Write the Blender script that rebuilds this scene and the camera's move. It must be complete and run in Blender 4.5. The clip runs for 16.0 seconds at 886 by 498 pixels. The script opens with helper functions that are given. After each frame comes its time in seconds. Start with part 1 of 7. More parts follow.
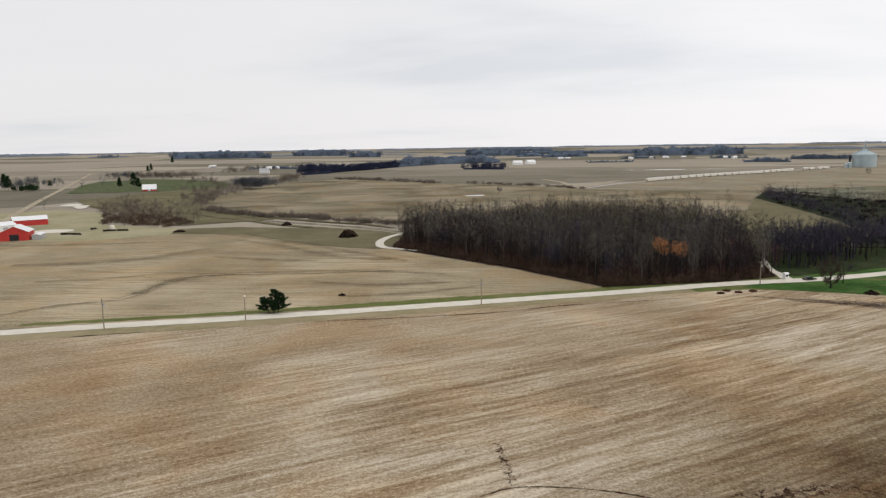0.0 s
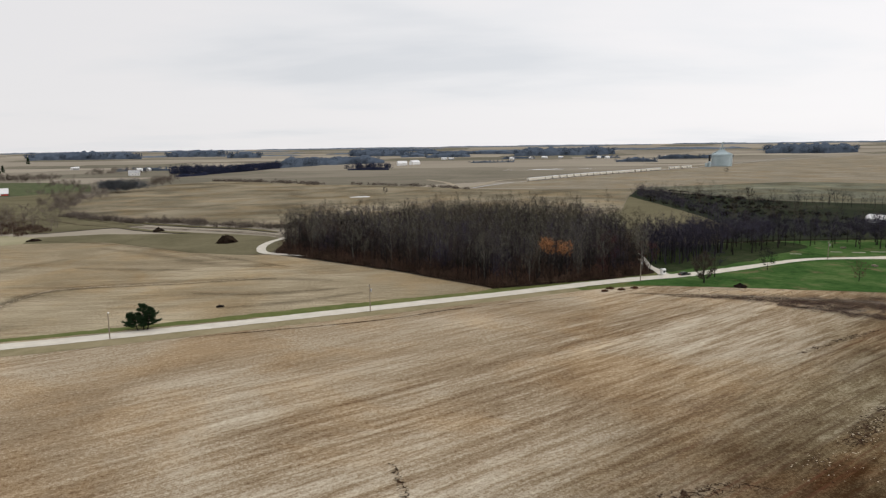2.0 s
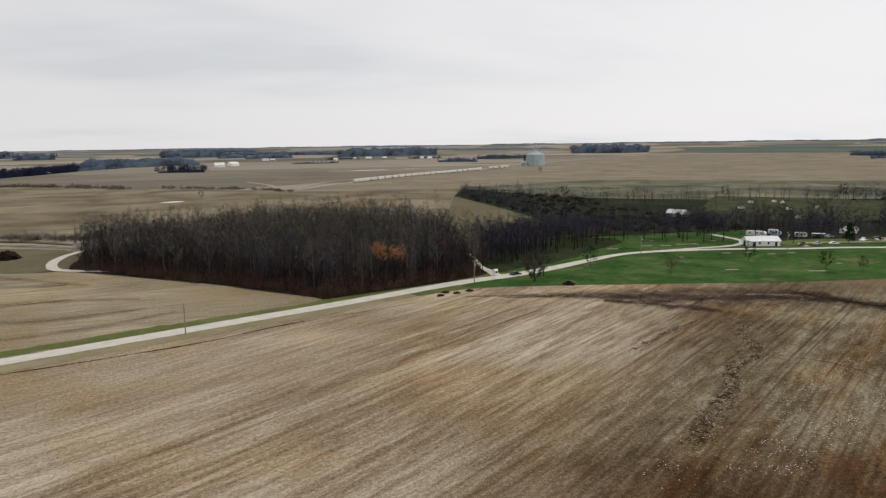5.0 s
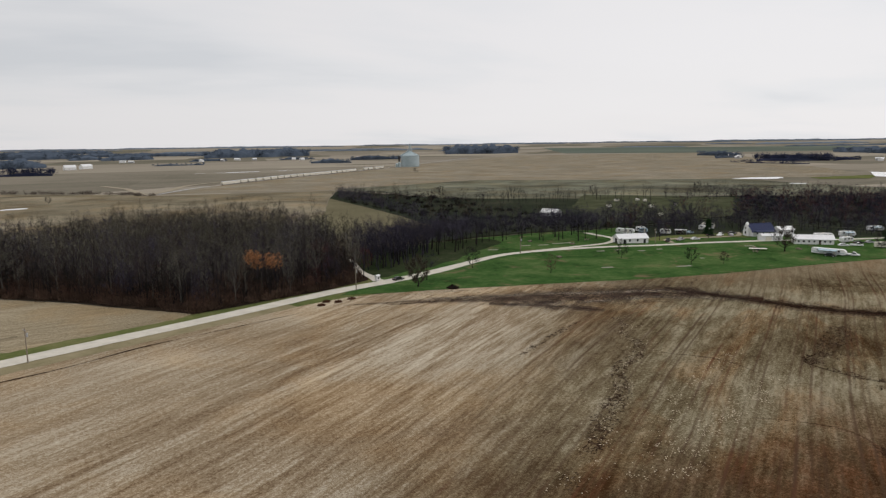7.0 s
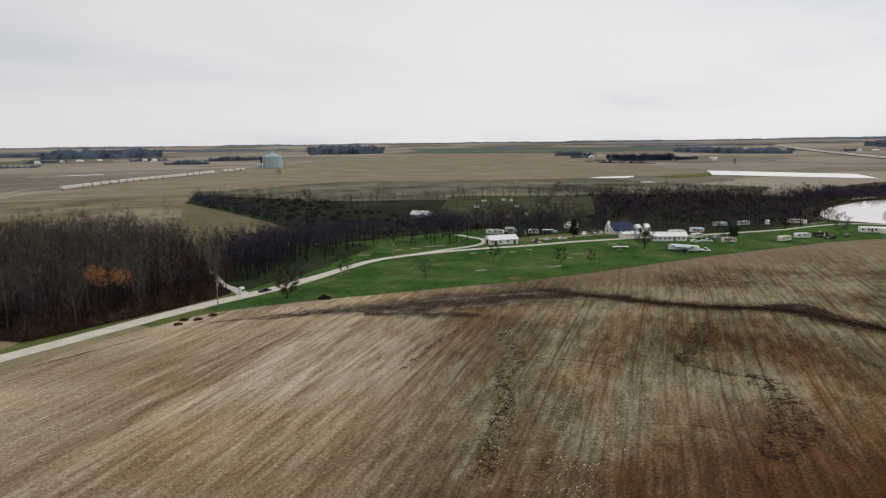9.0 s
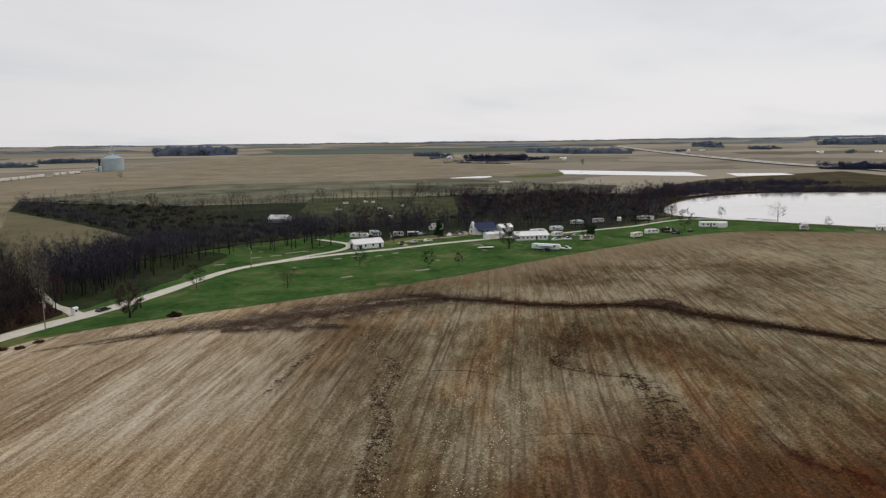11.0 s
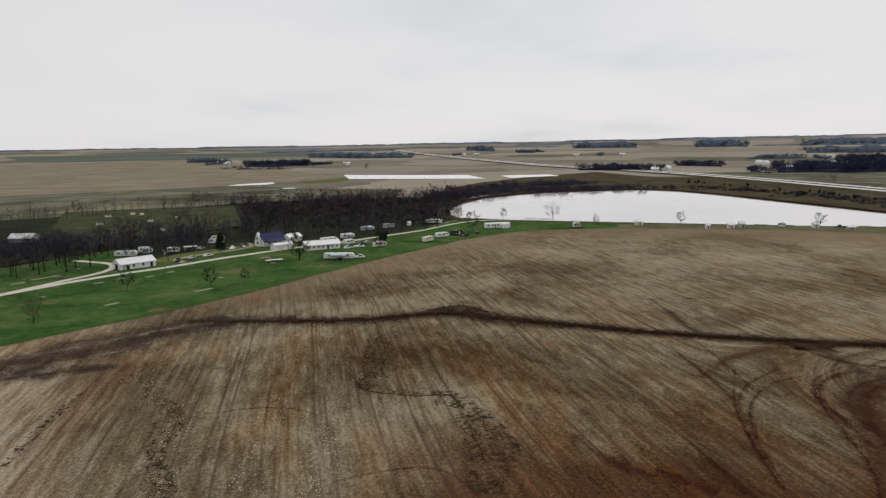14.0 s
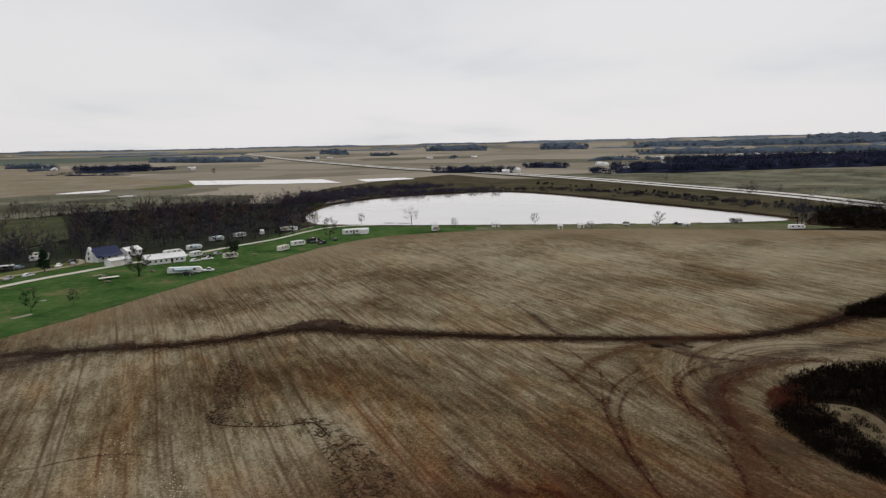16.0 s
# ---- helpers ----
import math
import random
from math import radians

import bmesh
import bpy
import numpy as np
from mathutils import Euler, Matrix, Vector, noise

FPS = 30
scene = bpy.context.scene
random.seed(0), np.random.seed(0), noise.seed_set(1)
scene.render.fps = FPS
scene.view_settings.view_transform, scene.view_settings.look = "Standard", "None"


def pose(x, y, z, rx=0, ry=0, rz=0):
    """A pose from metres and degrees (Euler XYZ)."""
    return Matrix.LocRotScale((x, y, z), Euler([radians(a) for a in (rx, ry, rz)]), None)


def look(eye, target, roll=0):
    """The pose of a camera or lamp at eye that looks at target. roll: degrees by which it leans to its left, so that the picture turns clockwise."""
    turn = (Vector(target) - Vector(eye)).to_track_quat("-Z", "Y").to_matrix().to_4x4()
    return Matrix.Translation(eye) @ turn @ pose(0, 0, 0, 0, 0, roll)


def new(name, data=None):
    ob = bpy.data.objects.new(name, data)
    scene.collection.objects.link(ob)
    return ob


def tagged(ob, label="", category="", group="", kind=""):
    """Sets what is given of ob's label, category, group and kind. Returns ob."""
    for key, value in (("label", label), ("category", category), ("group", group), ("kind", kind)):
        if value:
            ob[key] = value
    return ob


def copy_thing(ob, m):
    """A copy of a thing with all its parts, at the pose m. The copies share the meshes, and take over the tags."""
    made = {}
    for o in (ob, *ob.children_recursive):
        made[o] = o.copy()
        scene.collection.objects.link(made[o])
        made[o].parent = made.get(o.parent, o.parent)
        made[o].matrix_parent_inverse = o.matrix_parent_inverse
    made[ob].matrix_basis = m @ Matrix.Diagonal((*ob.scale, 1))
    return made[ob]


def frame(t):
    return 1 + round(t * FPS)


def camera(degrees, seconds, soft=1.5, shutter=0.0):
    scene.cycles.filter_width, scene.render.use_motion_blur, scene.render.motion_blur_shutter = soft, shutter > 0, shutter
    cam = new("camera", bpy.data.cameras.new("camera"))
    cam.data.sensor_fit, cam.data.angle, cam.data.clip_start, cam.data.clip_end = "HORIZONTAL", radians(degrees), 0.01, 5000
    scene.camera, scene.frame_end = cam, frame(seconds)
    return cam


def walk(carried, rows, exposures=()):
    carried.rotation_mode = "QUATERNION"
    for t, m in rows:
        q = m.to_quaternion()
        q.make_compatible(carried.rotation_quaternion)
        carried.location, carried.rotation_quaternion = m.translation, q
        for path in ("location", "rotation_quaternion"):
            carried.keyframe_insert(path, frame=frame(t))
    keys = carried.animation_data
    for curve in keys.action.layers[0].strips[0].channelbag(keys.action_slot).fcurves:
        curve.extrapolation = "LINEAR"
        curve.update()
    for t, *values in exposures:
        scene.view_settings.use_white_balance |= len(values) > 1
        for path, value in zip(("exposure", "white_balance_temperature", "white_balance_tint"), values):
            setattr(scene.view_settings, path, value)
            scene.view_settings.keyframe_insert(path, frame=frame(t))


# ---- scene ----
# ---------------------------------------------------------------- camera
cam = camera(65.25, 16.0, soft=1.3)
ROWS = [
    (0.0, 0.00, 0.00, 50.00, 0.00, -8.44, -0.84),
    (0.5, -0.08, 1.48, 50.05, -3.06, -8.44, -0.85),
    (1.0, 0.05, 3.33, 50.03, -6.14, -8.49, -0.86),
    (1.5, -0.07, 5.34, 50.05, -8.13, -8.50, -0.84),
    (2.0, 0.03, 7.12, 50.17, -9.49, -8.54, -0.81),
    (2.5, 0.00, 9.14, 50.26, -11.04, -8.57, -0.81),
    (3.0, 0.39, 11.29, 50.22, -13.58, -8.59, -0.81),
    (3.5, 0.50, 13.40, 50.23, -16.41, -8.62, -0.77),
    (4.0, 1.16, 15.70, 50.23, -18.91, -8.66, -0.81),
    (6.5, 3.57, 26.16, 50.06, -31.66, -8.71, -0.74),
    (7.0, 4.42, 28.32, 50.39, -34.26, -8.76, -0.78),
    (7.5, 5.54, 30.62, 50.53, -36.86, -8.80, -0.78),
    (8.0, 6.64, 32.83, 50.69, -39.55, -8.84, -0.75),
    (8.5, 7.64, 34.90, 50.96, -42.39, -8.87, -0.70),
    (9.0, 9.18, 36.98, 51.03, -45.31, -8.87, -0.69),
    (11.5, 17.56, 46.47, 50.88, -59.79, -8.90, -0.72),
    (12.0, 19.47, 47.94, 50.79, -62.71, -8.85, -0.81),
    (12.5, 21.55, 49.40, 50.83, -65.62, -8.85, -0.76),
    (13.0, 23.34, 50.66, 50.94, -68.60, -8.83, -0.86),
    (13.5, 25.58, 51.93, 50.91, -71.59, -8.81, -0.84),
    (14.0, 27.64, 53.10, 50.86, -74.61, -8.77, -0.81),
    (14.5, 30.30, 54.09, 50.72, -77.61, -8.72, -0.92),
    (15.0, 32.53, 54.84, 50.72, -80.64, -8.70, -0.96),
    (15.5, 34.42, 55.41, 50.94, -83.64, -8.69, -0.90),
    (16.0, 36.46, 55.93, 51.18, -86.53, -8.69, -0.93),
]
EXPOSURES = [(0.0, -0.06), (4.0, -0.21), (8.0, -0.36), (12.0, -0.44), (16.0, -0.47)]
walk(cam, [(t, pose(x, y, z, 0, 0, yaw) @ pose(0, 0, 0, 90 + pitch) @ pose(0, 0, 0, 0, 0, lean))
           for t, x, y, z, yaw, pitch, lean in ROWS], EXPOSURES)

# ---------------------------------------------------------------- node helper
def mat(name):
    m = bpy.data.materials.new(name)
    m.use_nodes = True
    return m, Nodes(m.node_tree)


class Nodes:
    """Short hand for building node trees."""
    def __init__(self, tree):
        self.t = tree
        self.n = tree.nodes
        self.bsdf = self.n.get("Principled BSDF")

    def add(self, kind):
        return self.n.new(kind)

    def put(self, socket, value):
        if hasattr(value, "is_output"):
            self.t.links.new(value, socket)
        elif value is not None:
            socket.default_value = value

    def pos(self):
        return self.add("ShaderNodeNewGeometry").outputs["Position"]

    def math(self, op, a, b=None, c=None, clamp=False):
        node = self.add("ShaderNodeMath")
        node.operation, node.use_clamp = op, clamp
        for i, v in enumerate((a, b, c)):
            self.put(node.inputs[i], v)
        return node.outputs[0]

    def vmath(self, op, a, b=None):
        node = self.add("ShaderNodeVectorMath")
        node.operation = op
        self.put(node.inputs[0], a)
        self.put(node.inputs[1], b)
        return node.outputs["Value"] if op in ("LENGTH", "DISTANCE", "DOT_PRODUCT") else node.outputs[0]

    def split(self, v):
        node = self.add("ShaderNodeSeparateXYZ")
        self.put(node.inputs[0], v)
        return node.outputs

    def join(self, x, y, z=0.0):
        node = self.add("ShaderNodeCombineXYZ")
        for i, v in enumerate((x, y, z)):
            self.put(node.inputs[i], v)
        return node.outputs[0]

    def mapped(self, v, scale=(1, 1, 1), turn=0.0, shift=(0, 0, 0)):
        node = self.add("ShaderNodeMapping")
        self.put(node.inputs[0], v)
        node.inputs["Location"].default_value = shift
        node.inputs["Rotation"].default_value = (0, 0, radians(turn))
        node.inputs["Scale"].default_value = scale
        return node.outputs[0]

    def noise(self, v, scale=1.0, detail=4.0, rough=0.55, twist=0.0):
        node = self.add("ShaderNodeTexNoise")
        self.put(node.inputs["Vector"], v)
        for key, value in (("Scale", scale), ("Detail", detail), ("Roughness", rough), ("Distortion", twist)):
            node.inputs[key].default_value = value
        return node.outputs[0]

    def ramp(self, fac, stops):
        node = self.add("ShaderNodeValToRGB")
        self.put(node.inputs[0], fac)
        e = node.color_ramp.elements
        while len(e) < len(stops):
            e.new(0.5)
        for item, (at, colour) in zip(e, stops):
            item.position = at
            c = (colour,) * 3 if isinstance(colour, (int, float)) else colour
            item.color = (*c, 1)
        return node.outputs[0]

    def step(self, x, lo, hi):
        node = self.add("ShaderNodeMapRange")
        node.interpolation_type = "SMOOTHSTEP"
        self.put(node.inputs[0], x)
        node.inputs[1].default_value, node.inputs[2].default_value = lo, hi
        return node.outputs[0]

    def mix(self, fac, a, b, blend="MIX"):
        node = self.add("ShaderNodeMix")
        node.data_type, node.blend_type = "RGBA", blend
        self.put(node.inputs[0], fac)
        for i, v in ((6, a), (7, b)):
            self.put(node.inputs[i], (*v, 1) if isinstance(v, tuple) and len(v) == 3 else v)
        return node.outputs[2]

    def bump(self, height, strength=0.5, distance=0.1):
        node = self.add("ShaderNodeBump")
        node.inputs["Strength"].default_value, node.inputs["Distance"].default_value = strength, distance
        self.put(node.inputs["Height"], height)
        return node.outputs[0]

    def done(self, colour, rough=0.9, normal=None, metal=0.0, alpha=None, spec=0.2):
        b = self.bsdf.inputs
        self.put(b["Base Color"], (*colour, 1) if isinstance(colour, tuple) else colour)
        self.put(b["Roughness"], rough)
        self.put(b["Metallic"], metal)
        b["Specular IOR Level"].default_value = spec
        self.put(b["Normal"], normal)
        self.put(b["Alpha"], alpha)


# ---------------------------------------------------------------- sky and light
world = bpy.data.worlds.new("overcast_sky")
scene.world = world
world.use_nodes = True
w = Nodes(world.node_tree)
back = world.node_tree.nodes["Background"]
sky = w.add("ShaderNodeTexSky")
sky.sky_type, sky.sun_disc = "NISHITA", False
sky.sun_elevation, sky.sun_rotation = radians(48), radians(100)
way = w.add("ShaderNodeTexCoord").outputs["Generated"]
sx, sy, sz = w.split(way)
up = w.math("MAXIMUM", sz, 0.0)
flat = w.math("ADD", up, 0.10)
dome = w.join(w.math("DIVIDE", sx, flat), w.math("DIVIDE", sy, flat), 0.0)
cloud = w.noise(w.mapped(dome, (0.30, 0.42, 1), 25, (3.1, 1.7, 0)), 1.0, 5, 0.5, 0.2)
cover = w.ramp(cloud, [(0.30, (0.69, 0.705, 0.735)), (0.40, (0.785, 0.785, 0.803)), (0.49, (0.83, 0.815, 0.825)), (0.75, (0.845, 0.83, 0.84))])
# brighter high up and towards the veiled sun in the east
high = w.math("MULTIPLY_ADD", w.step(up, 0.35, 0.95), 0.5, 1.0)
east = w.math("MULTIPLY_ADD", w.step(sx, -0.6, 1.3), 0.29, 1.06)
high = w.math("MULTIPLY", high, east)
lit = w.mix(1.0, cover, w.join(high, high, high), "MULTIPLY")
dim = w.mix(1.0, sky.outputs[0], (0.08, 0.08, 0.08), "MULTIPLY")
w.put(back.inputs[0], w.mix(0.94, dim, lit))
back.inputs[1].default_value = 1.0

sun = new("sun", bpy.data.lights.new("sun", "SUN"))
sun.data.energy, sun.data.angle, sun.data.color = 0.6, radians(14), (1.0, 0.96, 0.9)
sun.matrix_world = look((0, 0, 300), (-math.sin(radians(100)), -math.cos(radians(100)), 300 - math.tan(radians(48))))

# ---------------------------------------------------------------- materials
def field_mat(name, light, mid, dark, turn=27.4, tracks=0.0, patchy=0.7, swirl=None, rows=1.0, loam=None):
    """Tilled ground with crop litter: rows and passes run at `turn` degrees."""
    m, n = mat(name)
    p = n.pos()
    wob = n.noise(p, 0.005, 2, 0.5)
    q = n.mapped(p, (1, 1, 1), -turn)
    u, v, _ = n.split(q)
    v = n.math("ADD", v, n.math("MULTIPLY", n.math("SUBTRACT", wob, 0.5), 9.0))
    if swirl:
        # rows wrap round the blind end of the gully, as far as the ditch
        c, d = Vector(swirl), Vector((-math.cos(radians(turn)), -math.sin(radians(turn)), 0))
        rel = n.vmath("SUBTRACT", n.vmath("MULTIPLY", p, (1.0, 1.0, 0.0)), tuple(c))
        run = n.math("MAXIMUM", n.vmath("DOT_PRODUCT", rel, tuple(d)), 0.0)
        foot = n.vmath("MULTIPLY", n.join(run, run, run), tuple(d))
        far = n.vmath("LENGTH", n.vmath("SUBTRACT", rel, foot))
        vc = -c.x * math.sin(radians(turn)) + c.y * math.cos(radians(turn))
        bent = n.math("ADD", far, vc)
        px, py, _ = n.split(p)
        ahead = n.math("MULTIPLY", n.math("SUBTRACT", 1.0, n.step(px, 211.0, 216.0)), n.math("SUBTRACT", 1.0, n.step(far, 34.0, 66.0)))
        v0 = n.split(q)[1]
        v = n.math("ADD", v, n.math("MULTIPLY", n.math("SUBTRACT", bent, v0), ahead))
    wide = n.noise(n.join(n.math("MULTIPLY", u, 0.007), n.math("MULTIPLY", v, 0.10)), 1.0, 6, 0.62, 0.3)
    fine = n.noise(n.join(n.math("MULTIPLY", u, 0.050), n.math("MULTIPLY", v, 0.56)), 1.0, 6, 0.70, 0.2)
    row = n.noise(n.join(n.math("MULTIPLY", u, 0.75), n.math("MULTIPLY", v, 1.6)), 1.0, 4, 0.7)
    big = n.noise(p, 0.014, 5, 0.55, 0.6)
    grain = n.noise(p, 1.3, 6, 0.78)
    speck = n.noise(p, 3.6, 4, 0.8)
    def off(x, gain):
        return n.math("MULTIPLY", n.math("SUBTRACT", x, 0.5), gain)

    # litter lies in long bands here and there, evenly elsewhere
    banded = n.math("MULTIPLY_ADD", n.step(n.noise(p, 0.013, 3, 0.5, 0.4), 0.42, 0.62), 0.45, 0.30)
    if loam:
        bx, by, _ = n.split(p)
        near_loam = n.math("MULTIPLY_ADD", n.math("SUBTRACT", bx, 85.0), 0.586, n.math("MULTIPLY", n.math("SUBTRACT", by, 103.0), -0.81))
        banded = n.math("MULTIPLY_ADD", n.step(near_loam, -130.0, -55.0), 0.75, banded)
    a = n.math("MULTIPLY", n.math("ADD", off(wide, 0.62), off(fine, 0.90 * rows)), banded)
    a = n.math("ADD", a, off(row, 0.24 * rows))
    a = n.math("ADD", a, off(big, patchy))
    a = n.math("ADD", a, off(grain, 0.95))
    a = n.math("ADD", a, off(speck, 1.0))
    a = n.math("ADD", a, 0.5)
    colour = n.ramp(a, [(0.22, dark), (0.47, mid), (0.68, light), (0.86, tuple(min(1, c * 1.3) for c in light))])
    red = n.noise(p, 0.022, 5, 0.65, 0.5)
    colour = n.mix(n.math("MULTIPLY", n.step(red, 0.44, 0.66), 0.65), colour, n.mix(1.0, colour, (1.03, 0.89, 0.72), "MULTIPLY"))
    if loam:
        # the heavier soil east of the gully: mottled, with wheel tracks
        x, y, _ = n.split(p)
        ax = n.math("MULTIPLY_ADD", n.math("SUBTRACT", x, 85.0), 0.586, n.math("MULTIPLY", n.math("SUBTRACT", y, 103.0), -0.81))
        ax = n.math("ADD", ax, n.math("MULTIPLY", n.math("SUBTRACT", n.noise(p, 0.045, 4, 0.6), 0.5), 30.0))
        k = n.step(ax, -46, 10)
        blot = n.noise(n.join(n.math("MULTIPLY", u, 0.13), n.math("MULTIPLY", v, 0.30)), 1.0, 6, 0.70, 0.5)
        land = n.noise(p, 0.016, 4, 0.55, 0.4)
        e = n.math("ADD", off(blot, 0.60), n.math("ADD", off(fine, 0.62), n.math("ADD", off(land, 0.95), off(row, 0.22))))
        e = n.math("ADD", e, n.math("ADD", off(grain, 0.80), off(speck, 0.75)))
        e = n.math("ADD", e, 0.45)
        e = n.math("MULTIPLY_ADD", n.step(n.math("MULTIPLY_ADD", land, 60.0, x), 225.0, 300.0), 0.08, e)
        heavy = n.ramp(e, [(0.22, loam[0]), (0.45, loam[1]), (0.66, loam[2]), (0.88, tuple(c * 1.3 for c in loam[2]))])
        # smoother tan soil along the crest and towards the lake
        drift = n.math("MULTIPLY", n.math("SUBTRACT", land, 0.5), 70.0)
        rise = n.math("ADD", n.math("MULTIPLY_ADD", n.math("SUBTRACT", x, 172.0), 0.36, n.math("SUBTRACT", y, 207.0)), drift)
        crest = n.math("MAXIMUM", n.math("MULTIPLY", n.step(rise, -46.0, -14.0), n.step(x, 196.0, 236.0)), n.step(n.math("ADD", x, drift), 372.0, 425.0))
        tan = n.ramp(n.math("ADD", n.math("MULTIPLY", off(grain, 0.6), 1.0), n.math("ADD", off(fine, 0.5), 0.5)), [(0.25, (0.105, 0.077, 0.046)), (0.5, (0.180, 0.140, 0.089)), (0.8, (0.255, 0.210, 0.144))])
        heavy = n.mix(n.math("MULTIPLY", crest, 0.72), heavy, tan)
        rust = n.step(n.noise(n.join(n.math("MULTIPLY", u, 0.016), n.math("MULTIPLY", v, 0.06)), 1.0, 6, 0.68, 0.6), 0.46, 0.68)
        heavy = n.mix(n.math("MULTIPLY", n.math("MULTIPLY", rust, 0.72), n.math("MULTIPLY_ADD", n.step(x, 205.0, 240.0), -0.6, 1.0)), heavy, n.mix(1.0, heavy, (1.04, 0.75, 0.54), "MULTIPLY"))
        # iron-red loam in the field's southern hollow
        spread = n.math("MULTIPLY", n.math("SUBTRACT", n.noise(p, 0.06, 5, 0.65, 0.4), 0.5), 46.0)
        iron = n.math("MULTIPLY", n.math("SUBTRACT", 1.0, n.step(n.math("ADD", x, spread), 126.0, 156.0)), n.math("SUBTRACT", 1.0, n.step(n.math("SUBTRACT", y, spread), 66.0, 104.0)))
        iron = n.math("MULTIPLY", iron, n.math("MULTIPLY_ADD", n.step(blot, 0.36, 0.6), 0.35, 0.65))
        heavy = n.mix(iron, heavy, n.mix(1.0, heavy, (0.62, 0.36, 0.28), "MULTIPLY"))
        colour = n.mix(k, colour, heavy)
        # dark red furrows worn round the gully
        groove = n.noise(n.join(n.math("MULTIPLY", far, 0.42), n.math("MULTIPLY", run, 0.012)), 1.0, 5, 0.65)
        patchy_wear = n.noise(p, 0.05, 4, 0.6)
        near = n.math("SUBTRACT", 1.0, n.step(n.math("MULTIPLY_ADD", patchy_wear, 24.0, far), 42.0, 74.0))
        worn = n.math("MULTIPLY", n.math("MULTIPLY", n.step(groove, 0.44, 0.60), near), n.math("SUBTRACT", 1.0, n.step(px, 206.0, 216.0)))
        colour = n.mix(n.math("MULTIPLY", worn, 0.40), colour, n.mix(n.step(blot, 0.4, 0.6), (0.030, 0.013, 0.008), (0.085, 0.036, 0.020)))
        shake = n.math("MULTIPLY", n.math("SUBTRACT", n.noise(n.join(n.math("MULTIPLY", u, 0.010), n.math("MULTIPLY", v, 0.035)), 1.0, 3, 0.5), 0.5), 1.5)
        lane = n.math("ADD", v, shake)
        for pitch, offset, width, gain in ((9.2, 0.0, 0.028, 0.80), (9.2, 0.24, 0.025, 0.70), (6.1, 0.4, 0.040, 0.50), (3.1, 0.1, 0.06, 0.32)):
            f = n.math("FRACT", n.math("ADD", n.math("DIVIDE", lane, pitch), offset))
            d = n.math("ABSOLUTE", n.math("SUBTRACT", f, 0.5))
            d = n.math("ADD", d, n.math("MULTIPLY", n.math("SUBTRACT", grain, 0.5), width * 1.6))
            wear = n.noise(n.join(n.math("MULTIPLY", u, 0.018), n.math("MULTIPLY_ADD", v, 0.06, offset * 40)), 1.0, 3, 0.6)
            g = n.math("MULTIPLY", n.math("SUBTRACT", 1.0, n.step(d, width * 0.1, width * 2.1)), n.step(wear, 0.38, 0.60))
            g = n.math("MULTIPLY", g, n.math("MULTIPLY", n.math("MULTIPLY", n.math("MULTIPLY_ADD", k, 0.9, 0.10), n.math("MULTIPLY_ADD", crest, -0.75, 1.0)), n.math("MULTIPLY_ADD", n.step(x, 290.0, 340.0), -0.55, 1.0)))
            colour = n.mix(n.math("MULTIPLY", g, tracks * gain, clamp=True), colour, n.mix(rust, (0.062, 0.037, 0.023), (0.100, 0.040, 0.022)))
    h = n.math("MULTIPLY_ADD", grain, 0.6, n.math("MULTIPLY", row, 0.6))
    n.done(colour, 1.0, n.bump(h, 0.8, 0.18), spec=0.0)
    return m


def plain_mat(name, a, b, scale=0.6, rough=0.8, bump=0.15, metal=0.0, spec=0.3, stretch=(1, 1, 1), rand=0.0, each=0.0):
    """Two tones by coarse and fine noise in the thing's own coordinates."""
    m, n = mat(name)
    p = n.mapped(n.add("ShaderNodeTexCoord").outputs["Object"], stretch)
    coarse = n.noise(p, scale, 4, 0.6)
    fine = n.noise(p, scale * 9, 4, 0.7)
    f = n.math("MULTIPLY_ADD", coarse, 0.65, n.math("MULTIPLY", fine, 0.35))
    colour = n.ramp(f, [(0.30, a), (0.70, b)])
    if rand:
        info = n.add("ShaderNodeObjectInfo").outputs["Random"]
        k = n.math("MULTIPLY_ADD", info, rand, 1 - rand * 0.5)
        colour = n.mix(1.0, colour, n.join(k, k, k), "MULTIPLY")
    if each:
        island = n.add("ShaderNodeNewGeometry").outputs["Random Per Island"]
        k = n.math("MULTIPLY_ADD", island, each, 1 - each * 0.5)
        colour = n.mix(1.0, colour, n.join(k, k, k), "MULTIPLY")
    n.done(colour, rough, n.bump(fine, bump, 0.02) if bump else None, metal, spec=0.0 if rough >= 0.9 else spec)
    return m


def turf_mat(name, a, b, c, scale=0.05, bare=0.0):
    m, n = mat(name)
    p = n.pos()
    big = n.noise(p, scale, 5, 0.6, 0.4)
    mid = n.noise(p, 0.35, 4, 0.65)
    fine = n.noise(p, 2.6, 5, 0.7)
    f = n.math("MULTIPLY_ADD", big, 0.48, n.math("MULTIPLY_ADD", mid, 0.27, n.math("MULTIPLY", fine, 0.25)))
    colour = n.ramp(f, [(0.34, a), (0.50, b), (0.68, c)])
    if bare:
        k = n.step(n.noise(p, 0.09, 4, 0.6, 0.8), 0.62 - bare, 0.80 - bare)
        colour = n.mix(n.math("MULTIPLY", k, 0.75), colour, (0.17, 0.125, 0.075))
    n.done(colour, 1.0, n.bump(fine, 0.9, 0.15), spec=0.0)
    return m


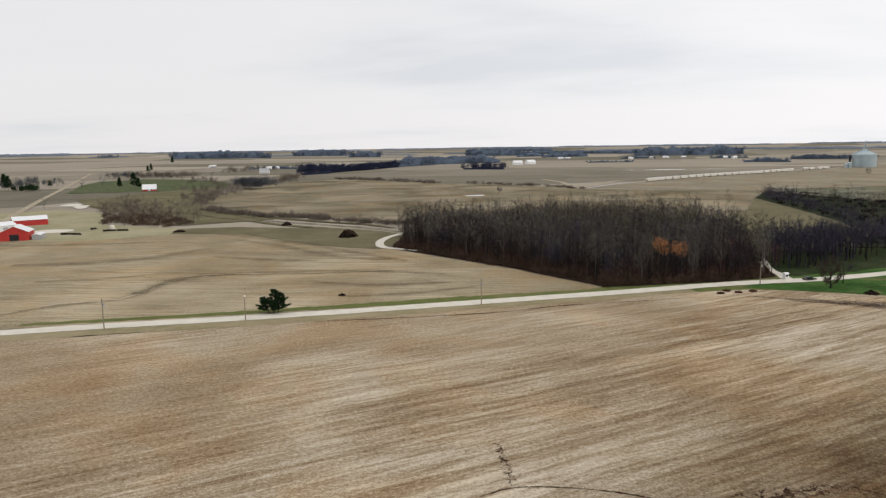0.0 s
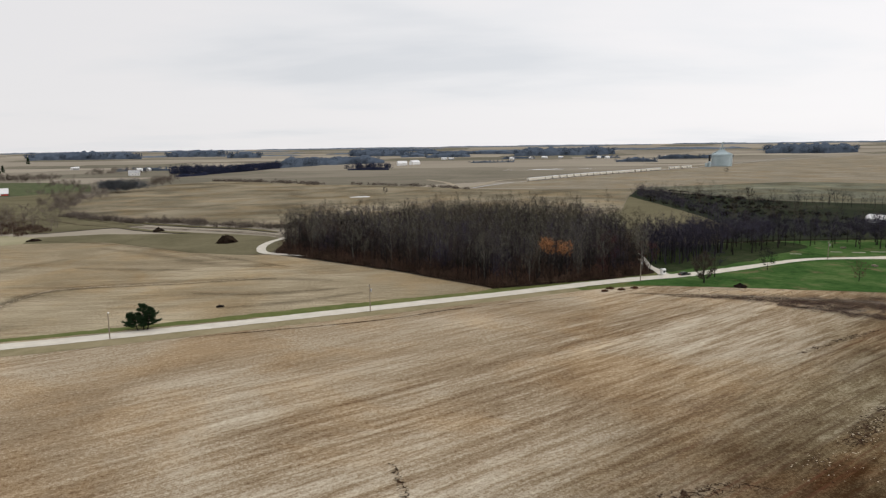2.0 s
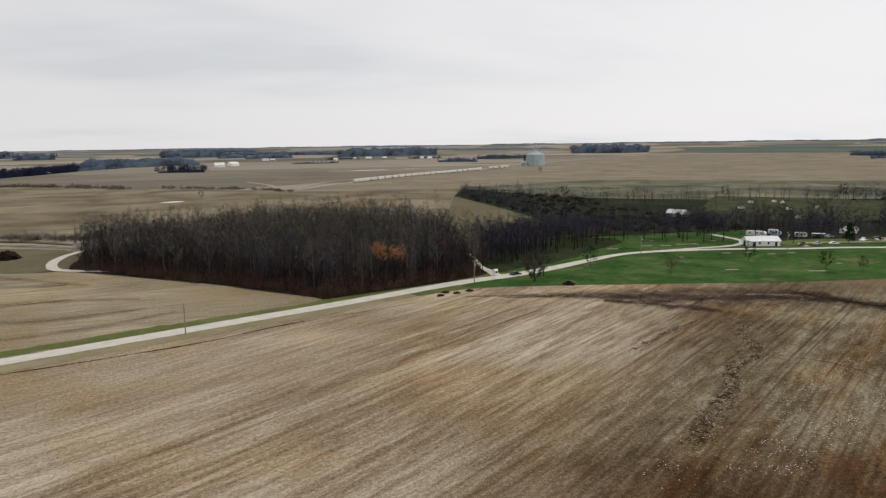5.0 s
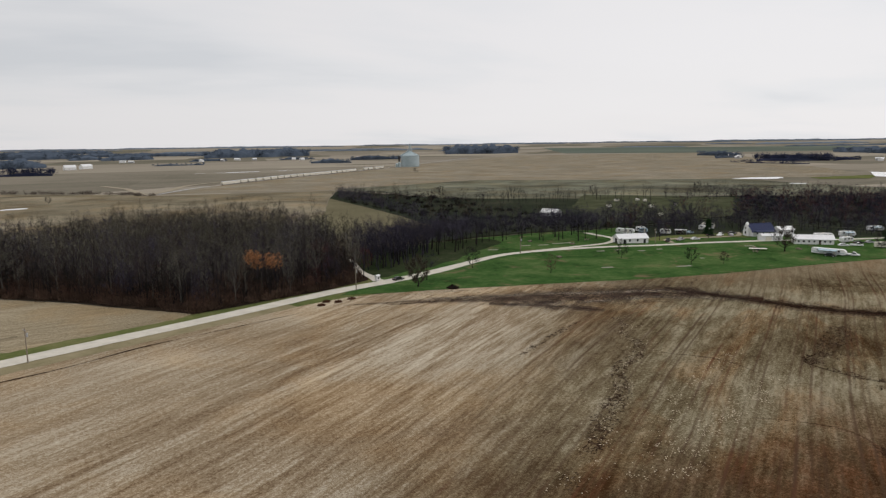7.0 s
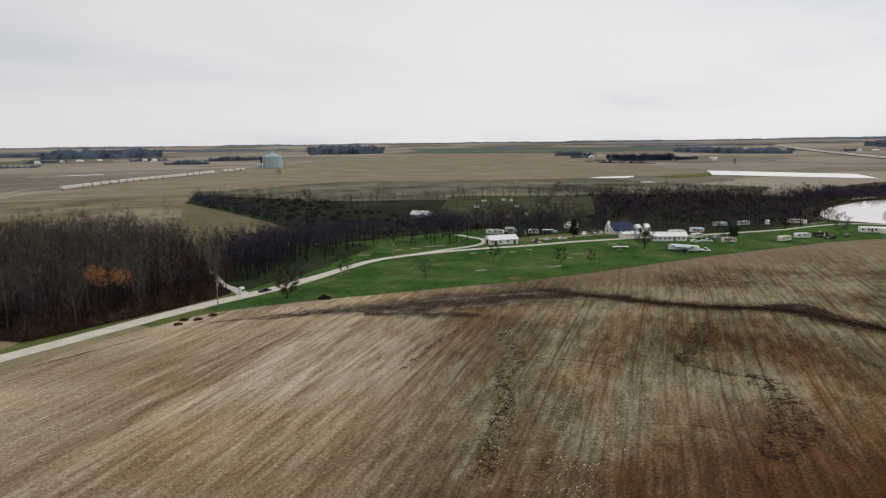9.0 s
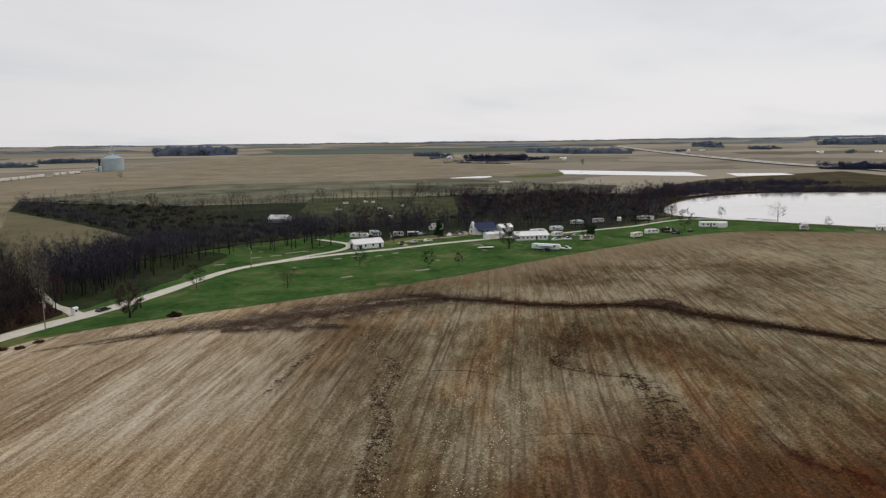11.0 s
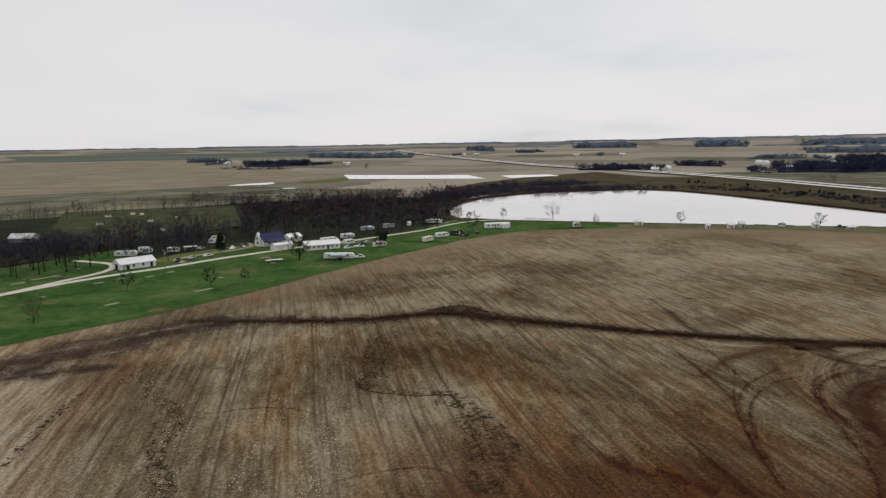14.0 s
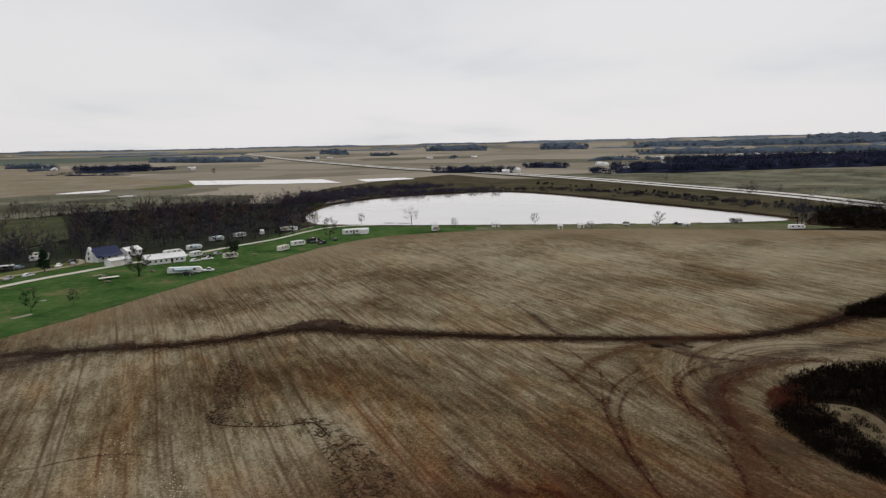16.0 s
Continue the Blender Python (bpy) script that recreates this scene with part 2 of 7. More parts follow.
def mark_mat(name, a, b, cut=0.42, soft=0.22, rough=0.95, grain_scale=0.55, crack=0.0):
    """Stains and washes on soil, ragged at their edges: UV y runs across the strip."""
    m, n = mat(name)
    uv = n.add("ShaderNodeUVMap").outputs[0]
    p = n.pos()
    _, v, _ = n.split(uv)
    edge = n.math("SUBTRACT", 1.0, n.math("ABSOLUTE", n.math("MULTIPLY_ADD", v, 2.0, -1.0)))
    clump = n.noise(p, grain_scale, 5, 0.72, 0.5)
    slow = n.noise(p, 0.07, 3, 0.5)
    k = n.math("ADD", n.math("MULTIPLY", edge, 0.55), n.math("MULTIPLY_ADD", clump, 0.75, n.math("MULTIPLY", n.math("SUBTRACT", slow, 0.5), 0.7)))
    alpha = n.step(k, cut, cut + soft)
    if crack:
        vor = n.add("ShaderNodeTexVoronoi")
        vor.feature = "DISTANCE_TO_EDGE"
        wob = n.noise(p, 0.5, 4, 0.6)
        x, y, _ = n.split(p)
        n.put(vor.inputs["Vector"], n.join(n.math("MULTIPLY_ADD", wob, 4.0, x), n.math("MULTIPLY_ADD", n.noise(p, 0.43, 4, 0.6), 4.0, y)))
        vor.inputs["Scale"].default_value = crack
        line = n.math("SUBTRACT", 1.0, n.step(n.math("ADD", vor.outputs["Distance"], n.math("MULTIPLY", clump, 0.16)), 0.09, 0.16))
        alpha = n.math("MULTIPLY", n.math("MAXIMUM", n.math("MULTIPLY", line, n.step(n.noise(p, 0.33, 3, 0.6), 0.36, 0.46)), n.step(clump, 0.60, 0.68)), n.step(n.math("ADD", edge, n.math("MULTIPLY", slow, 0.8)), 0.55, 0.85))
    tone = n.noise(p, 1.1, 5, 0.75)
    n.done(n.ramp(tone, [(0.35, a), (0.65, b)]), rough, n.bump(tone, 0.9, 0.3), alpha=alpha, spec=0.0)
    return m


def smudge_mat(name, a, b, strength=0.7, coarse=0.22, lo=0.40, hi=1.05):
    """Diffuse damp or worn soil: broken up by coarse and fine clods, fading out to both sides."""
    m, n = mat(name)
    p = n.pos()
    _, v, _ = n.split(n.add("ShaderNodeUVMap").outputs[0])
    edge = n.math("SUBTRACT", 1.0, n.math("ABSOLUTE", n.math("MULTIPLY_ADD", v, 2.0, -1.0)))
    big = n.noise(p, coarse, 6, 0.72, 0.5)
    fine = n.noise(p, 1.7, 5, 0.78)
    k = n.math("ADD", n.math("MULTIPLY", edge, 0.85), n.math("ADD", n.math("MULTIPLY", n.math("SUBTRACT", big, 0.5), 1.5), n.math("MULTIPLY", n.math("SUBTRACT", fine, 0.5), 1.3)))
    alpha = n.math("MULTIPLY", n.math("MULTIPLY", n.step(k, lo, hi), n.step(edge, 0.0, 0.35)), strength)
    tone = n.noise(p, 0.9, 5, 0.75)
    n.done(n.ramp(tone, [(0.35, a), (0.65, b)]), 1.0, n.bump(tone, 0.9, 0.3), alpha=alpha, spec=0.0)
    return m


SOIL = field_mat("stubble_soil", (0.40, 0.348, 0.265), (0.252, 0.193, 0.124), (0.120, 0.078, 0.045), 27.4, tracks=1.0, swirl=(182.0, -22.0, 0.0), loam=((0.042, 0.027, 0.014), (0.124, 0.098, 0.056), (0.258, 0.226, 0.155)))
WEST = field_mat("pale_stubble", (0.36, 0.308, 0.215), (0.245, 0.202, 0.134), (0.115, 0.090, 0.056), 176, patchy=0.8, rows=1.3)
MID_FIELD = field_mat("harvested_field", (0.245, 0.212, 0.152), (0.165, 0.142, 0.098), (0.076, 0.067, 0.047), 160, patchy=1.1, rows=0.8)
DARK_FIELD = field_mat("olive_field", (0.172, 0.172, 0.128), (0.112, 0.112, 0.082), (0.050, 0.050, 0.039), 150, patchy=1.3, rows=1.2)
TAN_FIELD = field_mat("tan_field", (0.275, 0.243, 0.185), (0.205, 0.180, 0.135), (0.120, 0.106, 0.080), 15, patchy=0.6, rows=0.9)
LAWN = turf_mat("spring_grass", (0.015, 0.034, 0.011), (0.045, 0.092, 0.026), (0.122, 0.152, 0.060), bare=0.06)
VERGE = turf_mat("verge_grass", (0.065, 0.085, 0.028), (0.11, 0.125, 0.045), (0.20, 0.17, 0.09))
OLIVE = turf_mat("rough_pasture", (0.062, 0.058, 0.031), (0.102, 0.092, 0.052), (0.155, 0.132, 0.082), 0.03)
DARKGRASS = turf_mat("dull_bank_grass", (0.034, 0.032, 0.019), (0.066, 0.058, 0.036), (0.115, 0.098, 0.062), 0.03)
DRYVERGE = turf_mat("dry_verge", (0.15, 0.135, 0.07), (0.24, 0.205, 0.125), (0.31, 0.265, 0.175), 0.05)
# tree shade is painted into the dark colours of these two grasses
SHADEGRASS = turf_mat("rough_grass_painted_shade", (0.014, 0.018, 0.012), (0.029, 0.034, 0.022), (0.064, 0.064, 0.044), 0.02)
PARKSHADE = turf_mat("park_grass_painted_shade", (0.016, 0.023, 0.011), (0.030, 0.040, 0.019), (0.056, 0.060, 0.034), 0.06)
SHORE = turf_mat("dull_shore_grass", (0.066, 0.072, 0.038), (0.115, 0.114, 0.064), (0.180, 0.160, 0.102), 0.06)
GLADE = turf_mat("dull_glade_grass", (0.034, 0.040, 0.022), (0.058, 0.064, 0.036), (0.105, 0.098, 0.062), 0.05)
TANGRASS = turf_mat("tan_gully_grass", (0.060, 0.046, 0.027), (0.125, 0.098, 0.060), (0.200, 0.165, 0.105), 0.10)
DRYOLIVE = turf_mat("dry_olive_meadow", (0.085, 0.078, 0.046), (0.13, 0.117, 0.072), (0.18, 0.158, 0.10), 0.03)
WHEAT = turf_mat("winter_wheat", (0.075, 0.092, 0.072), (0.110, 0.128, 0.104), (0.150, 0.162, 0.135), 0.002)
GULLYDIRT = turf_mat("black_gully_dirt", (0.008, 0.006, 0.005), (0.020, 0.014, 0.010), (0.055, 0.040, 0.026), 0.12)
STRAW = turf_mat("dry_yard_grass", (0.180, 0.174, 0.106), (0.265, 0.244, 0.155), (0.345, 0.314, 0.215), 0.03)
# litter colour is darkened to carry the shade inside the wood
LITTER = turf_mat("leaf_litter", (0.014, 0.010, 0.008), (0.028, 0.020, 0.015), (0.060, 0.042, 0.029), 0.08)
GRAVEL = plain_mat("pale_gravel", (0.43, 0.40, 0.34), (0.60, 0.565, 0.49), 0.25, 0.95, 0.4)
CONCRETE = plain_mat("concrete", (0.50, 0.485, 0.46), (0.66, 0.645, 0.61), 0.2, 0.9, 0.2)
TRACK = plain_mat("worn_farm_track", (0.25, 0.215, 0.155), (0.36, 0.315, 0.24), 0.05, 0.95, 0.2)
WET = smudge_mat("wet_soil", (0.045, 0.029, 0.020), (0.105, 0.074, 0.050), 0.70, 0.14, 0.20, 1.05)
WASHED = smudge_mat("rain_washed_soil", (0.024, 0.014, 0.012), (0.085, 0.056, 0.043), 0.78, 0.13, 0.30, 1.05)
RUSTY = smudge_mat("rust_brown_soil", (0.050, 0.020, 0.010), (0.120, 0.058, 0.032), 0.60, 0.25, 0.30, 1.0)
DEBRIS = smudge_mat("washed_debris", (0.009, 0.006, 0.005), (0.050, 0.028, 0.019), 0.88, 0.30, 0.36, 1.0)
CRACK = mark_mat("gully_soil", (0.018, 0.011, 0.008), (0.070, 0.043, 0.028), 0.50, 0.10, grain_scale=1.5, crack=0.55)
FURROW = mark_mat("open_furrow", (0.014, 0.009, 0.006), (0.060, 0.033, 0.020), 0.66, 0.26, grain_scale=0.9)
STRAWMARK = mark_mat("washed_straw", (0.42, 0.34, 0.24), (0.55, 0.47, 0.35), 0.70, 0.16, grain_scale=1.2)
DAMP = smudge_mat("damp_stubble", (0.085, 0.066, 0.041), (0.140, 0.110, 0.072), 0.42, 0.08, 0.15, 1.2)
REDRUT = smudge_mat("red_brown_rut", (0.020, 0.005, 0.004), (0.085, 0.022, 0.015), 0.66, 0.30, 0.42, 1.05)
RUT = smudge_mat("dark_red_rut", (0.026, 0.008, 0.006), (0.082, 0.026, 0.018), 0.72, 0.22, 0.30, 1.15)
SILT = mark_mat("pale_silt", (0.20, 0.165, 0.125), (0.30, 0.26, 0.205), 0.80, 0.24, grain_scale=0.45)
SMEAR = smudge_mat("smeared_silt", (0.16, 0.130, 0.100), (0.25, 0.212, 0.168), 0.75, 0.20, 0.62, 1.05)
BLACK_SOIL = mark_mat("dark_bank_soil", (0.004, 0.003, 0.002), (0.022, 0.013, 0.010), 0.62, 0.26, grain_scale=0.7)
BARK = plain_mat("grey_bark", (0.016, 0.013, 0.013), (0.038, 0.033, 0.030), 1.2, 0.95, 0.4, rand=0.5, stretch=(3, 3, 0.6))
PALE_BARK = plain_mat("pale_grey_bark", (0.075, 0.070, 0.062), (0.145, 0.135, 0.118), 1.2, 0.95, 0.4, rand=0.4, stretch=(3, 3, 0.6))
TWIG = plain_mat("bare_twigs", (0.021, 0.019, 0.021), (0.052, 0.046, 0.048), 0.15, 0.95, 0, rand=1.2, each=0.8)
HEDGE_TWIG = plain_mat("grey_brown_twigs", (0.100, 0.083, 0.069), (0.175, 0.147, 0.122), 0.15, 0.95, 0, each=0.9)
DUSK_TWIG = plain_mat("purple_grey_twigs", (0.026, 0.024, 0.036), (0.064, 0.057, 0.078), 0.15, 0.95, 0, rand=0.7, each=0.9)
PALE_TWIG = plain_mat("pale_bare_twigs", (0.080, 0.074, 0.060), (0.150, 0.138, 0.114), 0.15, 0.95, 0, rand=0.6, each=0.8)
RED_TWIG = plain_mat("budding_red_twigs", (0.058, 0.026, 0.028), (0.105, 0.048, 0.047), 0.15, 0.95, 0, rand=0.4, each=0.6)
ORANGE_LEAF = plain_mat("dry_oak_leaves", (0.22, 0.10, 0.042), (0.32, 0.155, 0.07), 0.5, 0.95, 0, rand=0.2)
BRUSH = plain_mat("brown_brush", (0.048, 0.031, 0.024), (0.112, 0.075, 0.055), 0.12, 0.95, 0, rand=0.4, each=1.0)
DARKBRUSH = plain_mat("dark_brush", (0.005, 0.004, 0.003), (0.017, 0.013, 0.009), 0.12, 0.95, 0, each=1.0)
# bluer, then paler, the farther off: distance haze is put into these colours
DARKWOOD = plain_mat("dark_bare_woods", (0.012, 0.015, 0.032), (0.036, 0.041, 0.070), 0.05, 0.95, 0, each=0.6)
HAZEWOOD = plain_mat("haze_blue_woods", (0.042, 0.056, 0.078), (0.092, 0.112, 0.142), 0.05, 0.95, 0, each=0.5)
HAZE_HORIZON = plain_mat("haze_pale_horizon_woods", (0.085, 0.105, 0.130), (0.155, 0.180, 0.210), 0.05, 0.95, 0, each=0.5)
SLATE_TWIG = plain_mat("slate_grey_twigs", (0.045, 0.050, 0.058), (0.090, 0.094, 0.100), 0.15, 0.95, 0, each=0.7)
FARMGREEN = turf_mat("dull_farm_grass", (0.050, 0.064, 0.034), (0.082, 0.098, 0.052), (0.155, 0.142, 0.092), 0.09)
NEEDLE = plain_mat("dark_needles", (0.010, 0.022, 0.011), (0.030, 0.054, 0.024), 0.8, 0.9, 0)
WHITE = plain_mat("white_siding", (0.70, 0.70, 0.69), (0.82, 0.82, 0.81), 0.5, 0.7, 0.1)
CREAM = plain_mat("cream_panel", (0.62, 0.58, 0.49), (0.74, 0.70, 0.61), 0.5, 0.6, 0.1)
GREY = plain_mat("grey_panel", (0.30, 0.30, 0.30), (0.42, 0.42, 0.42), 0.5, 0.7, 0.1)
RED = plain_mat("barn_red_steel", (0.40, 0.030, 0.026), (0.52, 0.050, 0.040), 0.4, 0.6, 0.1)
SILVER = plain_mat("pale_metal_roof", (0.58, 0.58, 0.58), (0.74, 0.74, 0.74), 0.4, 0.45, 0.05, metal=0.25)
BLUE = plain_mat("dark_blue_roof", (0.006, 0.012, 0.050), (0.012, 0.021, 0.075), 0.6, 0.7, 0.1)
TEAL = plain_mat("pale_blue_panel", (0.30, 0.40, 0.46), (0.40, 0.50, 0.55), 0.6, 0.6, 0.1)
BROWN = plain_mat("brown_shingle", (0.10, 0.075, 0.06), (0.17, 0.13, 0.10), 0.8, 0.9, 0.3)
GALV = plain_mat("galvanised_steel", (0.30, 0.37, 0.39), (0.44, 0.51, 0.53), 0.05, 0.5, 0.05, metal=0.35)
TIMBER = plain_mat("weathered_timber", (0.18, 0.145, 0.11), (0.32, 0.27, 0.21), 1.5, 0.9, 0.3, stretch=(4, 4, 0.5))
BLACK = plain_mat("black_rubber", (0.012, 0.012, 0.012), (0.03, 0.03, 0.03), 3, 0.8, 0.1)
DARKCAR = plain_mat("black_car_paint", (0.012, 0.012, 0.014), (0.022, 0.022, 0.025), 1, 0.3, 0, spec=0.5)
GLASS = plain_mat("dark_glass", (0.015, 0.018, 0.02), (0.03, 0.035, 0.04), 1, 0.08, 0, spec=0.6)
LAMP = plain_mat("lamp_housing", (0.7, 0.7, 0.68), (0.8, 0.8, 0.78), 2, 0.5, 0)

WATER, n = mat("sky_pale_water")
ripple = n.noise(n.mapped(n.pos(), (1, 1.6, 1)), 0.8, 4, 0.6)
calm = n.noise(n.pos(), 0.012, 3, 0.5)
# the pale base colour paints part of the sky's reflection
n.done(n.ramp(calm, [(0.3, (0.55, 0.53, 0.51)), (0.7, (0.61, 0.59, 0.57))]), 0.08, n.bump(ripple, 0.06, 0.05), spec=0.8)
WATER.node_tree.nodes["Principled BSDF"].inputs["IOR"].default_value = 1.6

GROUND, n = mat("distant_farmland")
p = n.pos()
cell = n.add("ShaderNodeTexVoronoi")
cell.feature, cell.distance = "F1", "CHEBYCHEV"
n.put(cell.inputs["Vector"], n.mapped(p, (1, 1.35, 1), 14))
cell.inputs["Scale"].default_value = 0.0023
cell.inputs["Randomness"].default_value = 0.8
tone = n.split(cell.outputs["Color"])[0]
streak = n.noise(n.mapped(p, (0.004, 0.03, 1), 12), 1.0, 4, 0.6)
stain = n.noise(p, 0.006, 5, 0.6, 0.5)
grain = n.noise(p, 0.15, 4, 0.7)
f = n.math("MULTIPLY_ADD", tone, 0.5, n.math("MULTIPLY_ADD", streak, 0.25, n.math("MULTIPLY", stain, 0.25)))
f = n.math("MULTIPLY_ADD", n.math("SUBTRACT", grain, 0.5), 0.25, f)
n.done(n.ramp(f, [(0.14, (0.090, 0.090, 0.062)), (0.30, (0.150, 0.136, 0.105)), (0.48, (0.225, 0.200, 0.158)), (0.74, (0.29, 0.257, 0.205))]), 0.95, n.bump(grain, 0.5, 0.3), spec=0.0)

# ---------------------------------------------------------------- mesh builder
from mathutils import geometry as geo


def lift(x, y):
    """Height of the land: gentle swells near by, a slow rise far off."""
    r = math.hypot(x - 15, y - 30)
    z = 0.0
    if r < 900:
        z = 0.10 * noise.noise((x / 38.0, y / 38.0, 2.3)) * min(1, (900 - r) / 300)
    if r > 1800:
        a = math.atan2(y - 30, x - 15)
        z += (37.0 + 34.0 * max(0.0, math.cos(a + 0.75)) ** 3) * ((r - 1800) / 3100.0) ** 2
    return z


class Build:
    """Gathers vertices and faces of one mesh."""
    def __init__(self):
        self.v, self.f = [], []

    def face(self, *pts):
        k = len(self.v)
        self.v.extend(pts)
        self.f.append(tuple(range(k, k + len(pts))))

    def box(self, x, y, z, sx, sy, sz, chamfer=0.0):
        """A box centred at x, y that stands at z, its upright and top edges cut by chamfer."""
        c = chamfer
        k = len(self.v)
        ring = [(-sx / 2 + c, -sy / 2), (sx / 2 - c, -sy / 2), (sx / 2, -sy / 2 + c), (sx / 2, sy / 2 - c),
                (sx / 2 - c, sy / 2), (-sx / 2 + c, sy / 2), (-sx / 2, sy / 2 - c), (-sx / 2, -sy / 2 + c)] if c else [
                (-sx / 2, -sy / 2), (sx / 2, -sy / 2), (sx / 2, sy / 2), (-sx / 2, sy / 2)]
        n = len(ring)
        levels = [(z, 1.0), (z + sz - c, 1.0), (z + sz, 1 - 2 * c / min(sx, sy))] if c else [(z, 1.0), (z + sz, 1.0)]
        for zz, s in levels:
            self.v += [(x + a * s, y + b * s, zz) for a, b in ring]
        for i in range(len(levels) - 1):
            for j in range(n):
                a, b = k + i * n + j, k + i * n + (j + 1) % n
                self.f.append((a, b, b + n, a + n))
        self.f.append(tuple(range(k + (len(levels) - 1) * n, k + len(levels) * n)))
        self.f.append(tuple(reversed(range(k, k + n))))
        return self

    def extrude(self, outline, depth, at=0.0, axis="y"):
        """A side outline of (along, up) points pulled across by depth, centred on at."""
        n, k = len(outline), len(self.v)
        for s in (-depth / 2, depth / 2):
            for a, z in outline:
                self.v.append((a, at + s, z) if axis == "y" else (at + s, a, z))
        for j in range(n):
            a, b = k + j, k + (j + 1) % n
            self.f.append((a, b, b + n, a + n))
        self.f.append(tuple(reversed(range(k, k + n))))
        self.f.append(tuple(range(k + n, k + 2 * n)))
        return self

    def tube(self, pts, radii, sides=6, cap=True):
        k = len(self.v)
        for i, (p, r) in enumerate(zip(pts, radii)):
            a = Vector(pts[max(i - 1, 0)])
            b = Vector(pts[min(i + 1, len(pts) - 1)])
            d = (b - a).normalized()
            e = d.orthogonal().normalized() if abs(d.z) < 0.95 else Vector((1, 0, 0))
            e = (e - d * e.dot(d)).normalized()
            g = d.cross(e)
            for j in range(sides):
                t = 2 * math.pi * j / sides
                q = Vector(p) + (e * math.cos(t) + g * math.sin(t)) * r
                self.v.append(tuple(q))
        for i in range(len(pts) - 1):
            for j in range(sides):
                a, b = k + i * sides + j, k + i * sides + (j + 1) % sides
                self.f.append((a, b, b + sides, a + sides))
        if cap:
            self.f.append(tuple(reversed(range(k, k + sides))))
            self.f.append(tuple(range(k + (len(pts) - 1) * sides, k + len(pts) * sides)))
        return self

    def lathe(self, profile, sides=24, x=0.0, y=0.0):
        k = len(self.v)
        for r, z in profile:
            for j in range(sides):
                t = 2 * math.pi * j / sides
                self.v.append((x + r * math.cos(t), y + r * math.sin(t), z))
        for i in range(len(profile) - 1):
            for j in range(sides):
                a, b = k + i * sides + j, k + i * sides + (j + 1) % sides
                self.f.append((a, b, b + sides, a + sides))
        return self

    def mesh(self, name, material, smooth=False):
        me = bpy.data.meshes.new(name)
        me.from_pydata(self.v, [], self.f)
        me.materials.append(material)
        if smooth:
            me.polygons.foreach_set("use_smooth", [True] * len(me.polygons))
        me.update()
        return me


def part(name, build, material, parent, label="", smooth=False):
    me = build if isinstance(build, bpy.types.Mesh) else build.mesh(name, material, smooth)
    ob = new(name, me)
    ob.parent = parent
    if label:
        ob["label"] = label
    return ob


def thing(name, x, y, turn, label, category, group="", z=0.0, kind=""):
    ob = new(name)
    ob.empty_display_size = 0.5
    ob.matrix_basis = pose(x, y, lift(x, y) + z, 0, 0, turn)
    return tagged(ob, label, category, group, kind)


def triangles(name, verts, tris, material):
    """A mesh of triangles from arrays."""
    me = bpy.data.meshes.new(name)
    me.vertices.add(len(verts))
    me.vertices.foreach_set("co", np.asarray(verts, "f").ravel())
    me.loops.add(len(tris) * 3)
    me.polygons.add(len(tris))
    me.loops.foreach_set("vertex_index", np.asarray(tris, "i").ravel())
    me.polygons.foreach_set("loop_start", np.arange(len(tris), dtype="i") * 3)
    me.materials.append(material)
    me.update(calc_edges=True)
    me.validate()
    return me


# ---------------------------------------------------------------- land
def smooth_line(pts, step=3.0, closed=False):
    """Points along a soft curve through pts."""
    out, n = [], len(pts)
    for i in range(n if closed else n - 1):
        if closed:
            a, b, c, d = (Vector(pts[(i + k) % n]) for k in (-1, 0, 1, 2))
        else:
            a, b, c, d = (Vector(pts[min(max(i + k, 0), n - 1)]) for k in (-1, 0, 1, 2))
        m = max(1, int((c - b).length / step))
        for j in range(m):
            t = j / m
            out.append(0.5 * (2 * b + (c - a) * t + (2 * a - 5 * b + 4 * c - d) * t * t + (3 * b - a - 3 * c + d) * t ** 3))
    if not closed:
        out.append(Vector(pts[-1]))
    return out


def straight_line(pts, step):
    out, n = [], len(pts)
    for i in range(n):
        a, b = Vector(pts[i]), Vector(pts[(i + 1) % n])
        m = max(1, int((b - a).length / step))
        out += [a.lerp(b, j / m) for j in range(m)]
    return out


def inside(x, y, poly):
    c = False
    for (x1, y1), (x2, y2) in zip(poly, poly[1:] + poly[:1]):
        if (y1 > y) != (y2 > y) and x < (x2 - x1) * (y - y1) / (y2 - y1) + x1:
            c = not c
    return c


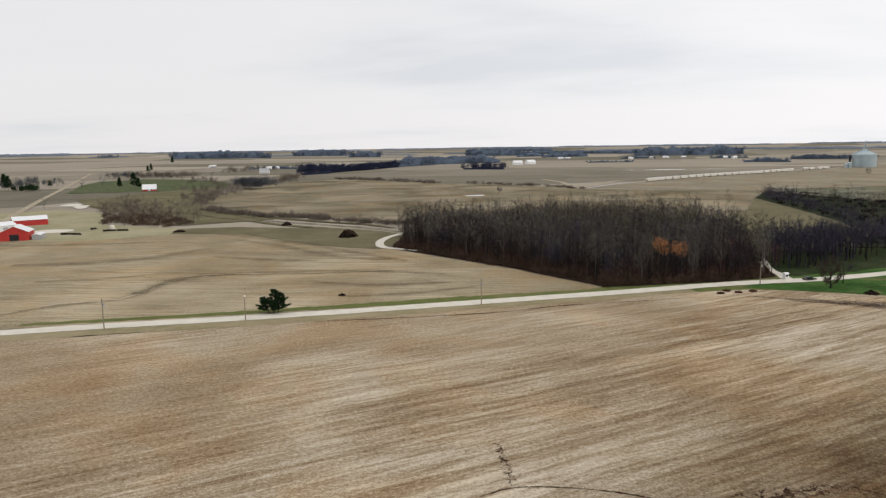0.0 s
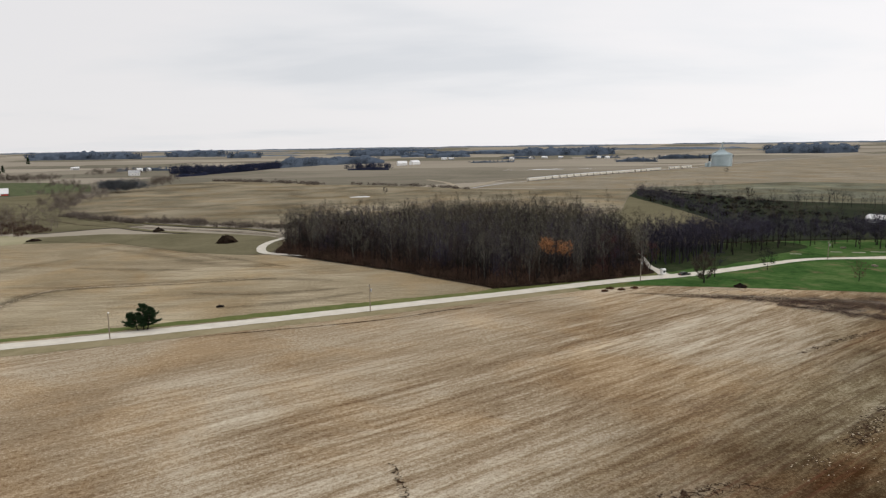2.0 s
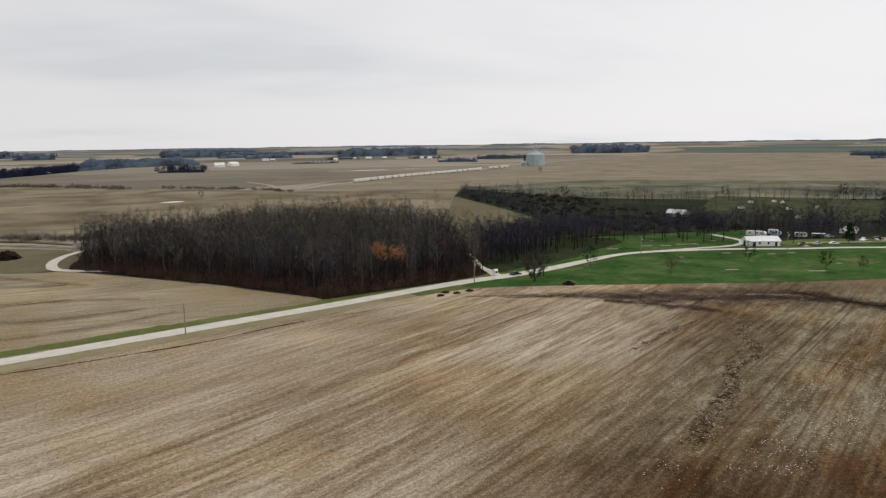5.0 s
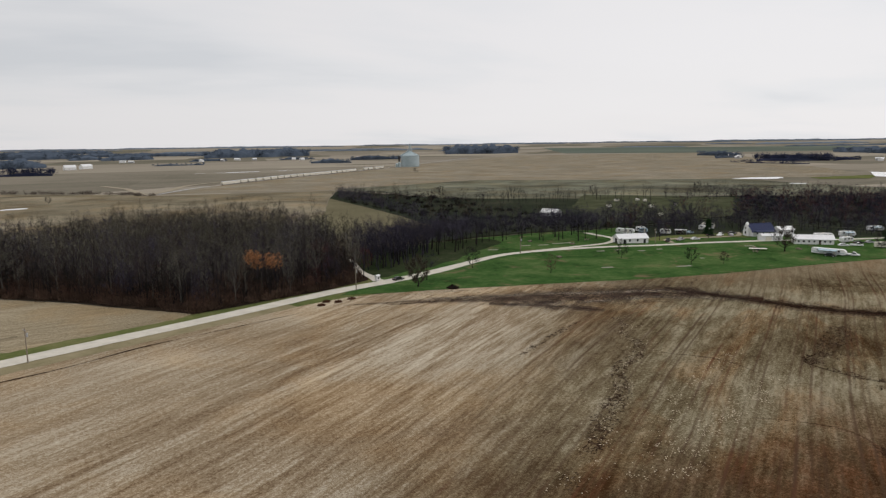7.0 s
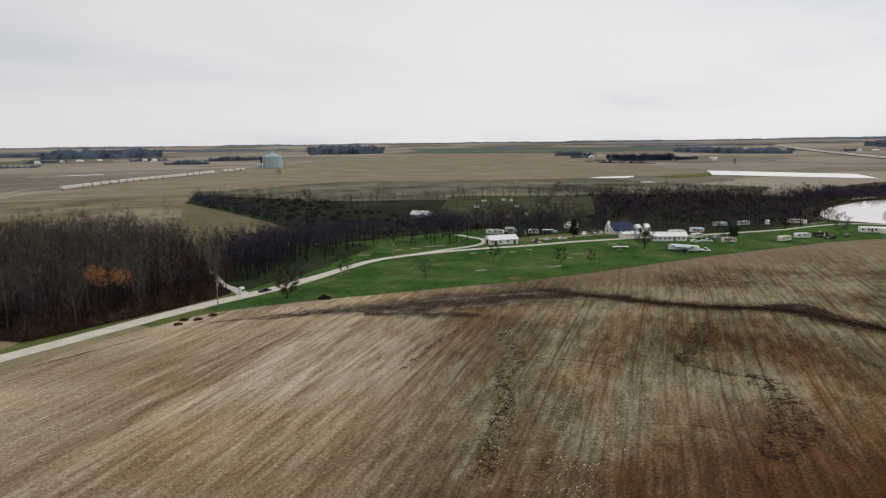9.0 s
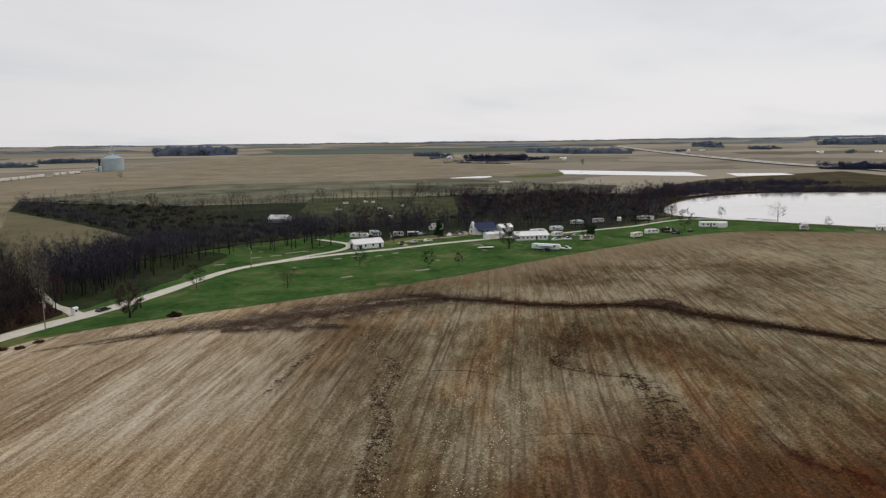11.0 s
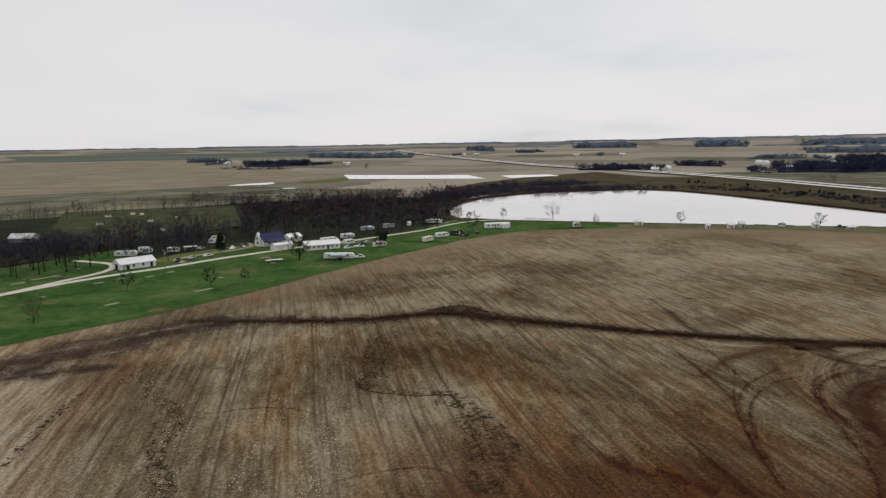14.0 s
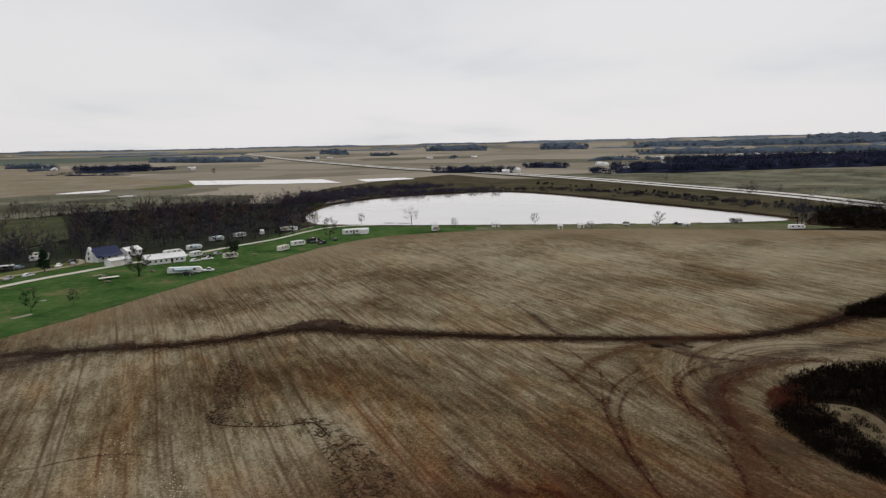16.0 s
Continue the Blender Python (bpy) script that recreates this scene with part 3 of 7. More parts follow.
def patch(name, pts, z, material, label, category="ground", step=8.0, ragged=0.6, grid=25.0, soft=False, flat=False):
    """A sheet of land inside an outline with an uneven edge."""
    edge = smooth_line(pts, step, True) if soft else straight_line(pts, step)
    edge = [p + Vector((noise.noise((p.x / 9, p.y / 9, 5.0)), noise.noise((p.x / 9, p.y / 9, 9.0)))) * ragged for p in edge]
    loop = [tuple(p) for p in edge]
    xs, ys = [p[0] for p in loop], [p[1] for p in loop]
    extra = []
    gx = min(xs)
    while gx < max(xs):
        gy = min(ys)
        while gy < max(ys):
            if inside(gx, gy, loop):
                extra.append(Vector((gx, gy)))
            gy += grid
        gx += grid
    n = len(edge)
    vs, _, fs, *_ = geo.delaunay_2d_cdt(edge + extra, [(i, (i + 1) % n) for i in range(n)], [tuple(range(n))], 1, 1e-4)
    me = bpy.data.meshes.new(name)
    me.from_pydata([(p.x, p.y, z if flat else lift(p.x, p.y) + z) for p in vs], [], [tuple(f) for f in fs])
    me.materials.append(material)
    me.update()
    if len(me.polygons) and me.polygons[0].normal.z < 0:
        me.flip_normals()
    return tagged(new(name, me), label, category, "", "structure")


def strip(name, pts, width, z, material, label, category, step=3.0, ragged=0.0, crown=0.0, soft=True, kind="structure"):
    """A strip along a line: width is one number or one at each point. UV x runs along, y across."""
    line = smooth_line(pts, step) if soft else [Vector(p) for p in pts]
    total = len(line) - 1
    ws = width if isinstance(width, (list, tuple)) else [width] * len(pts)
    V, F, UV = [], [], []
    run = 0.0
    across = 5
    for i, p in enumerate(line):
        d = (line[min(i + 1, total)] - line[max(i - 1, 0)]).normalized()
        side = Vector((-d.y, d.x))
        s = i / max(total, 1) * (len(ws) - 1)
        k = min(int(s), len(ws) - 2) if len(ws) > 1 else 0
        wd = ws[k] + (ws[min(k + 1, len(ws) - 1)] - ws[k]) * (s - k)
        if i:
            run += (p - line[i - 1]).length
        for j in range(across):
            f = j / (across - 1)
            off = (f - 0.5) * wd
            if j in (0, across - 1):
                off += ragged * noise.noise((p.x / 4, p.y / 4, 3.0 + j))
            q = p + side * off
            V.append((q.x, q.y, lift(q.x, q.y) + z + crown * (1 - (2 * f - 1) ** 2)))
            UV.append((run, f))
    for i in range(total):
        for j in range(across - 1):
            a = i * across + j
            F.append((a + across, a + across + 1, a + 1, a))
    me = bpy.data.meshes.new(name)
    me.from_pydata(V, [], F)
    layer = me.uv_layers.new(name="UVMap")
    for loop in me.loops:
        layer.data[loop.index].uv = UV[loop.vertex_index]
    me.materials.append(material)
    me.update()
    if me.polygons[0].normal.z < 0:
        me.flip_normals()
    return tagged(new(name, me), label, category, "", kind)


# the land as one sheet to the horizon
V, F = [(15.0, 30.0, lift(15, 30) - 0.35)], []
RINGS, SPOKES = [12 * 1.085 ** i for i in range(75) if 12 * 1.085 ** i < 4930] + [4930], 220
for r in RINGS:
    for j in range(SPOKES):
        a = 2 * math.pi * j / SPOKES
        x, y = 15 + r * math.cos(a), 30 + r * math.sin(a)
        V.append((x, y, lift(x, y) - 0.35))
for j in range(SPOKES):
    F.append((0, 1 + j, 1 + (j + 1) % SPOKES))
for i in range(len(RINGS) - 1):
    for j in range(SPOKES):
        a, b = 1 + i * SPOKES + j, 1 + i * SPOKES + (j + 1) % SPOKES
        F.append((a, a + SPOKES, b + SPOKES, b))
me = bpy.data.meshes.new("ground")
me.from_pydata(V, [], F)
me.materials.append(GROUND)
me.polygons.foreach_set("use_smooth", [True] * len(me.polygons))
tagged(new("ground", me), "wide flat farmland in tan and olive fields", "ground", "", "structure")

# fields, yards and woods' floors
ROAD = [(-330, 146), (-210, 170), (-124.5, 188.7), (-97.9, 194.5), (-60.3, 202.0), (-15.1, 211.9), (42.4, 226.2), (103.7, 242.0),
        (131.5, 246.8), (155, 253), (175.5, 260), (193, 265.5), (208, 267), (233, 261.5), (258, 251.5), (274, 243), (296.8, 234), (320, 222.5), (333, 215.5)]
FIELD_EDGE = [(-330, 136), (-210, 160), (-124, 179), (-98, 184), (-55, 193), (-19, 203.5), (27, 214.5), (76, 227.5), (104, 232), (118, 229.5), (143, 219.5), (172, 207), (206, 191.5),
              (240, 180), (268, 173), (298, 165), (338, 152), (376, 139.4), (405, 124), (425, 104), (437, 72), (444, 20), (445, -40), (433, -116)]
patch("field", FIELD_EDGE + [(420, -190), (380, -320), (-300, -320), (-420, 0)], 0.0, SOIL, "brown harvested field with stubble rows and wheel tracks", "field", 6.0, 0.5, 14.0)
patch("field", [(-330, 155), (-124.5, 193), (-60, 206), (-15, 216), (42, 230.5), (57, 240), (45, 256), (27, 281), (0, 312), (-26, 340), (-41, 343), (-66, 356), (-119, 408), (-165, 414), (-201, 388), (-252, 391), (-340, 398), (-480, 300)],
      0.0, WEST, "pale tan stubble field beside the gravel road", "field", 6.0, 0.8, 16.0)
patch("meadow", [(-169, 443), (-134, 448), (-65, 432), (-28, 404), (-20, 380), (-28, 345), (-41, 343), (-66, 356), (-119, 408), (-165, 414)], 0.02, DRYOLIVE, "olive rough grass between field and creek", "meadow", 6.0, 1.0)
patch("meadow", [(-330, 640), (-262, 560), (-232, 488), (-178, 462), (-120, 492), (-196, 585), (-230, 650), (-258, 780), (-300, 935), (-345, 842), (-380, 720)], 0.03, DRYOLIVE, "olive rough grass between a creek and a farm lawn", "meadow", 8.0, 2.0, 40.0)
patch("farmyard", [(-340, 398), (-252, 391), (-201, 388), (-165, 414), (-169, 443), (-181, 450), (-235, 475), (-270, 560), (-330, 600), (-400, 560)], 0.02, STRAW, "dry straw-coloured yard grass round the red barns", "yard", 8.0, 1.5)
patch("field", [(-232, 640), (-198, 590), (-142, 528), (-90, 500), (-50, 466), (0, 448), (150, 420), (215, 490), (281, 625), (335, 715), (158, 785), (130, 836), (37, 928), (-10, 949), (-87, 1051), (-165, 1111), (-215, 1050), (-252, 905), (-255, 778)],
      0.0, MID_FIELD, "brown harvested field with dark damp streaks", "field", 12.0, 2.0, 40.0)
patch("meadow", [(150, 420), (215, 490), (281, 622), (268, 540), (253, 455), (235, 375), (190, 320), (152, 322), (140, 335)], 0.05, DRYOLIVE, "olive meadow between two bare woods", "meadow", 8.0, 1.5)
patch("field", [(345, 735), (365, 548), (400, 508), (453, 458), (575, 400), (640, 270), (760, 300), (770, 435), (812, 545), (690, 640), (560, 770)],
      0.0, DARK_FIELD, "dark olive field with plough lines", "field", 12.0, 2.0, 40.0)
patch("field", [(345, 735), (560, 770), (690, 640), (812, 545), (880, 520), (900, 500), (1050, 510), (1400, 820), (2200, 1500), (1600, 1900), (1060, 1530), (800, 1380), (530, 1150), (330, 1020), (200, 850), (170, 800)],
      -0.1, TAN_FIELD, "wide tan field running to the horizon", "field", 25.0, 3.0, 90.0)
patch("lawn", [(104, 236)] + FIELD_EDGE[9:] + [(440, -150), (462, -130), (485, -138), (470, -100), (467, -60), (470, 0), (470, 60), (474, 120), (482, 160), (430, 172), (404, 226), (396, 292), (320, 300), (294, 303), (261, 314), (225, 318), (193, 318), (155, 318), (140, 300), (132, 272), (126, 252)],
      0.06, LAWN, "bright green spring lawn of a campground", "lawn", 6.0, 0.6, 18.0)
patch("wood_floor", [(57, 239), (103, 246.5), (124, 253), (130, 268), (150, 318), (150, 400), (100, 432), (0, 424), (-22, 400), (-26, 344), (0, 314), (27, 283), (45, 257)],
      0.08, LITTER, "leaf litter under bare trees, their shade darkening its colour", "ground", 6.0, 1.2)
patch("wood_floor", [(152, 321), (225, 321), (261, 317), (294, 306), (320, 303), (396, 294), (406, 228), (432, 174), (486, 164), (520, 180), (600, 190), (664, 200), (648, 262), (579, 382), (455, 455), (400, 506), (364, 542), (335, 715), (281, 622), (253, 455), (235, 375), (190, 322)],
      0.04, SHADEGRASS, "dull green rough grass and litter along the river, shade painted in", "ground", 8.0, 1.5)
patch("meadow", [(478, 490), (504, 455), (548, 380), (422, 296), (380, 296), (366, 316), (350, 356), (385, 410)], 0.09, GLADE, "olive clearing with parked campers", "meadow", 6.0, 1.5)
patch("lawn", [(-454, 839), (-530, 1014), (-570, 1156), (-529, 1222), (-439, 1195), (-339, 1090), (-282, 912), (-317, 861), (-377, 853)], 0.0, FARMGREEN, "dull green lawn round a distant farmhouse", "lawn", 15.0, 3.0, 60.0)
patch("field", [(1865, 1937), (2175, 1547), (2569, 1255), (2618, 1004), (3178, 1503), (3222, 1431), (2957, 2096), (2535, 2793)], 0.1, WHEAT, "grey-green winter wheat field near the horizon", "field", 60.0, 5.0, 140.0)
patch("lawn", [(890, 497), (1000, 470), (975, 455), (912, 434), (868, 470)], 0.02, VERGE, "green mound beside the settling pond", "lawn", 12.0, 4.0)
strip("verge", [(-124, 197), (-60, 209.5), (-15, 219.5), (20, 228), (50, 234)], [3, 4, 5, 5, 3], 0.05, VERGE, "strip of green verge grass along the road", "verge", ragged=1.5)
strip("verge", [(-20, 215.2), (10, 222.5), (50, 233)], [3.0, 4.0, 3.0], 0.08, VERGE, "fresh green verge along the road", "verge", ragged=1.6)
strip("verge", [(-330, 140), (-124, 183), (-60, 196), (-15, 206.3), (42, 220.5), (85, 232)], [9, 9, 8, 8, 7, 6], 0.05, DRYVERGE, "dry verge grass between road and field", "verge", ragged=0.8)

# dark sheet under the campground trees: their shade is in its colour
patch("yard", [(286, 262), (322, 300), (396, 291), (404, 227), (431, 175), (404, 179), (376, 194), (346, 214), (353, 236), (332, 250)], 0.085, SHADEGRASS, "worn ground under campground trees, shade painted in", "yard", 6.0, 1.2)
patch("field", [(500, -205), (640, -245), (760, -215), (1000, -110), (1130, -20), (1200, -190), (1260, -420), (1100, -620), (700, -520), (520, -330)], -0.05, DARK_FIELD, "olive field beyond the highway", "field", 12.0, 2.0, 60.0)
patch("meadow", [(770, 20), (800, -30), (1000, 20), (1180, 110), (1080, 165), (990, 205), (880, 240), (760, 250), (690, 190), (745, 90)], 0.0, DARKGRASS, "brown scrubland between lake and highway", "meadow", 10.0, 2.0, 50.0)
# dark sheet under the park trees: their shade is in its colour
patch("park_floor", [(127, 256), (137, 257), (154, 261), (172, 268), (196, 282), (224, 298), (222, 316), (190, 317), (152, 317), (140, 300), (131, 272)], 0.09, PARKSHADE, "grass under park trees, their shade painted in", "ground", 4.0, 2.2, 20.0, True)
patch("shore", [(436, 76), (446, 60), (458, 62), (466, 30), (466, -60), (462, -128), (440, -148), (434, -116), (445, -40), (444, 20)], 0.09, SHORE, "dull olive grass along the lake shore", "ground", 6.0, 1.2, 20.0)
patch("meadow", [(487, -152), (549, -120), (629, -74), (722, -24), (766, 14), (800, 40), (1010, 30), (1010, -36), (880, -90), (798, -128), (650, -188), (544, -209), (480, -238)], 0.03, DARKGRASS, "dark rough grass between lake and highway", "meadow", 10.0, 1.5, 40.0)
strip("verge", ROAD[5:13], 26.0, -0.05, VERGE, "rough verge grass along the road", "verge", ragged=1.0)
# roads and lanes
strip("road", ROAD, [6.4] * 14 + [4.6, 4.2, 4.0, 4.0, 4.0], 0.12, GRAVEL, "pale gravel country road", "road", ragged=0.35, crown=0.12)
strip("lane", [(216, 266.5), (240, 264), (262, 262.5), (277, 272), (281, 290), (282, 297)], 3.2, 0.13, GRAVEL, "narrow gravel lane through the lawn", "lane", ragged=0.3)
strip("lane", [(126, 249), (127.6, 257), (130, 271), (140, 300)], [4.6, 2.4, 2.2, 1.6], 0.14, GRAVEL, "gravel lane into the trees", "lane", ragged=0.4)
strip("lane", [(333, 215.5), (358, 199), (374, 190.7), (410, 172), (440, 163), (463, 152), (473, 130), (476.5, 86), (476, 40)], [4.0, 3.6, 3.4, 3.2, 3.0, 3.0, 2.6, 2.0, 1.5], 0.13, GRAVEL, "gravel lane between campers", "lane", ragged=0.3)
strip("lane", [(287, 243), (296, 252), (318, 243), (334, 238), (346, 246)], [3, 3.4, 3.2, 3, 2.4], 0.14, TRACK, "gravel drive beside parked vehicles", "lane", ragged=0.6)
strip("lane", [(-22, 404), (-30, 386), (-33.5, 365), (-31, 348), (-25, 341), (-10, 331)], [3.5, 4.0, 4.5, 4.5, 4.0, 2.0], 0.13, GRAVEL, "pale gravel track bending round the wood", "lane", ragged=0.4)
strip("road", [(-240, 330), (-314, 488), (-397, 672), (-470, 838), (-588, 1108), (-800, 1590)], 6.0, 0.12, TRACK, "grey farm road past a farmyard", "road", 20, ragged=0.4)
strip("road", [(147, 1020), (160, 930), (158, 808), (193, 860), (269, 981), (508, 1125), (812, 1400), (1064, 1555), (1605, 1954), (2400, 2500)], 8.0, 0.10, TRACK, "pale track beside the railway", "road", 25, ragged=1.0, soft=True)
HWY = [(470, -262), (544, -231), (650, -210), (798, -153), (1014, -57), (1235, 70), (1452, 225), (1833, 420), (2888, 961), (3400, 1230)]
strip("embankment", [(x + 6, y - 8) for x, y in HWY], 62.0, 0.06, DARKGRASS, "grassy embankment of the highway", "embankment", 25, ragged=2.0, crown=0.5)
strip("highway", HWY, 12.5, 0.75, CONCRETE, "pale concrete highway carriageway", "road", 25, crown=0.1)
strip("highway", [(x + 12, y - 19) for x, y in HWY], 12.5, 0.75, CONCRETE, "pale concrete highway carriageway", "road", 25, crown=0.1)

# water
LAKE = [(482, 166), (478, 150), (473, 120), (470, 60), (468, 0), (467, -60), (472, -105), (487, -137), (549, -106), (629, -60), (690, -28), (716, -8), (748, 20), (757, 48), (745, 75), (703, 141), (668, 165), (632, 182), (560, 188), (510, 180)]
patch("bank", [(476, 172), (466, 120), (463, 0), (462, -70), (480, -147), (552, -117), (634, -70), (722, -18), (763, 20), (770, 55), (753, 84), (710, 150), (672, 176), (632, 193), (555, 199), (505, 192)], 0.07, DARKGRASS, "grassy earth bank round the lake", "bank", 8.0, 0.8, soft=True)
patch("water", LAKE, 0.16, WATER, "still lake, its overcast sky reflection partly painted as pale colour", "lake", 5.0, 0.8, 30.0, True, True)
strip("bank", [(487, -142), (549, -112), (629, -66), (716, -14), (756, 22), (764, 50), (750, 80), (708, 147), (632, 189), (565, 194)], 5.0, 0.2, LITTER, "brown earth bank along the far shore", "bank", 6, ragged=0.8, crown=1.1)
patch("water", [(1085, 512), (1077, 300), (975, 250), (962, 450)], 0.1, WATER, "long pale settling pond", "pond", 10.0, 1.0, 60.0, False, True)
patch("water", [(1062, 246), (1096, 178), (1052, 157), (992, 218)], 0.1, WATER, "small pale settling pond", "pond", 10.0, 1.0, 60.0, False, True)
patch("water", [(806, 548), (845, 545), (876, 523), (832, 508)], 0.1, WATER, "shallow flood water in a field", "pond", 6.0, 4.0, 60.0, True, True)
patch("water", [(758, 448), (768, 450), (772, 437), (762, 434)], 0.1, WATER, "small puddle in a field", "puddle", 3.0, 1.0, 60.0, True, True)
patch("water", [(21.6, 698.6), (30.6, 710.6), (42.6, 709.6), (39.6, 698.6)], 0.1, WATER, "small pale puddle in a field", "puddle", 4.0, 2.0, 60.0, True, True)
for pts in ([(380, 1322), (420, 1334), (464, 1331), (455, 1316), (410, 1312)], [(494, 1342), (530, 1331), (536, 1322), (505, 1330)], [(340, 1318), (362, 1322), (360, 1314)]):
    patch("water", pts, 0.1, WATER, "shallow flood water in a field", "pond", 6.0, 4.0, 60.0, True, True)
patch("gravel_pad", [(-362, 664), (-350, 668), (-340, 650), (-330, 646), (-318, 612), (-328, 616), (-338, 636), (-352, 640)], 0.1, GRAVEL, "pale gravel patch near a farm track", "gravel", 3.0, 3.0, 60.0, True)
patch("gravel_pad", [(-244, 428), (-236, 436), (-240, 446), (-258, 446), (-260, 430)], 0.1, GRAVEL, "pale gravel apron between red barns", "gravel", 5.0, 1.0, 60.0, True)
patch("gravel_pad", [(284, 256), (300, 262), (330, 250), (352, 236), (346, 228), (330, 234), (306, 248), (290, 250)], 0.10, VERGE, "worn parking ground beside campground buildings", "yard", 5.0, 1.0, 60.0, True)
strip("creek", [(-330, 640), (-280, 600), (-204, 551), (-157, 501), (-88, 462), (-51, 432), (-28, 411), (-10, 400)], [6, 6, 6, 6, 6, 6, 6, 4], 0.10, WET, "dark narrow creek between grassy banks", "creek", 4)
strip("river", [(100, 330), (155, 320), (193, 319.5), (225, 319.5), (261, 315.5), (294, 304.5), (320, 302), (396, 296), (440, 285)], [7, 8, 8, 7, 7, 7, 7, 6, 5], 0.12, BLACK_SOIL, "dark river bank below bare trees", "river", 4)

# washes, wheel marks and stains on the fields
DITCH = [(198, 178), (204, 150), (211, 127), (223, 106), (219, 82), (214, 35), (215, -9), (229, -38), (251, -67), (262, -90)]
strip("wash", DITCH, [6, 20, 20, 26, 18, 16, 16, 18, 24, 24], 0.03, WET, "damp soil along a drainage line", "wash", 2)
strip("wash", DITCH, [3, 14, 16, 22, 16, 15, 16, 18, 24, 26], 0.06, DEBRIS, "dark washed-out drainage line with crop debris", "wash", 2)
strip("wash", DITCH[1:], [26, 22, 24, 18, 17, 18, 22, 28, 30], 0.045, RUSTY, "rust-brown soil beside the drainage line", "wash", 2)
strip("wash", DITCH[1:-1], [1.0, 2.0, 3.5, 3.0, 4.0, 4.6, 7, 12], 0.09, BLACK_SOIL, "black open ditch across the field", "ditch", 2)
strip("wash", [(227, 94), (230, 103), (227, 112)], [5, 11, 4], 0.08, DEBRIS, "heap of washed debris in the drainage line", "wash", 2)
strip("wash", [(217, 36), (228, 39), (240, 42), (255, 47)], [7, 6, 4, 1], 0.07, WET, "dark side furrow running into the ditch", "wash", 2)
strip("wash", [(254, 48), (258, 35), (262, 22), (264, 8)], [1.0, 1.8, 1.8, 0.8], 0.07, FURROW, "thin dark furrow in the upper field", "wash", 2)
strip("wash", [(214, 15), (206, 8.5), (198, 5), (190, 4)], [6, 9, 9, 4], 0.07, WET, "dark side furrow running to the gully", "wash", 2)
strip("wash", [(110, 214), (126, 208), (142, 198), (160, 187), (180, 176), (198, 166), (208, 148)], [1, 14, 34, 46, 46, 36, 14], 0.045, WASHED, "broad rain-washed sheet of dark soil at the field edge", "wash", 3)
strip("wash", [(98, 222), (125, 211), (150, 199), (180, 184), (206, 170)], [1, 14, 28, 34, 20], 0.035, WET, "damp dark soil along the field edge", "wash", 3)
strip("wash", [(136, 196), (147, 184), (158, 168)], [10, 24, 10], 0.06, WASHED, "dark damp hollow in the washed soil", "wash", 2)
strip("wash", [(104, 229), (122, 223.5), (139, 217.5), (152, 212)], [2, 3.5, 3.0, 1.5], 0.06, SILT, "pale worn path along the field edge", "wash", 2)
strip("wash", [(124, 213), (145, 203), (168, 190), (192, 176), (208, 160)], [8, 16, 20, 16, 6], 0.055, SMEAR, "pale silt smeared along the field edge", "wash", 2)
strip("wash", [(140, 190), (160, 180), (184, 170), (204, 150)], [6, 14, 14, 4], 0.066, SMEAR, "pale silt smeared over damp soil", "wash", 2)
strip("wash", [(127, 206), (134, 208), (140, 206)], [1.5, 3, 1.5], 0.065, SILT, "pale silt patch near the brush pile", "wash", 2)
GULLY_A = [(154, 161), (149, 153), (143, 148), (140, 141), (131, 133), (121, 129.5), (109, 119), (96, 111), (84, 103)]
strip("wash", GULLY_A, [2, 2, 3, 5, 5, 5, 6, 6, 4], 0.05, CRACK, "narrow erosion gully in bare soil", "wash", 1.5)
strip("wash", [(143, 164), (133, 160), (121.6, 155.6), (108, 149)], [1.5, 3, 3, 1], 0.05, CRACK, "short erosion gully in bare soil", "wash", 1.5)
strip("wash", [(193, 117), (180, 112), (167, 109), (157, 107)], [9, 9, 8, 5], 0.055, CRACK, "net of erosion cracks in bare soil", "wash", 1.5)
strip("wash", [(166, 109), (157, 107), (155.5, 96.4), (156.5, 92), (157.5, 88), (152, 84)], [0.6, 1.2, 1.2, 1.1, 1.6, 0.8], 0.07, FURROW, "forked erosion gully in bare soil", "wash", 1.0)
strip("wash", [(158, 92), (157, 87), (150, 82), (144, 78.5), (134, 74), (120, 73)], [4, 8, 11, 12, 10, 8], 0.05, CRACK, "erosion gully fanning out in bare soil", "wash", 1.5)
strip("wash", [(118, 96), (121.7, 91.7), (125.8, 84.7), (124.8, 78.9), (120, 74)], [1.0, 1.8, 1.8, 1.8, 1.0], 0.055, RUSTY, "curved wheel mark in bare soil", "wash", 1.5)
strip("wash", [(137, 131), (141, 125), (143.6, 118), (142, 110)], [1.0, 1.6, 1.6, 1.0], 0.055, RUSTY, "curved wheel mark in bare soil", "wash", 1.5)
for off in (0.0, 2.4, 9.0, 11.4):
    strip("wash", [(226 + 0.5 * off, 146 + 0.8 * off), (250 + 0.5 * off, 131 + 0.8 * off), (293 + 0.5 * off, 108 + 0.8 * off), (340 + 0.5 * off, 82 + 0.8 * off)], [1.2, 1.6, 1.6, 1.2], 0.05, RUSTY, "headland wheel track in the upper field", "wash", 3)
strip("wash", [(4.8, 93.3), (10.0, 95.8), (17.4, 95.6), (24.5, 94.0), (30.0, 91.7), (35.1, 89.3)], [0.5, 1.1, 1.3, 1.1, 1.0, 0.6], 0.05, FURROW, "dark erosion line across the field", "wash", 1.0)
strip("wash", [(8.5, 111.4), (9.3, 105.0), (9.6, 100.1), (10.2, 96.0)], [1.2, 2.0, 2.4, 1.6], 0.05, CRACK, "short erosion crack in stubble", "wash", 1.0)
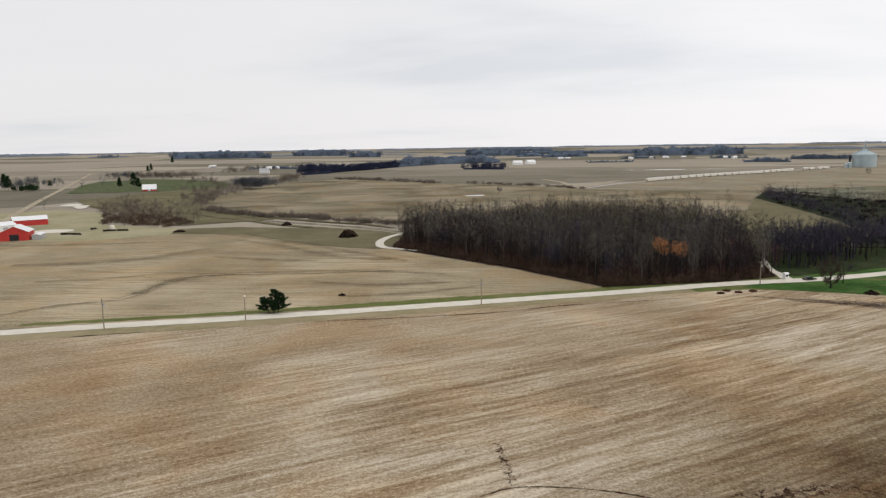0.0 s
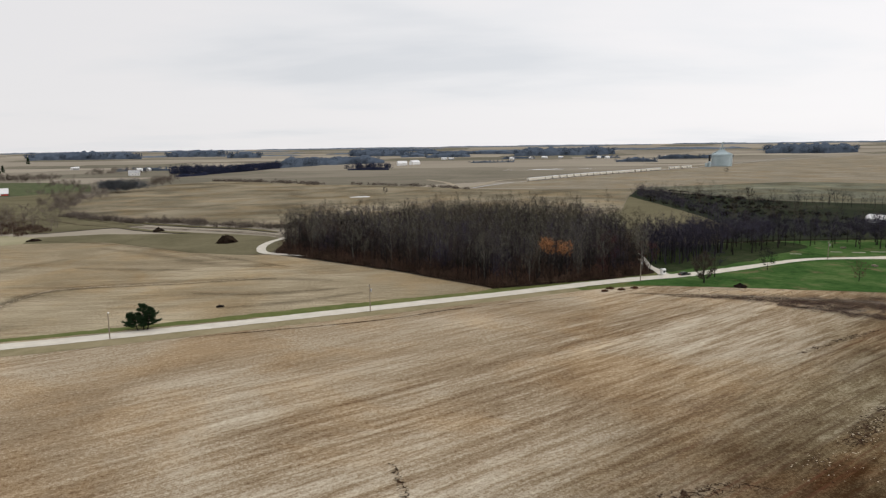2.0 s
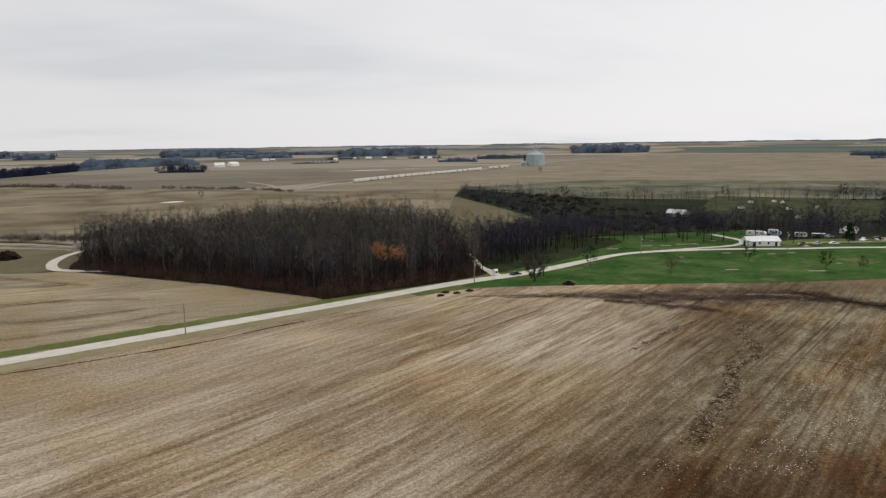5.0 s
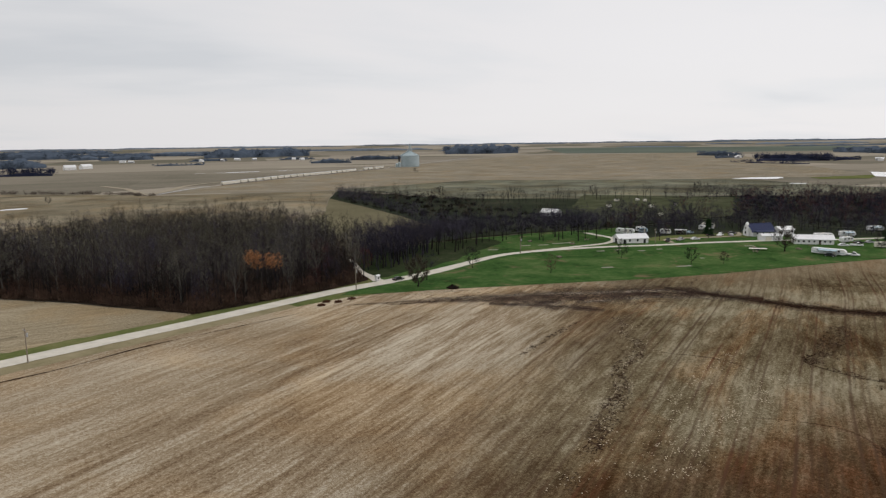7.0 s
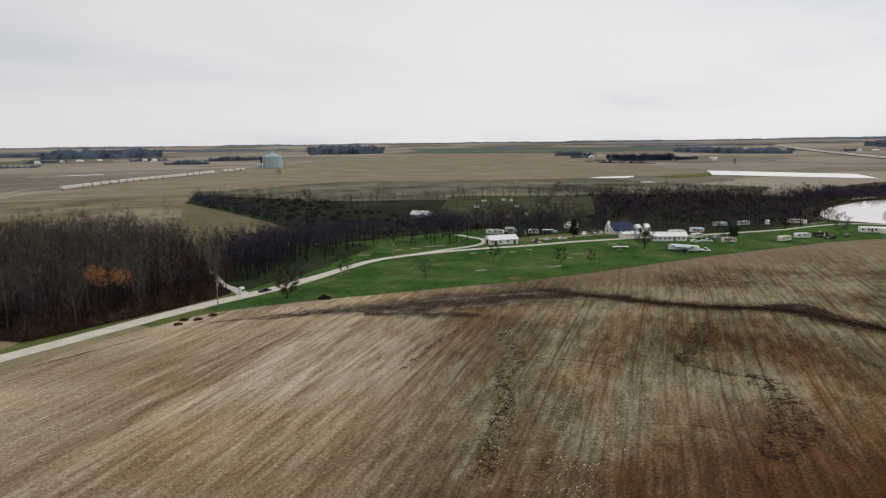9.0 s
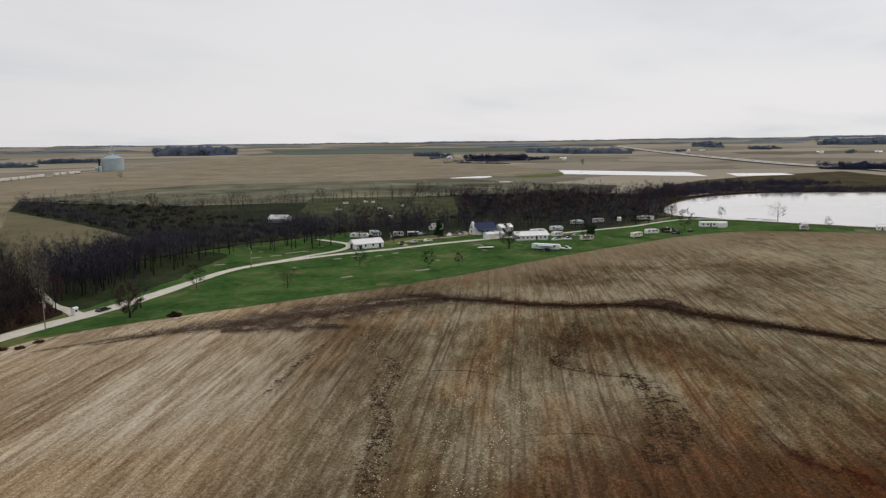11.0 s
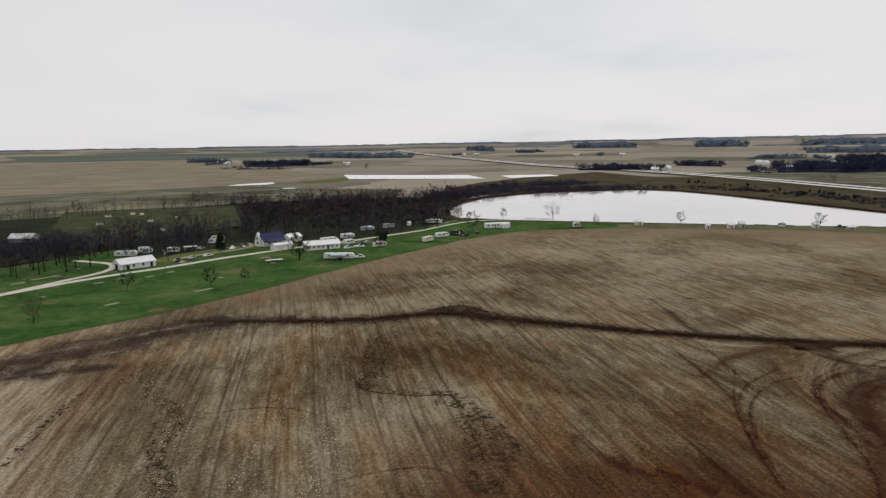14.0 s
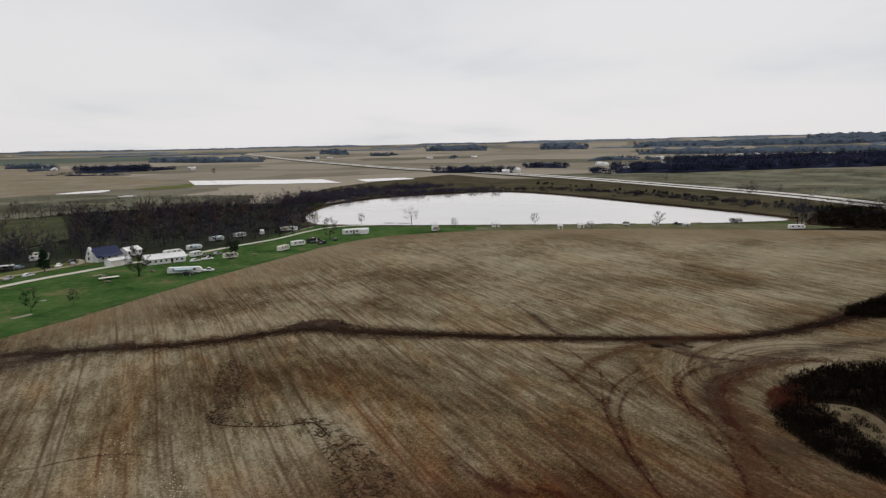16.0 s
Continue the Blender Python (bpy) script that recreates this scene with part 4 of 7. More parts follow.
strip("wash", [(62.4, 92.9), (56.4, 93.8), (49.4, 93.0), (40.7, 91.5)], [3, 5, 5, 3], 0.05, CRACK, "net of erosion cracks in stubble", "wash", 1.5)
strip("wash", [(-138.8, 211.3), (-133.8, 217.8), (-128.5, 224.7), (-116, 229.8), (-109, 235.6), (-101.7, 269.5), (-88, 276), (-54, 277), (-20, 280.5)], [2.5, 2, 2, 2, 1.5, 1.5, 1.2, 1.0, 0.8], 0.06, STRAWMARK, "pale washed-out rill in stubble", "wash", 2)
strip("wash", [(-140, 208), (-128, 222), (-110, 233), (-103, 266), (-88, 274), (-54, 275), (-20, 279)], [9, 10, 9, 9, 8, 7, 7], 0.04, DAMP, "damp soil along a rill", "wash", 2)
strip("wash", [(-193.8, 306.4), (-168.8, 307.1), (-146.7, 314.5), (-131.8, 329.8), (-119.9, 351.1)], [9.9, 22.2, 24.7, 19.8, 7.4], 0.05, DAMP, "damp dark streak in pale stubble", "wash", 3)
strip("wash", [(-108.7, 239.4), (-105.9, 257.5), (-99.8, 270.6), (-88.0, 275.8), (-61.4, 280.0), (-28.8, 278.6), (1.2, 268.7)], [14.8, 17.3, 14.8, 14.8, 12.3, 12.3, 7.4], 0.05, DAMP, "damp dark streak in pale stubble", "wash", 3)
strip("wash", [(-114.6, 382.8), (-83.2, 355.6), (-48.3, 317.0), (-23.9, 306.7)], [7.4, 19.8, 19.8, 7.4], 0.05, DAMP, "damp dark streak in pale stubble", "wash", 3)
strip("wash", [(-239.8, 371.4), (-210.0, 372.8), (-179.9, 374.0), (-151.4, 380.0)], [12.3, 17.3, 14.8, 4.9], 0.05, DAMP, "damp dark streak in pale stubble", "wash", 3)
strip("wash", [(-107.7, 322.4), (-81.0, 311.8), (-56.9, 306.5)], [4.9, 17.3, 4.9], 0.05, DAMP, "damp dark streak in pale stubble", "wash", 3)
strip("wash", [(-157.1, 421.4), (-120.7, 403.5), (-80.0, 367.9), (-45.0, 332.4), (-16.1, 302.7)], [4.9, 14.8, 17.3, 14.8, 7.4], 0.05, DAMP, "damp dark streak in pale stubble", "wash", 3)
strip("wash", [(-159.4, 264.9), (-139.4, 268.8), (-120.1, 276.0)], [4.9, 14.8, 4.9], 0.05, DAMP, "damp dark streak in pale stubble", "wash", 3)
strip("wash", [(-47.9, 256.3), (-21.7, 248.9), (3.2, 252.6)], [4.9, 14.8, 4.9], 0.05, DAMP, "damp dark streak in pale stubble", "wash", 3)
strip("wash", [(-35.6, 230.6), (-12.7, 233.6), (11.2, 243.6)], [4.9, 12.3, 4.9], 0.05, DAMP, "damp dark streak in pale stubble", "wash", 3)
strip("creek", [(-172.0, 541.5), (-120.5, 484.6), (-83.4, 454.9), (-51.6, 438.0), (-27.8, 414.1)], [1.5, 2.2, 2.6, 2.6, 2.0], 0.13, BLACK_SOIL, "dark narrow creek between grassy banks", "creek", 2)
strip("bank", [(-202.1, 551.2), (-162.6, 518.2), (-116.0, 466.1), (-80.5, 438.6), (-49.5, 419.8), (-31.3, 406.3)], [3, 5, 6, 6, 5, 3], 0.11, DRYOLIVE, "dry bank beside the creek", "bank", 3, ragged=1.0)
strip("bank", [(-216.0, 583.0), (-177.5, 566.4), (-126.4, 508.8), (-87.3, 476.5), (-53.5, 454.3), (-29.4, 428.9)], [3, 5, 6, 6, 5, 3], 0.115, OLIVE, "olive grassy bank beside the creek", "bank", 3, ragged=1.0)
strip("wash", [(-38, 196.5), (-16, 199), (7.7, 202.6), (20.5, 205.7), (35.8, 211.6), (50, 214.6), (66, 217.5), (84, 221)], [0.8, 1.5, 1.9, 1.9, 1.9, 1.7, 1.3, 0.8], 0.07, FURROW, "dark open furrow along the field edge", "wash", 1.2)
strip("wash", [(132, -40), (140, -16), (148, 2), (160, 11), (178, 8), (195, -8), (208, -34), (214, -60)], [4, 14, 16, 16, 16, 16, 14, 6], 0.03, WET, "damp soil round the gully", "wash", 2)
strip("wash", [(131.3, 30.5), (140.9, 31.9), (154.3, 32.6), (167.5, 32.0), (179.3, 28.0), (191.0, 19.6)], [2.2, 3.0, 3.5, 3.5, 2.7, 1.4], 0.065, RUT, "dark red wheel rut curving round a gully", "wash", 1.5)
strip("wash", [(136.0, 30.6), (149.6, 31.5), (163.7, 30.5), (177.3, 25.3), (185.9, 16.8)], [1.6, 2.5, 2.7, 2.5, 1.4], 0.065, RUT, "dark red wheel rut curving round a gully", "wash", 1.5)
strip("wash", [(148.0, 13.1), (162.7, 15.4), (172.3, 16.3), (181.8, 13.9), (190.3, 7.1), (195.5, -2.1)], [4.1, 4.6, 4.1, 4.1, 3.5, 1.6], 0.065, RUT, "dark red wheel rut curving round a gully", "wash", 1.5)
strip("wash", [(157.3, 11.9), (171.0, 11.8), (183.0, 6.2), (189.8, -3.6)], [3.3, 3.5, 3.5, 1.9], 0.065, RUT, "dark red wheel rut curving round a gully", "wash", 1.5)
strip("wash", [(150.7, 9.7), (166.5, 10.8), (178.3, 6.5), (184.4, -1.8)], [3.5, 3.5, 3.5, 2.7], 0.065, RUT, "dark red wheel rut curving round a gully", "wash", 1.5)
strip("wash", [(205.3, 11.5), (198.6, 6.5), (196.4, 1.5), (194.5, -4.1)], [3.4, 6.1, 6.8, 4.1], 0.065, RUT, "dark red wheel rut curving round a gully", "wash", 1.5)
strip("wash", [(204.9, 43.7), (182.5, 36.9), (168.5, 32.9)], [1.4, 2.7, 2.7], 0.065, RUT, "dark red wheel rut curving round a gully", "wash", 1.5)
strip("wash", [(205.7, 35.7), (190.5, 31.6), (174.4, 28.2)], [1.1, 1.9, 1.9], 0.065, RUT, "dark red wheel rut curving round a gully", "wash", 1.5)
strip("wash", [(144.7, 62.1), (139.6, 59.0), (134.4, 54.3), (131.8, 48.5)], [2.7, 6.8, 9.5, 5.4], 0.065, RUT, "dark red wheel rut curving round a gully", "wash", 1.5)
strip("wash", [(134.5, 48.4), (131.0, 44.3), (128.5, 40.0)], [4.1, 8.2, 8.2], 0.065, RUT, "dark red wheel rut curving round a gully", "wash", 1.5)
strip("wash", [(147.0, 43.2), (135.4, 38.3), (128.9, 36.1)], [1.4, 2.5, 2.7], 0.065, RUT, "dark red wheel rut curving round a gully", "wash", 1.5)
strip("wash", [(188.3, 30.0), (172.7, 32.2), (160.4, 33.2), (144.1, 32.2), (131.7, 30.6)], [1, 1.8, 2.2, 2.2, 1.6], 0.073, REDRUT, "broken dark red wheel rut round a gully", "wash", 1.5)
strip("wash", [(193.9, 7.2), (185.3, 14.0), (176.2, 16.7), (170.4, 17.1), (154.2, 16.5), (143.0, 16.2), (132.1, 18.0)], [1, 2.6, 3.0, 3.2, 3.4, 3.2, 2.4], 0.076, REDRUT, "broken dark red wheel rut round a gully", "wash", 1.5)
strip("wash", [(192.2, -6.4), (182.2, 3.6), (174.8, 7.4), (168.2, 9.2), (154.4, 11.4), (143.1, 10.8), (135.0, 10.5)], [1, 2.0, 2.6, 3.0, 3.2, 3.0, 2.0], 0.079, REDRUT, "broken dark red wheel rut round a gully", "wash", 1.5)
strip("wash", [(207.8, 6.7), (199.4, -5.8), (194.0, -23.5), (191.4, -32.8)], [1.2, 3, 4, 4], 0.082, REDRUT, "broken dark red wheel rut round a gully", "wash", 1.5)
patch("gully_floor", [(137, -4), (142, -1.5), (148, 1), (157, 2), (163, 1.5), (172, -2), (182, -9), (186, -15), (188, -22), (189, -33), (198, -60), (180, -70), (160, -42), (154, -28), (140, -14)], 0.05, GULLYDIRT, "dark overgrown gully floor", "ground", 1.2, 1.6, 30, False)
patch("gully_floor", [(168.5, -8), (168.7, -11), (166, -14.5), (160, -15.5), (152, -12.5), (143, -8.5), (150, -8.6), (158, -8.4), (164, -7.8)], 0.1, TANGRASS, "tan grassy tongue along a gully's floor", "ground", 1.2, 1.6, 30, True)
# rust-brown soil, with the redness of vignetted shadows painted in too
strip("wash", [(122, 20), (140, 14), (158, 10), (176, 6), (190, -6), (197, -24)], [10, 16, 15, 14, 13, 9], 0.067, RUSTY, "rust-brown soil round a field gully, partly painted shadow redness", "wash", 2)
strip("wash", [(180, 38), (198, 28), (212, 10), (217, -12)], [8, 10, 10, 8], 0.069, RUSTY, "rust-brown soil round a field gully, partly painted shadow redness", "wash", 2)
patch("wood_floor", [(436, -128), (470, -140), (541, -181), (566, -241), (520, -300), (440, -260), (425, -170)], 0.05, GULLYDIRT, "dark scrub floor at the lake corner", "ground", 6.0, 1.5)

# ---------------------------------------------------------------- trees
def tree_arrays(seed, h, spread, limbs, forks, twigs, sides=6, low=0.30, thick=1.0, lean=0.0, fat=1.0, down=-0.25):
    """A bare tree: (trunk verts, tris), (crown verts, tris), as arrays at the origin."""
    rng = random.Random(seed)
    T, C = Build(), Build()
    r0 = 0.017 * h * thick
    az = rng.uniform(0, 6.28)
    top = 0.66
    pts = [(0, 0, -0.3)]
    for i in range(1, 6):
        f = i / 5
        pts.append((h * f * lean * math.cos(az) + rng.uniform(-1, 1) * 0.014 * h, h * f * lean * math.sin(az) + rng.uniform(-1, 1) * 0.014 * h, h * top * f))
    T.tube(pts, [r0 * 1.35] + [r0 * (1 - 0.80 * i / 5) for i in range(1, 6)], sides, False)
    tips = []
    zc, rz = h * (0.5 + 0.5 * low) * 0.98, h * 0.5 * (1.0 - low) * 1.02
    for k in range(limbs):
        f = low * 0.9 + (1.0 - low * 0.9) * (k + rng.random()) / limbs
        s = f * 5 * 0.999
        i = min(int(s), 4)
        base = Vector(pts[i]).lerp(Vector(pts[i + 1]), s - i)
        a = k * 2.4 + rng.uniform(-0.6, 0.6)
        # each limb reaches an uneven oval crown
        up = min(1.0, max(-0.75, (f - low) / (1.0 - low) * 1.7 - 0.72 + rng.uniform(-0.22, 0.22)))
        out = math.sqrt(max(0.0, 1.0 - up * up)) * rng.uniform(0.72, 1.14)
        end = Vector((pts[5][0] * 0.8 + spread * out * math.cos(a), pts[5][1] * 0.8 + spread * out * math.sin(a), zc + rz * up * rng.uniform(0.84, 1.05)))
        end.z = max(end.z, base.z + 0.15 * (end - base).length)
        d = (end - base).normalized()
        ln = (end - base).length
        mid = base.lerp(end, 0.5) + Vector((math.cos(a), math.sin(a), -0.7)) * ln * 0.09 + Vector((rng.uniform(-1, 1), rng.uniform(-1, 1), 0)) * ln * 0.06
        r = r0 * (1 - 0.70 * f) * 0.44
        T.tube([base, mid, end], [r, r * 0.55, r * 0.2], 4 if sides > 4 else 3, False)
        for j in range(forks):
            t = rng.uniform(0.3, 1.0)
            p = base.lerp(mid, t * 2) if t < 0.5 else mid.lerp(end, t * 2 - 1)
            e = (d + Vector((rng.uniform(-1, 1), rng.uniform(-1, 1), rng.uniform(-0.5, 0.9))) * 0.95).normalized()
            q = p + e * ln * rng.uniform(0.20, 0.40)
            if sides > 3:
                C.tube([p, q], [r * 0.30, r * 0.1], 3, False)
            else:
                w = e.orthogonal().normalized() * r * 0.34
                C.face(tuple(p - w), tuple(p + w), tuple(q))
            tips.append((p, q, e, ln))
        tips.append((mid, end, d, ln))
    tips.append((Vector(pts[5]), Vector(pts[5]) + Vector((0, 0, 0.22 * h)), Vector((0, 0, 1)), spread))
    V, F = [], []
    for i in range(twigs):
        p, q, e, ln = tips[i % len(tips)]
        b = p.lerp(q, rng.uniform(0.25, 1.05)) + Vector((rng.gauss(0, 1), rng.gauss(0, 1), rng.gauss(0, 1))) * 0.045 * (ln + 2.0)
        d = (e * 0.5 + Vector((rng.gauss(0, 0.7), rng.gauss(0, 0.7), rng.uniform(down, 0.8)))).normalized()
        tip = b + d * rng.uniform(0.08, 0.20) * (min(ln, 6.0) + 1.5)
        o = d.cross(Vector((rng.gauss(0, 1), rng.gauss(0, 1), rng.gauss(0, 1)))).normalized() * 0.031 * fat
        k = len(V)
        V += [b + o, b - o, tip]
        F.append((k, k + 1, k + 2))

    def tri(bu):
        out = []
        for f in bu.f:
            out += [(f[0], f[i], f[i + 1]) for i in range(1, len(f) - 1)]
        return np.array(bu.v, "f").reshape(-1, 3), np.array(out, "i").reshape(-1, 3)
    tv, tf = tri(T)
    cv, cf = tri(C)
    V = np.array([tuple(v) for v in V], "f").reshape(-1, 3)
    F = np.array(F, "i").reshape(-1, 3)
    return (tv, tf), (np.concatenate([cv, V]), np.concatenate([cf, F + len(cv)]))


def tree_model(name, seed, h, spread, limbs=12, forks=4, twigs=420, bark=None, twig=None, **more):
    (tv, tf), (cv, cf) = tree_arrays(seed, h, spread, limbs, forks, twigs, **more)
    return triangles("trunk", tv, tf, bark or BARK), triangles("crown", cv, cf, twig or TWIG)


def plant(model, x, y, turn, size, label, group="", category="tree", name="tree"):
    ob = new(name)
    ob.empty_display_size = 0.5
    ob.matrix_basis = pose(x, y, lift(x, y), 0, 0, turn) @ Matrix.Scale(size, 4)
    tagged(ob, label, category, group)
    part("trunk", model[0], None, ob)
    part("crown", model[1], None, ob)
    return ob


def scatter(poly, count, seed, gap):
    """Places inside an outline, no two closer than gap."""
    rng = random.Random(seed)
    xs, ys = [p[0] for p in poly], [p[1] for p in poly]
    out, cells, tries = [], {}, 0
    while len(out) < count and tries < count * 40:
        tries += 1
        x, y = rng.uniform(min(xs), max(xs)), rng.uniform(min(ys), max(ys))
        if not inside(x, y, poly):
            continue
        c = (int(x // gap), int(y // gap))
        if any((x - a) ** 2 + (y - b) ** 2 < gap * gap for i in (-1, 0, 1) for j in (-1, 0, 1) for a, b in cells.get((c[0] + i, c[1] + j), ())):
            continue
        cells.setdefault(c, []).append((x, y))
        out.append((x, y))
    return out


def joined(name, models, places, sizes, seed, material, label, category):
    """Many plants as one mesh of stuff: models are (verts, tris) arrays."""
    rng = np.random.RandomState(seed)
    Vs, Fs, k = [], [], 0
    for i, (x, y) in enumerate(places):
        v, f = models[rng.randint(len(models))]
        a, s = rng.uniform(0, 6.28), rng.uniform(*sizes)
        c, d = math.cos(a) * s, math.sin(a) * s
        w = np.empty_like(v)
        w[:, 0] = v[:, 0] * c - v[:, 1] * d + x
        w[:, 1] = v[:, 0] * d + v[:, 1] * c + y
        w[:, 2] = v[:, 2] * s + lift(x, y)
        Vs.append(w)
        Fs.append(f + k)
        k += len(v)
    ob = new(name, triangles(name, np.concatenate(Vs), np.concatenate(Fs), material))
    return tagged(ob, label, category, "", "stuff")


def bush_arrays(seed, h, wide, twigs, fat=1.0, upright=0.6):
    """A twiggy bush: thin spikes from many low stems."""
    rng = random.Random(seed)
    V, F = [], []
    for i in range(twigs):
        a = rng.uniform(0, 6.28)
        r = wide * 0.5 * math.sqrt(rng.random())
        z = h * rng.uniform(0.0, 0.75) * (1 - (r / (wide * 0.5)) ** 2 * 0.6)
        b = Vector((r * math.cos(a), r * math.sin(a), z))
        d = Vector((math.cos(a) * 0.5 + rng.uniform(-0.7, 0.7), math.sin(a) * 0.5 + rng.uniform(-0.7, 0.7), upright + rng.random())).normalized()
        tip = b + d * h * rng.uniform(0.2, 0.42)
        o = d.orthogonal().normalized() * 0.035 * fat
        k = len(V)
        V += [tuple(b + o * 1.15), tuple(b - o * 1.15), tuple(tip)]
        F.append((k, k + 1, k + 2))
    return np.array(V, "f"), np.array(F, "i")


def clump_arrays(seed, h, wide, leaves, leaf=0.35):
    """A leafy mass of small tilted blades."""
    rng = random.Random(seed)
    V, F = [], []
    lobes = [(rng.uniform(-0.3, 0.3) * wide, rng.uniform(-0.3, 0.3) * wide, h * rng.uniform(0.3, 0.75), rng.uniform(0.2, 0.36) * wide) for _ in range(7)]
    for i in range(leaves):
        x, y, z, r = lobes[i % len(lobes)]
        d = Vector((rng.gauss(0, 1), rng.gauss(0, 1), rng.gauss(0, 0.8))).normalized()
        p = Vector((x, y, z)) + d * r * rng.uniform(0.6, 1.05)
        p.z = max(p.z, 0.05)
        a = Vector((rng.gauss(0, 1), rng.gauss(0, 1), rng.gauss(0, 1))).normalized() * leaf
        b = a.orthogonal().normalized() * leaf * 0.6
        k = len(V)
        V += [tuple(p - a), tuple(p + b), tuple(p + a), tuple(p - b)]
        F += [(k, k + 1, k + 2), (k, k + 2, k + 3)]
    return np.array(V, "f"), np.array(F, "i")


def merged(pair):
    a, b = pair
    return np.concatenate([a[0], b[0]]), np.concatenate([a[1], b[1] + len(a[0])])


TALL = [tree_model("tree", s, 19.0 + s % 4, 4.0 + 0.3 * s, 15, 5, 620, low=0.36, fat=1.2) for s in range(5)]
LOWER = [tree_model("tree", 20 + s, 14.0 + s, 4.6, 15, 5, 620, low=0.16, fat=1.3, twig=(TWIG, BRUSH, DUSK_TWIG)[s]) for s in range(3)]
PALE = [tree_model("tree", 30 + s, 18.5 + s, 3.8, 14, 5, 560, low=0.40, fat=1.15, twig=PALE_TWIG, bark=PALE_BARK) for s in range(2)]
REDDISH = [tree_model("tree", 40 + s, 15, 4.6, 14, 5, 700, low=0.34, fat=1.4, twig=RED_TWIG) for s in range(2)]
PARK = [tree_model("tree", 50 + s, 14.5 + s, 4.4 + 0.3 * s, 13, 5, 640, low=0.40, fat=1.6, twig=DUSK_TWIG) for s in range(4)]
SMALL = [tree_model("tree", 60 + s, 8.0, 2.8, 15, 6, 1100, low=0.18, fat=1.2, thick=0.75) for s in range(3)]
CHEAP = [merged(tree_arrays(70 + s, 18.5 + s, 4.4, 9, 3, 340, sides=3, fat=1.45, low=0.34, down=-0.7)) for s in range(4)]
ROUND = [merged(tree_arrays(75 + s, 11.5 + s, 4.8, 9, 3, 330, sides=3, fat=1.6, low=0.22, down=-0.8)) for s in range(4)]
BARE = [merged(tree_arrays(85 + s, 11.0 + s, 4.6, 8, 3, 280, sides=3, fat=1.8, low=0.16, thick=0.7)) for s in range(4)]
BUSHES = [bush_arrays(80 + s, 2.4, 3.6, 110, 1.75) for s in range(3)]
FARTREE = []
for s in range(5):
    v, f = clump_arrays(90 + s, 12.0, 11.0, 60, 1.15)
    FARTREE.append((v, f))
HAZEL = [clump_arrays(130 + s, 11.0 + s, 9.0, 190, 0.42) for s in range(4)]
LOWHAZEL = [clump_arrays(140 + s, 11.0 + s, 9.0, 70, 0.62) for s in range(4)]
SAPLING = []
for s in range(3):
    a, b = tree_arrays(95 + s, 8.5, 2.2, 6, 2, 150, sides=3, fat=1.3, low=0.15)
    SAPLING.append((np.concatenate([a[0], b[0]]), np.concatenate([a[1], b[1] + len(a[0])])))

def rim(p, poly):
    """Distance to the outline."""
    q, best = Vector(p), 1e9
    for a, b in zip(poly, poly[1:] + poly[:1]):
        a, b = Vector(a), Vector(b)
        t = max(0.0, min(1.0, (q - a).dot(b - a) / (b - a).length_squared))
        best = min(best, (q - a.lerp(b, t)).length)
    return best


# the wood beside the road
WOOD = [(59, 243), (103, 250), (122, 257), (128, 270), (146, 318), (146, 395), (100, 428), (0, 420), (-18, 398), (-22, 346), (2, 317), (29, 286), (48, 260)]
FRONT = [(-22, 346), (2, 317), (29, 286), (48, 260), (59, 243), (103, 250), (122, 257), (128, 270), (118, 282), (72, 272), (40, 300), (10, 340), (-8, 362)]
rng = random.Random(5)
INTO_TREES = [(124, 246), (127.6, 257), (131, 271), (141, 300)]


def off_lane(places, gap):
    """Places that keep clear of the lane."""
    return [p for p in places if all(math.dist(p, q) > gap for q in smooth_line(INTO_TREES, 2.0))]


front = sorted(off_lane(scatter(FRONT, 230, 1, 3.5), 4.5), key=lambda p: rim(p, FRONT[:8]))
for x, y in front[:128]:
    m = rng.choice(TALL * 2 + PALE * 2 + LOWER * 2 + ([REDDISH[0]] * 2 if x > 100 else []))
    plant(m, x, y, rng.uniform(0, 360), rng.uniform(0.55, 1.10), "tall bare grey-brown tree at the wood's edge", "trees at the wood's edge")
for i, (material, label) in enumerate(((TWIG, "grey-brown bare trees behind the wood's edge"), (PALE_TWIG, "pale bare trees behind the wood's edge"))):
    joined("woodland", CHEAP, front[128 + i::2], (0.6, 1.05), 6 + i, material, label, "woodland")
OLIVE_TWIG = plain_mat("olive_grey_twigs", (0.060, 0.055, 0.042), (0.118, 0.109, 0.084), 0.15, 0.95, 0, each=0.8)
deep = [p for p in scatter(WOOD, 720, 2, 4.5) if not inside(p[0], p[1], FRONT)]
WARM_TWIG = plain_mat("brown_bare_twigs", (0.040, 0.033, 0.026), (0.085, 0.070, 0.054), 0.15, 0.95, 0, each=0.8)
for i, (material, label) in enumerate(((TWIG, "dense bare woodland of grey-brown trees"), (OLIVE_TWIG, "olive-grey bare trees through the wood"), (WARM_TWIG, "warm brown bare trees through the wood"), (DUSK_TWIG, "purple-grey bare trees through the wood"))):
    joined("woodland", CHEAP, deep[i::4], (0.66, 1.04), 3 + 90 * i, material, label, "woodland")
edge = []
for a, b in zip(FRONT[:7], FRONT[1:8]):
    d = math.hypot(b[0] - a[0], b[1] - a[1])
    for i in range(int(d / 0.8)):
        t = rng.random()
        edge.append((a[0] + (b[0] - a[0]) * t + rng.gauss(0, 1.6), a[1] + (b[1] - a[1]) * t + rng.gauss(-0.6, 1.5)))
edge = off_lane(edge, 5.5)
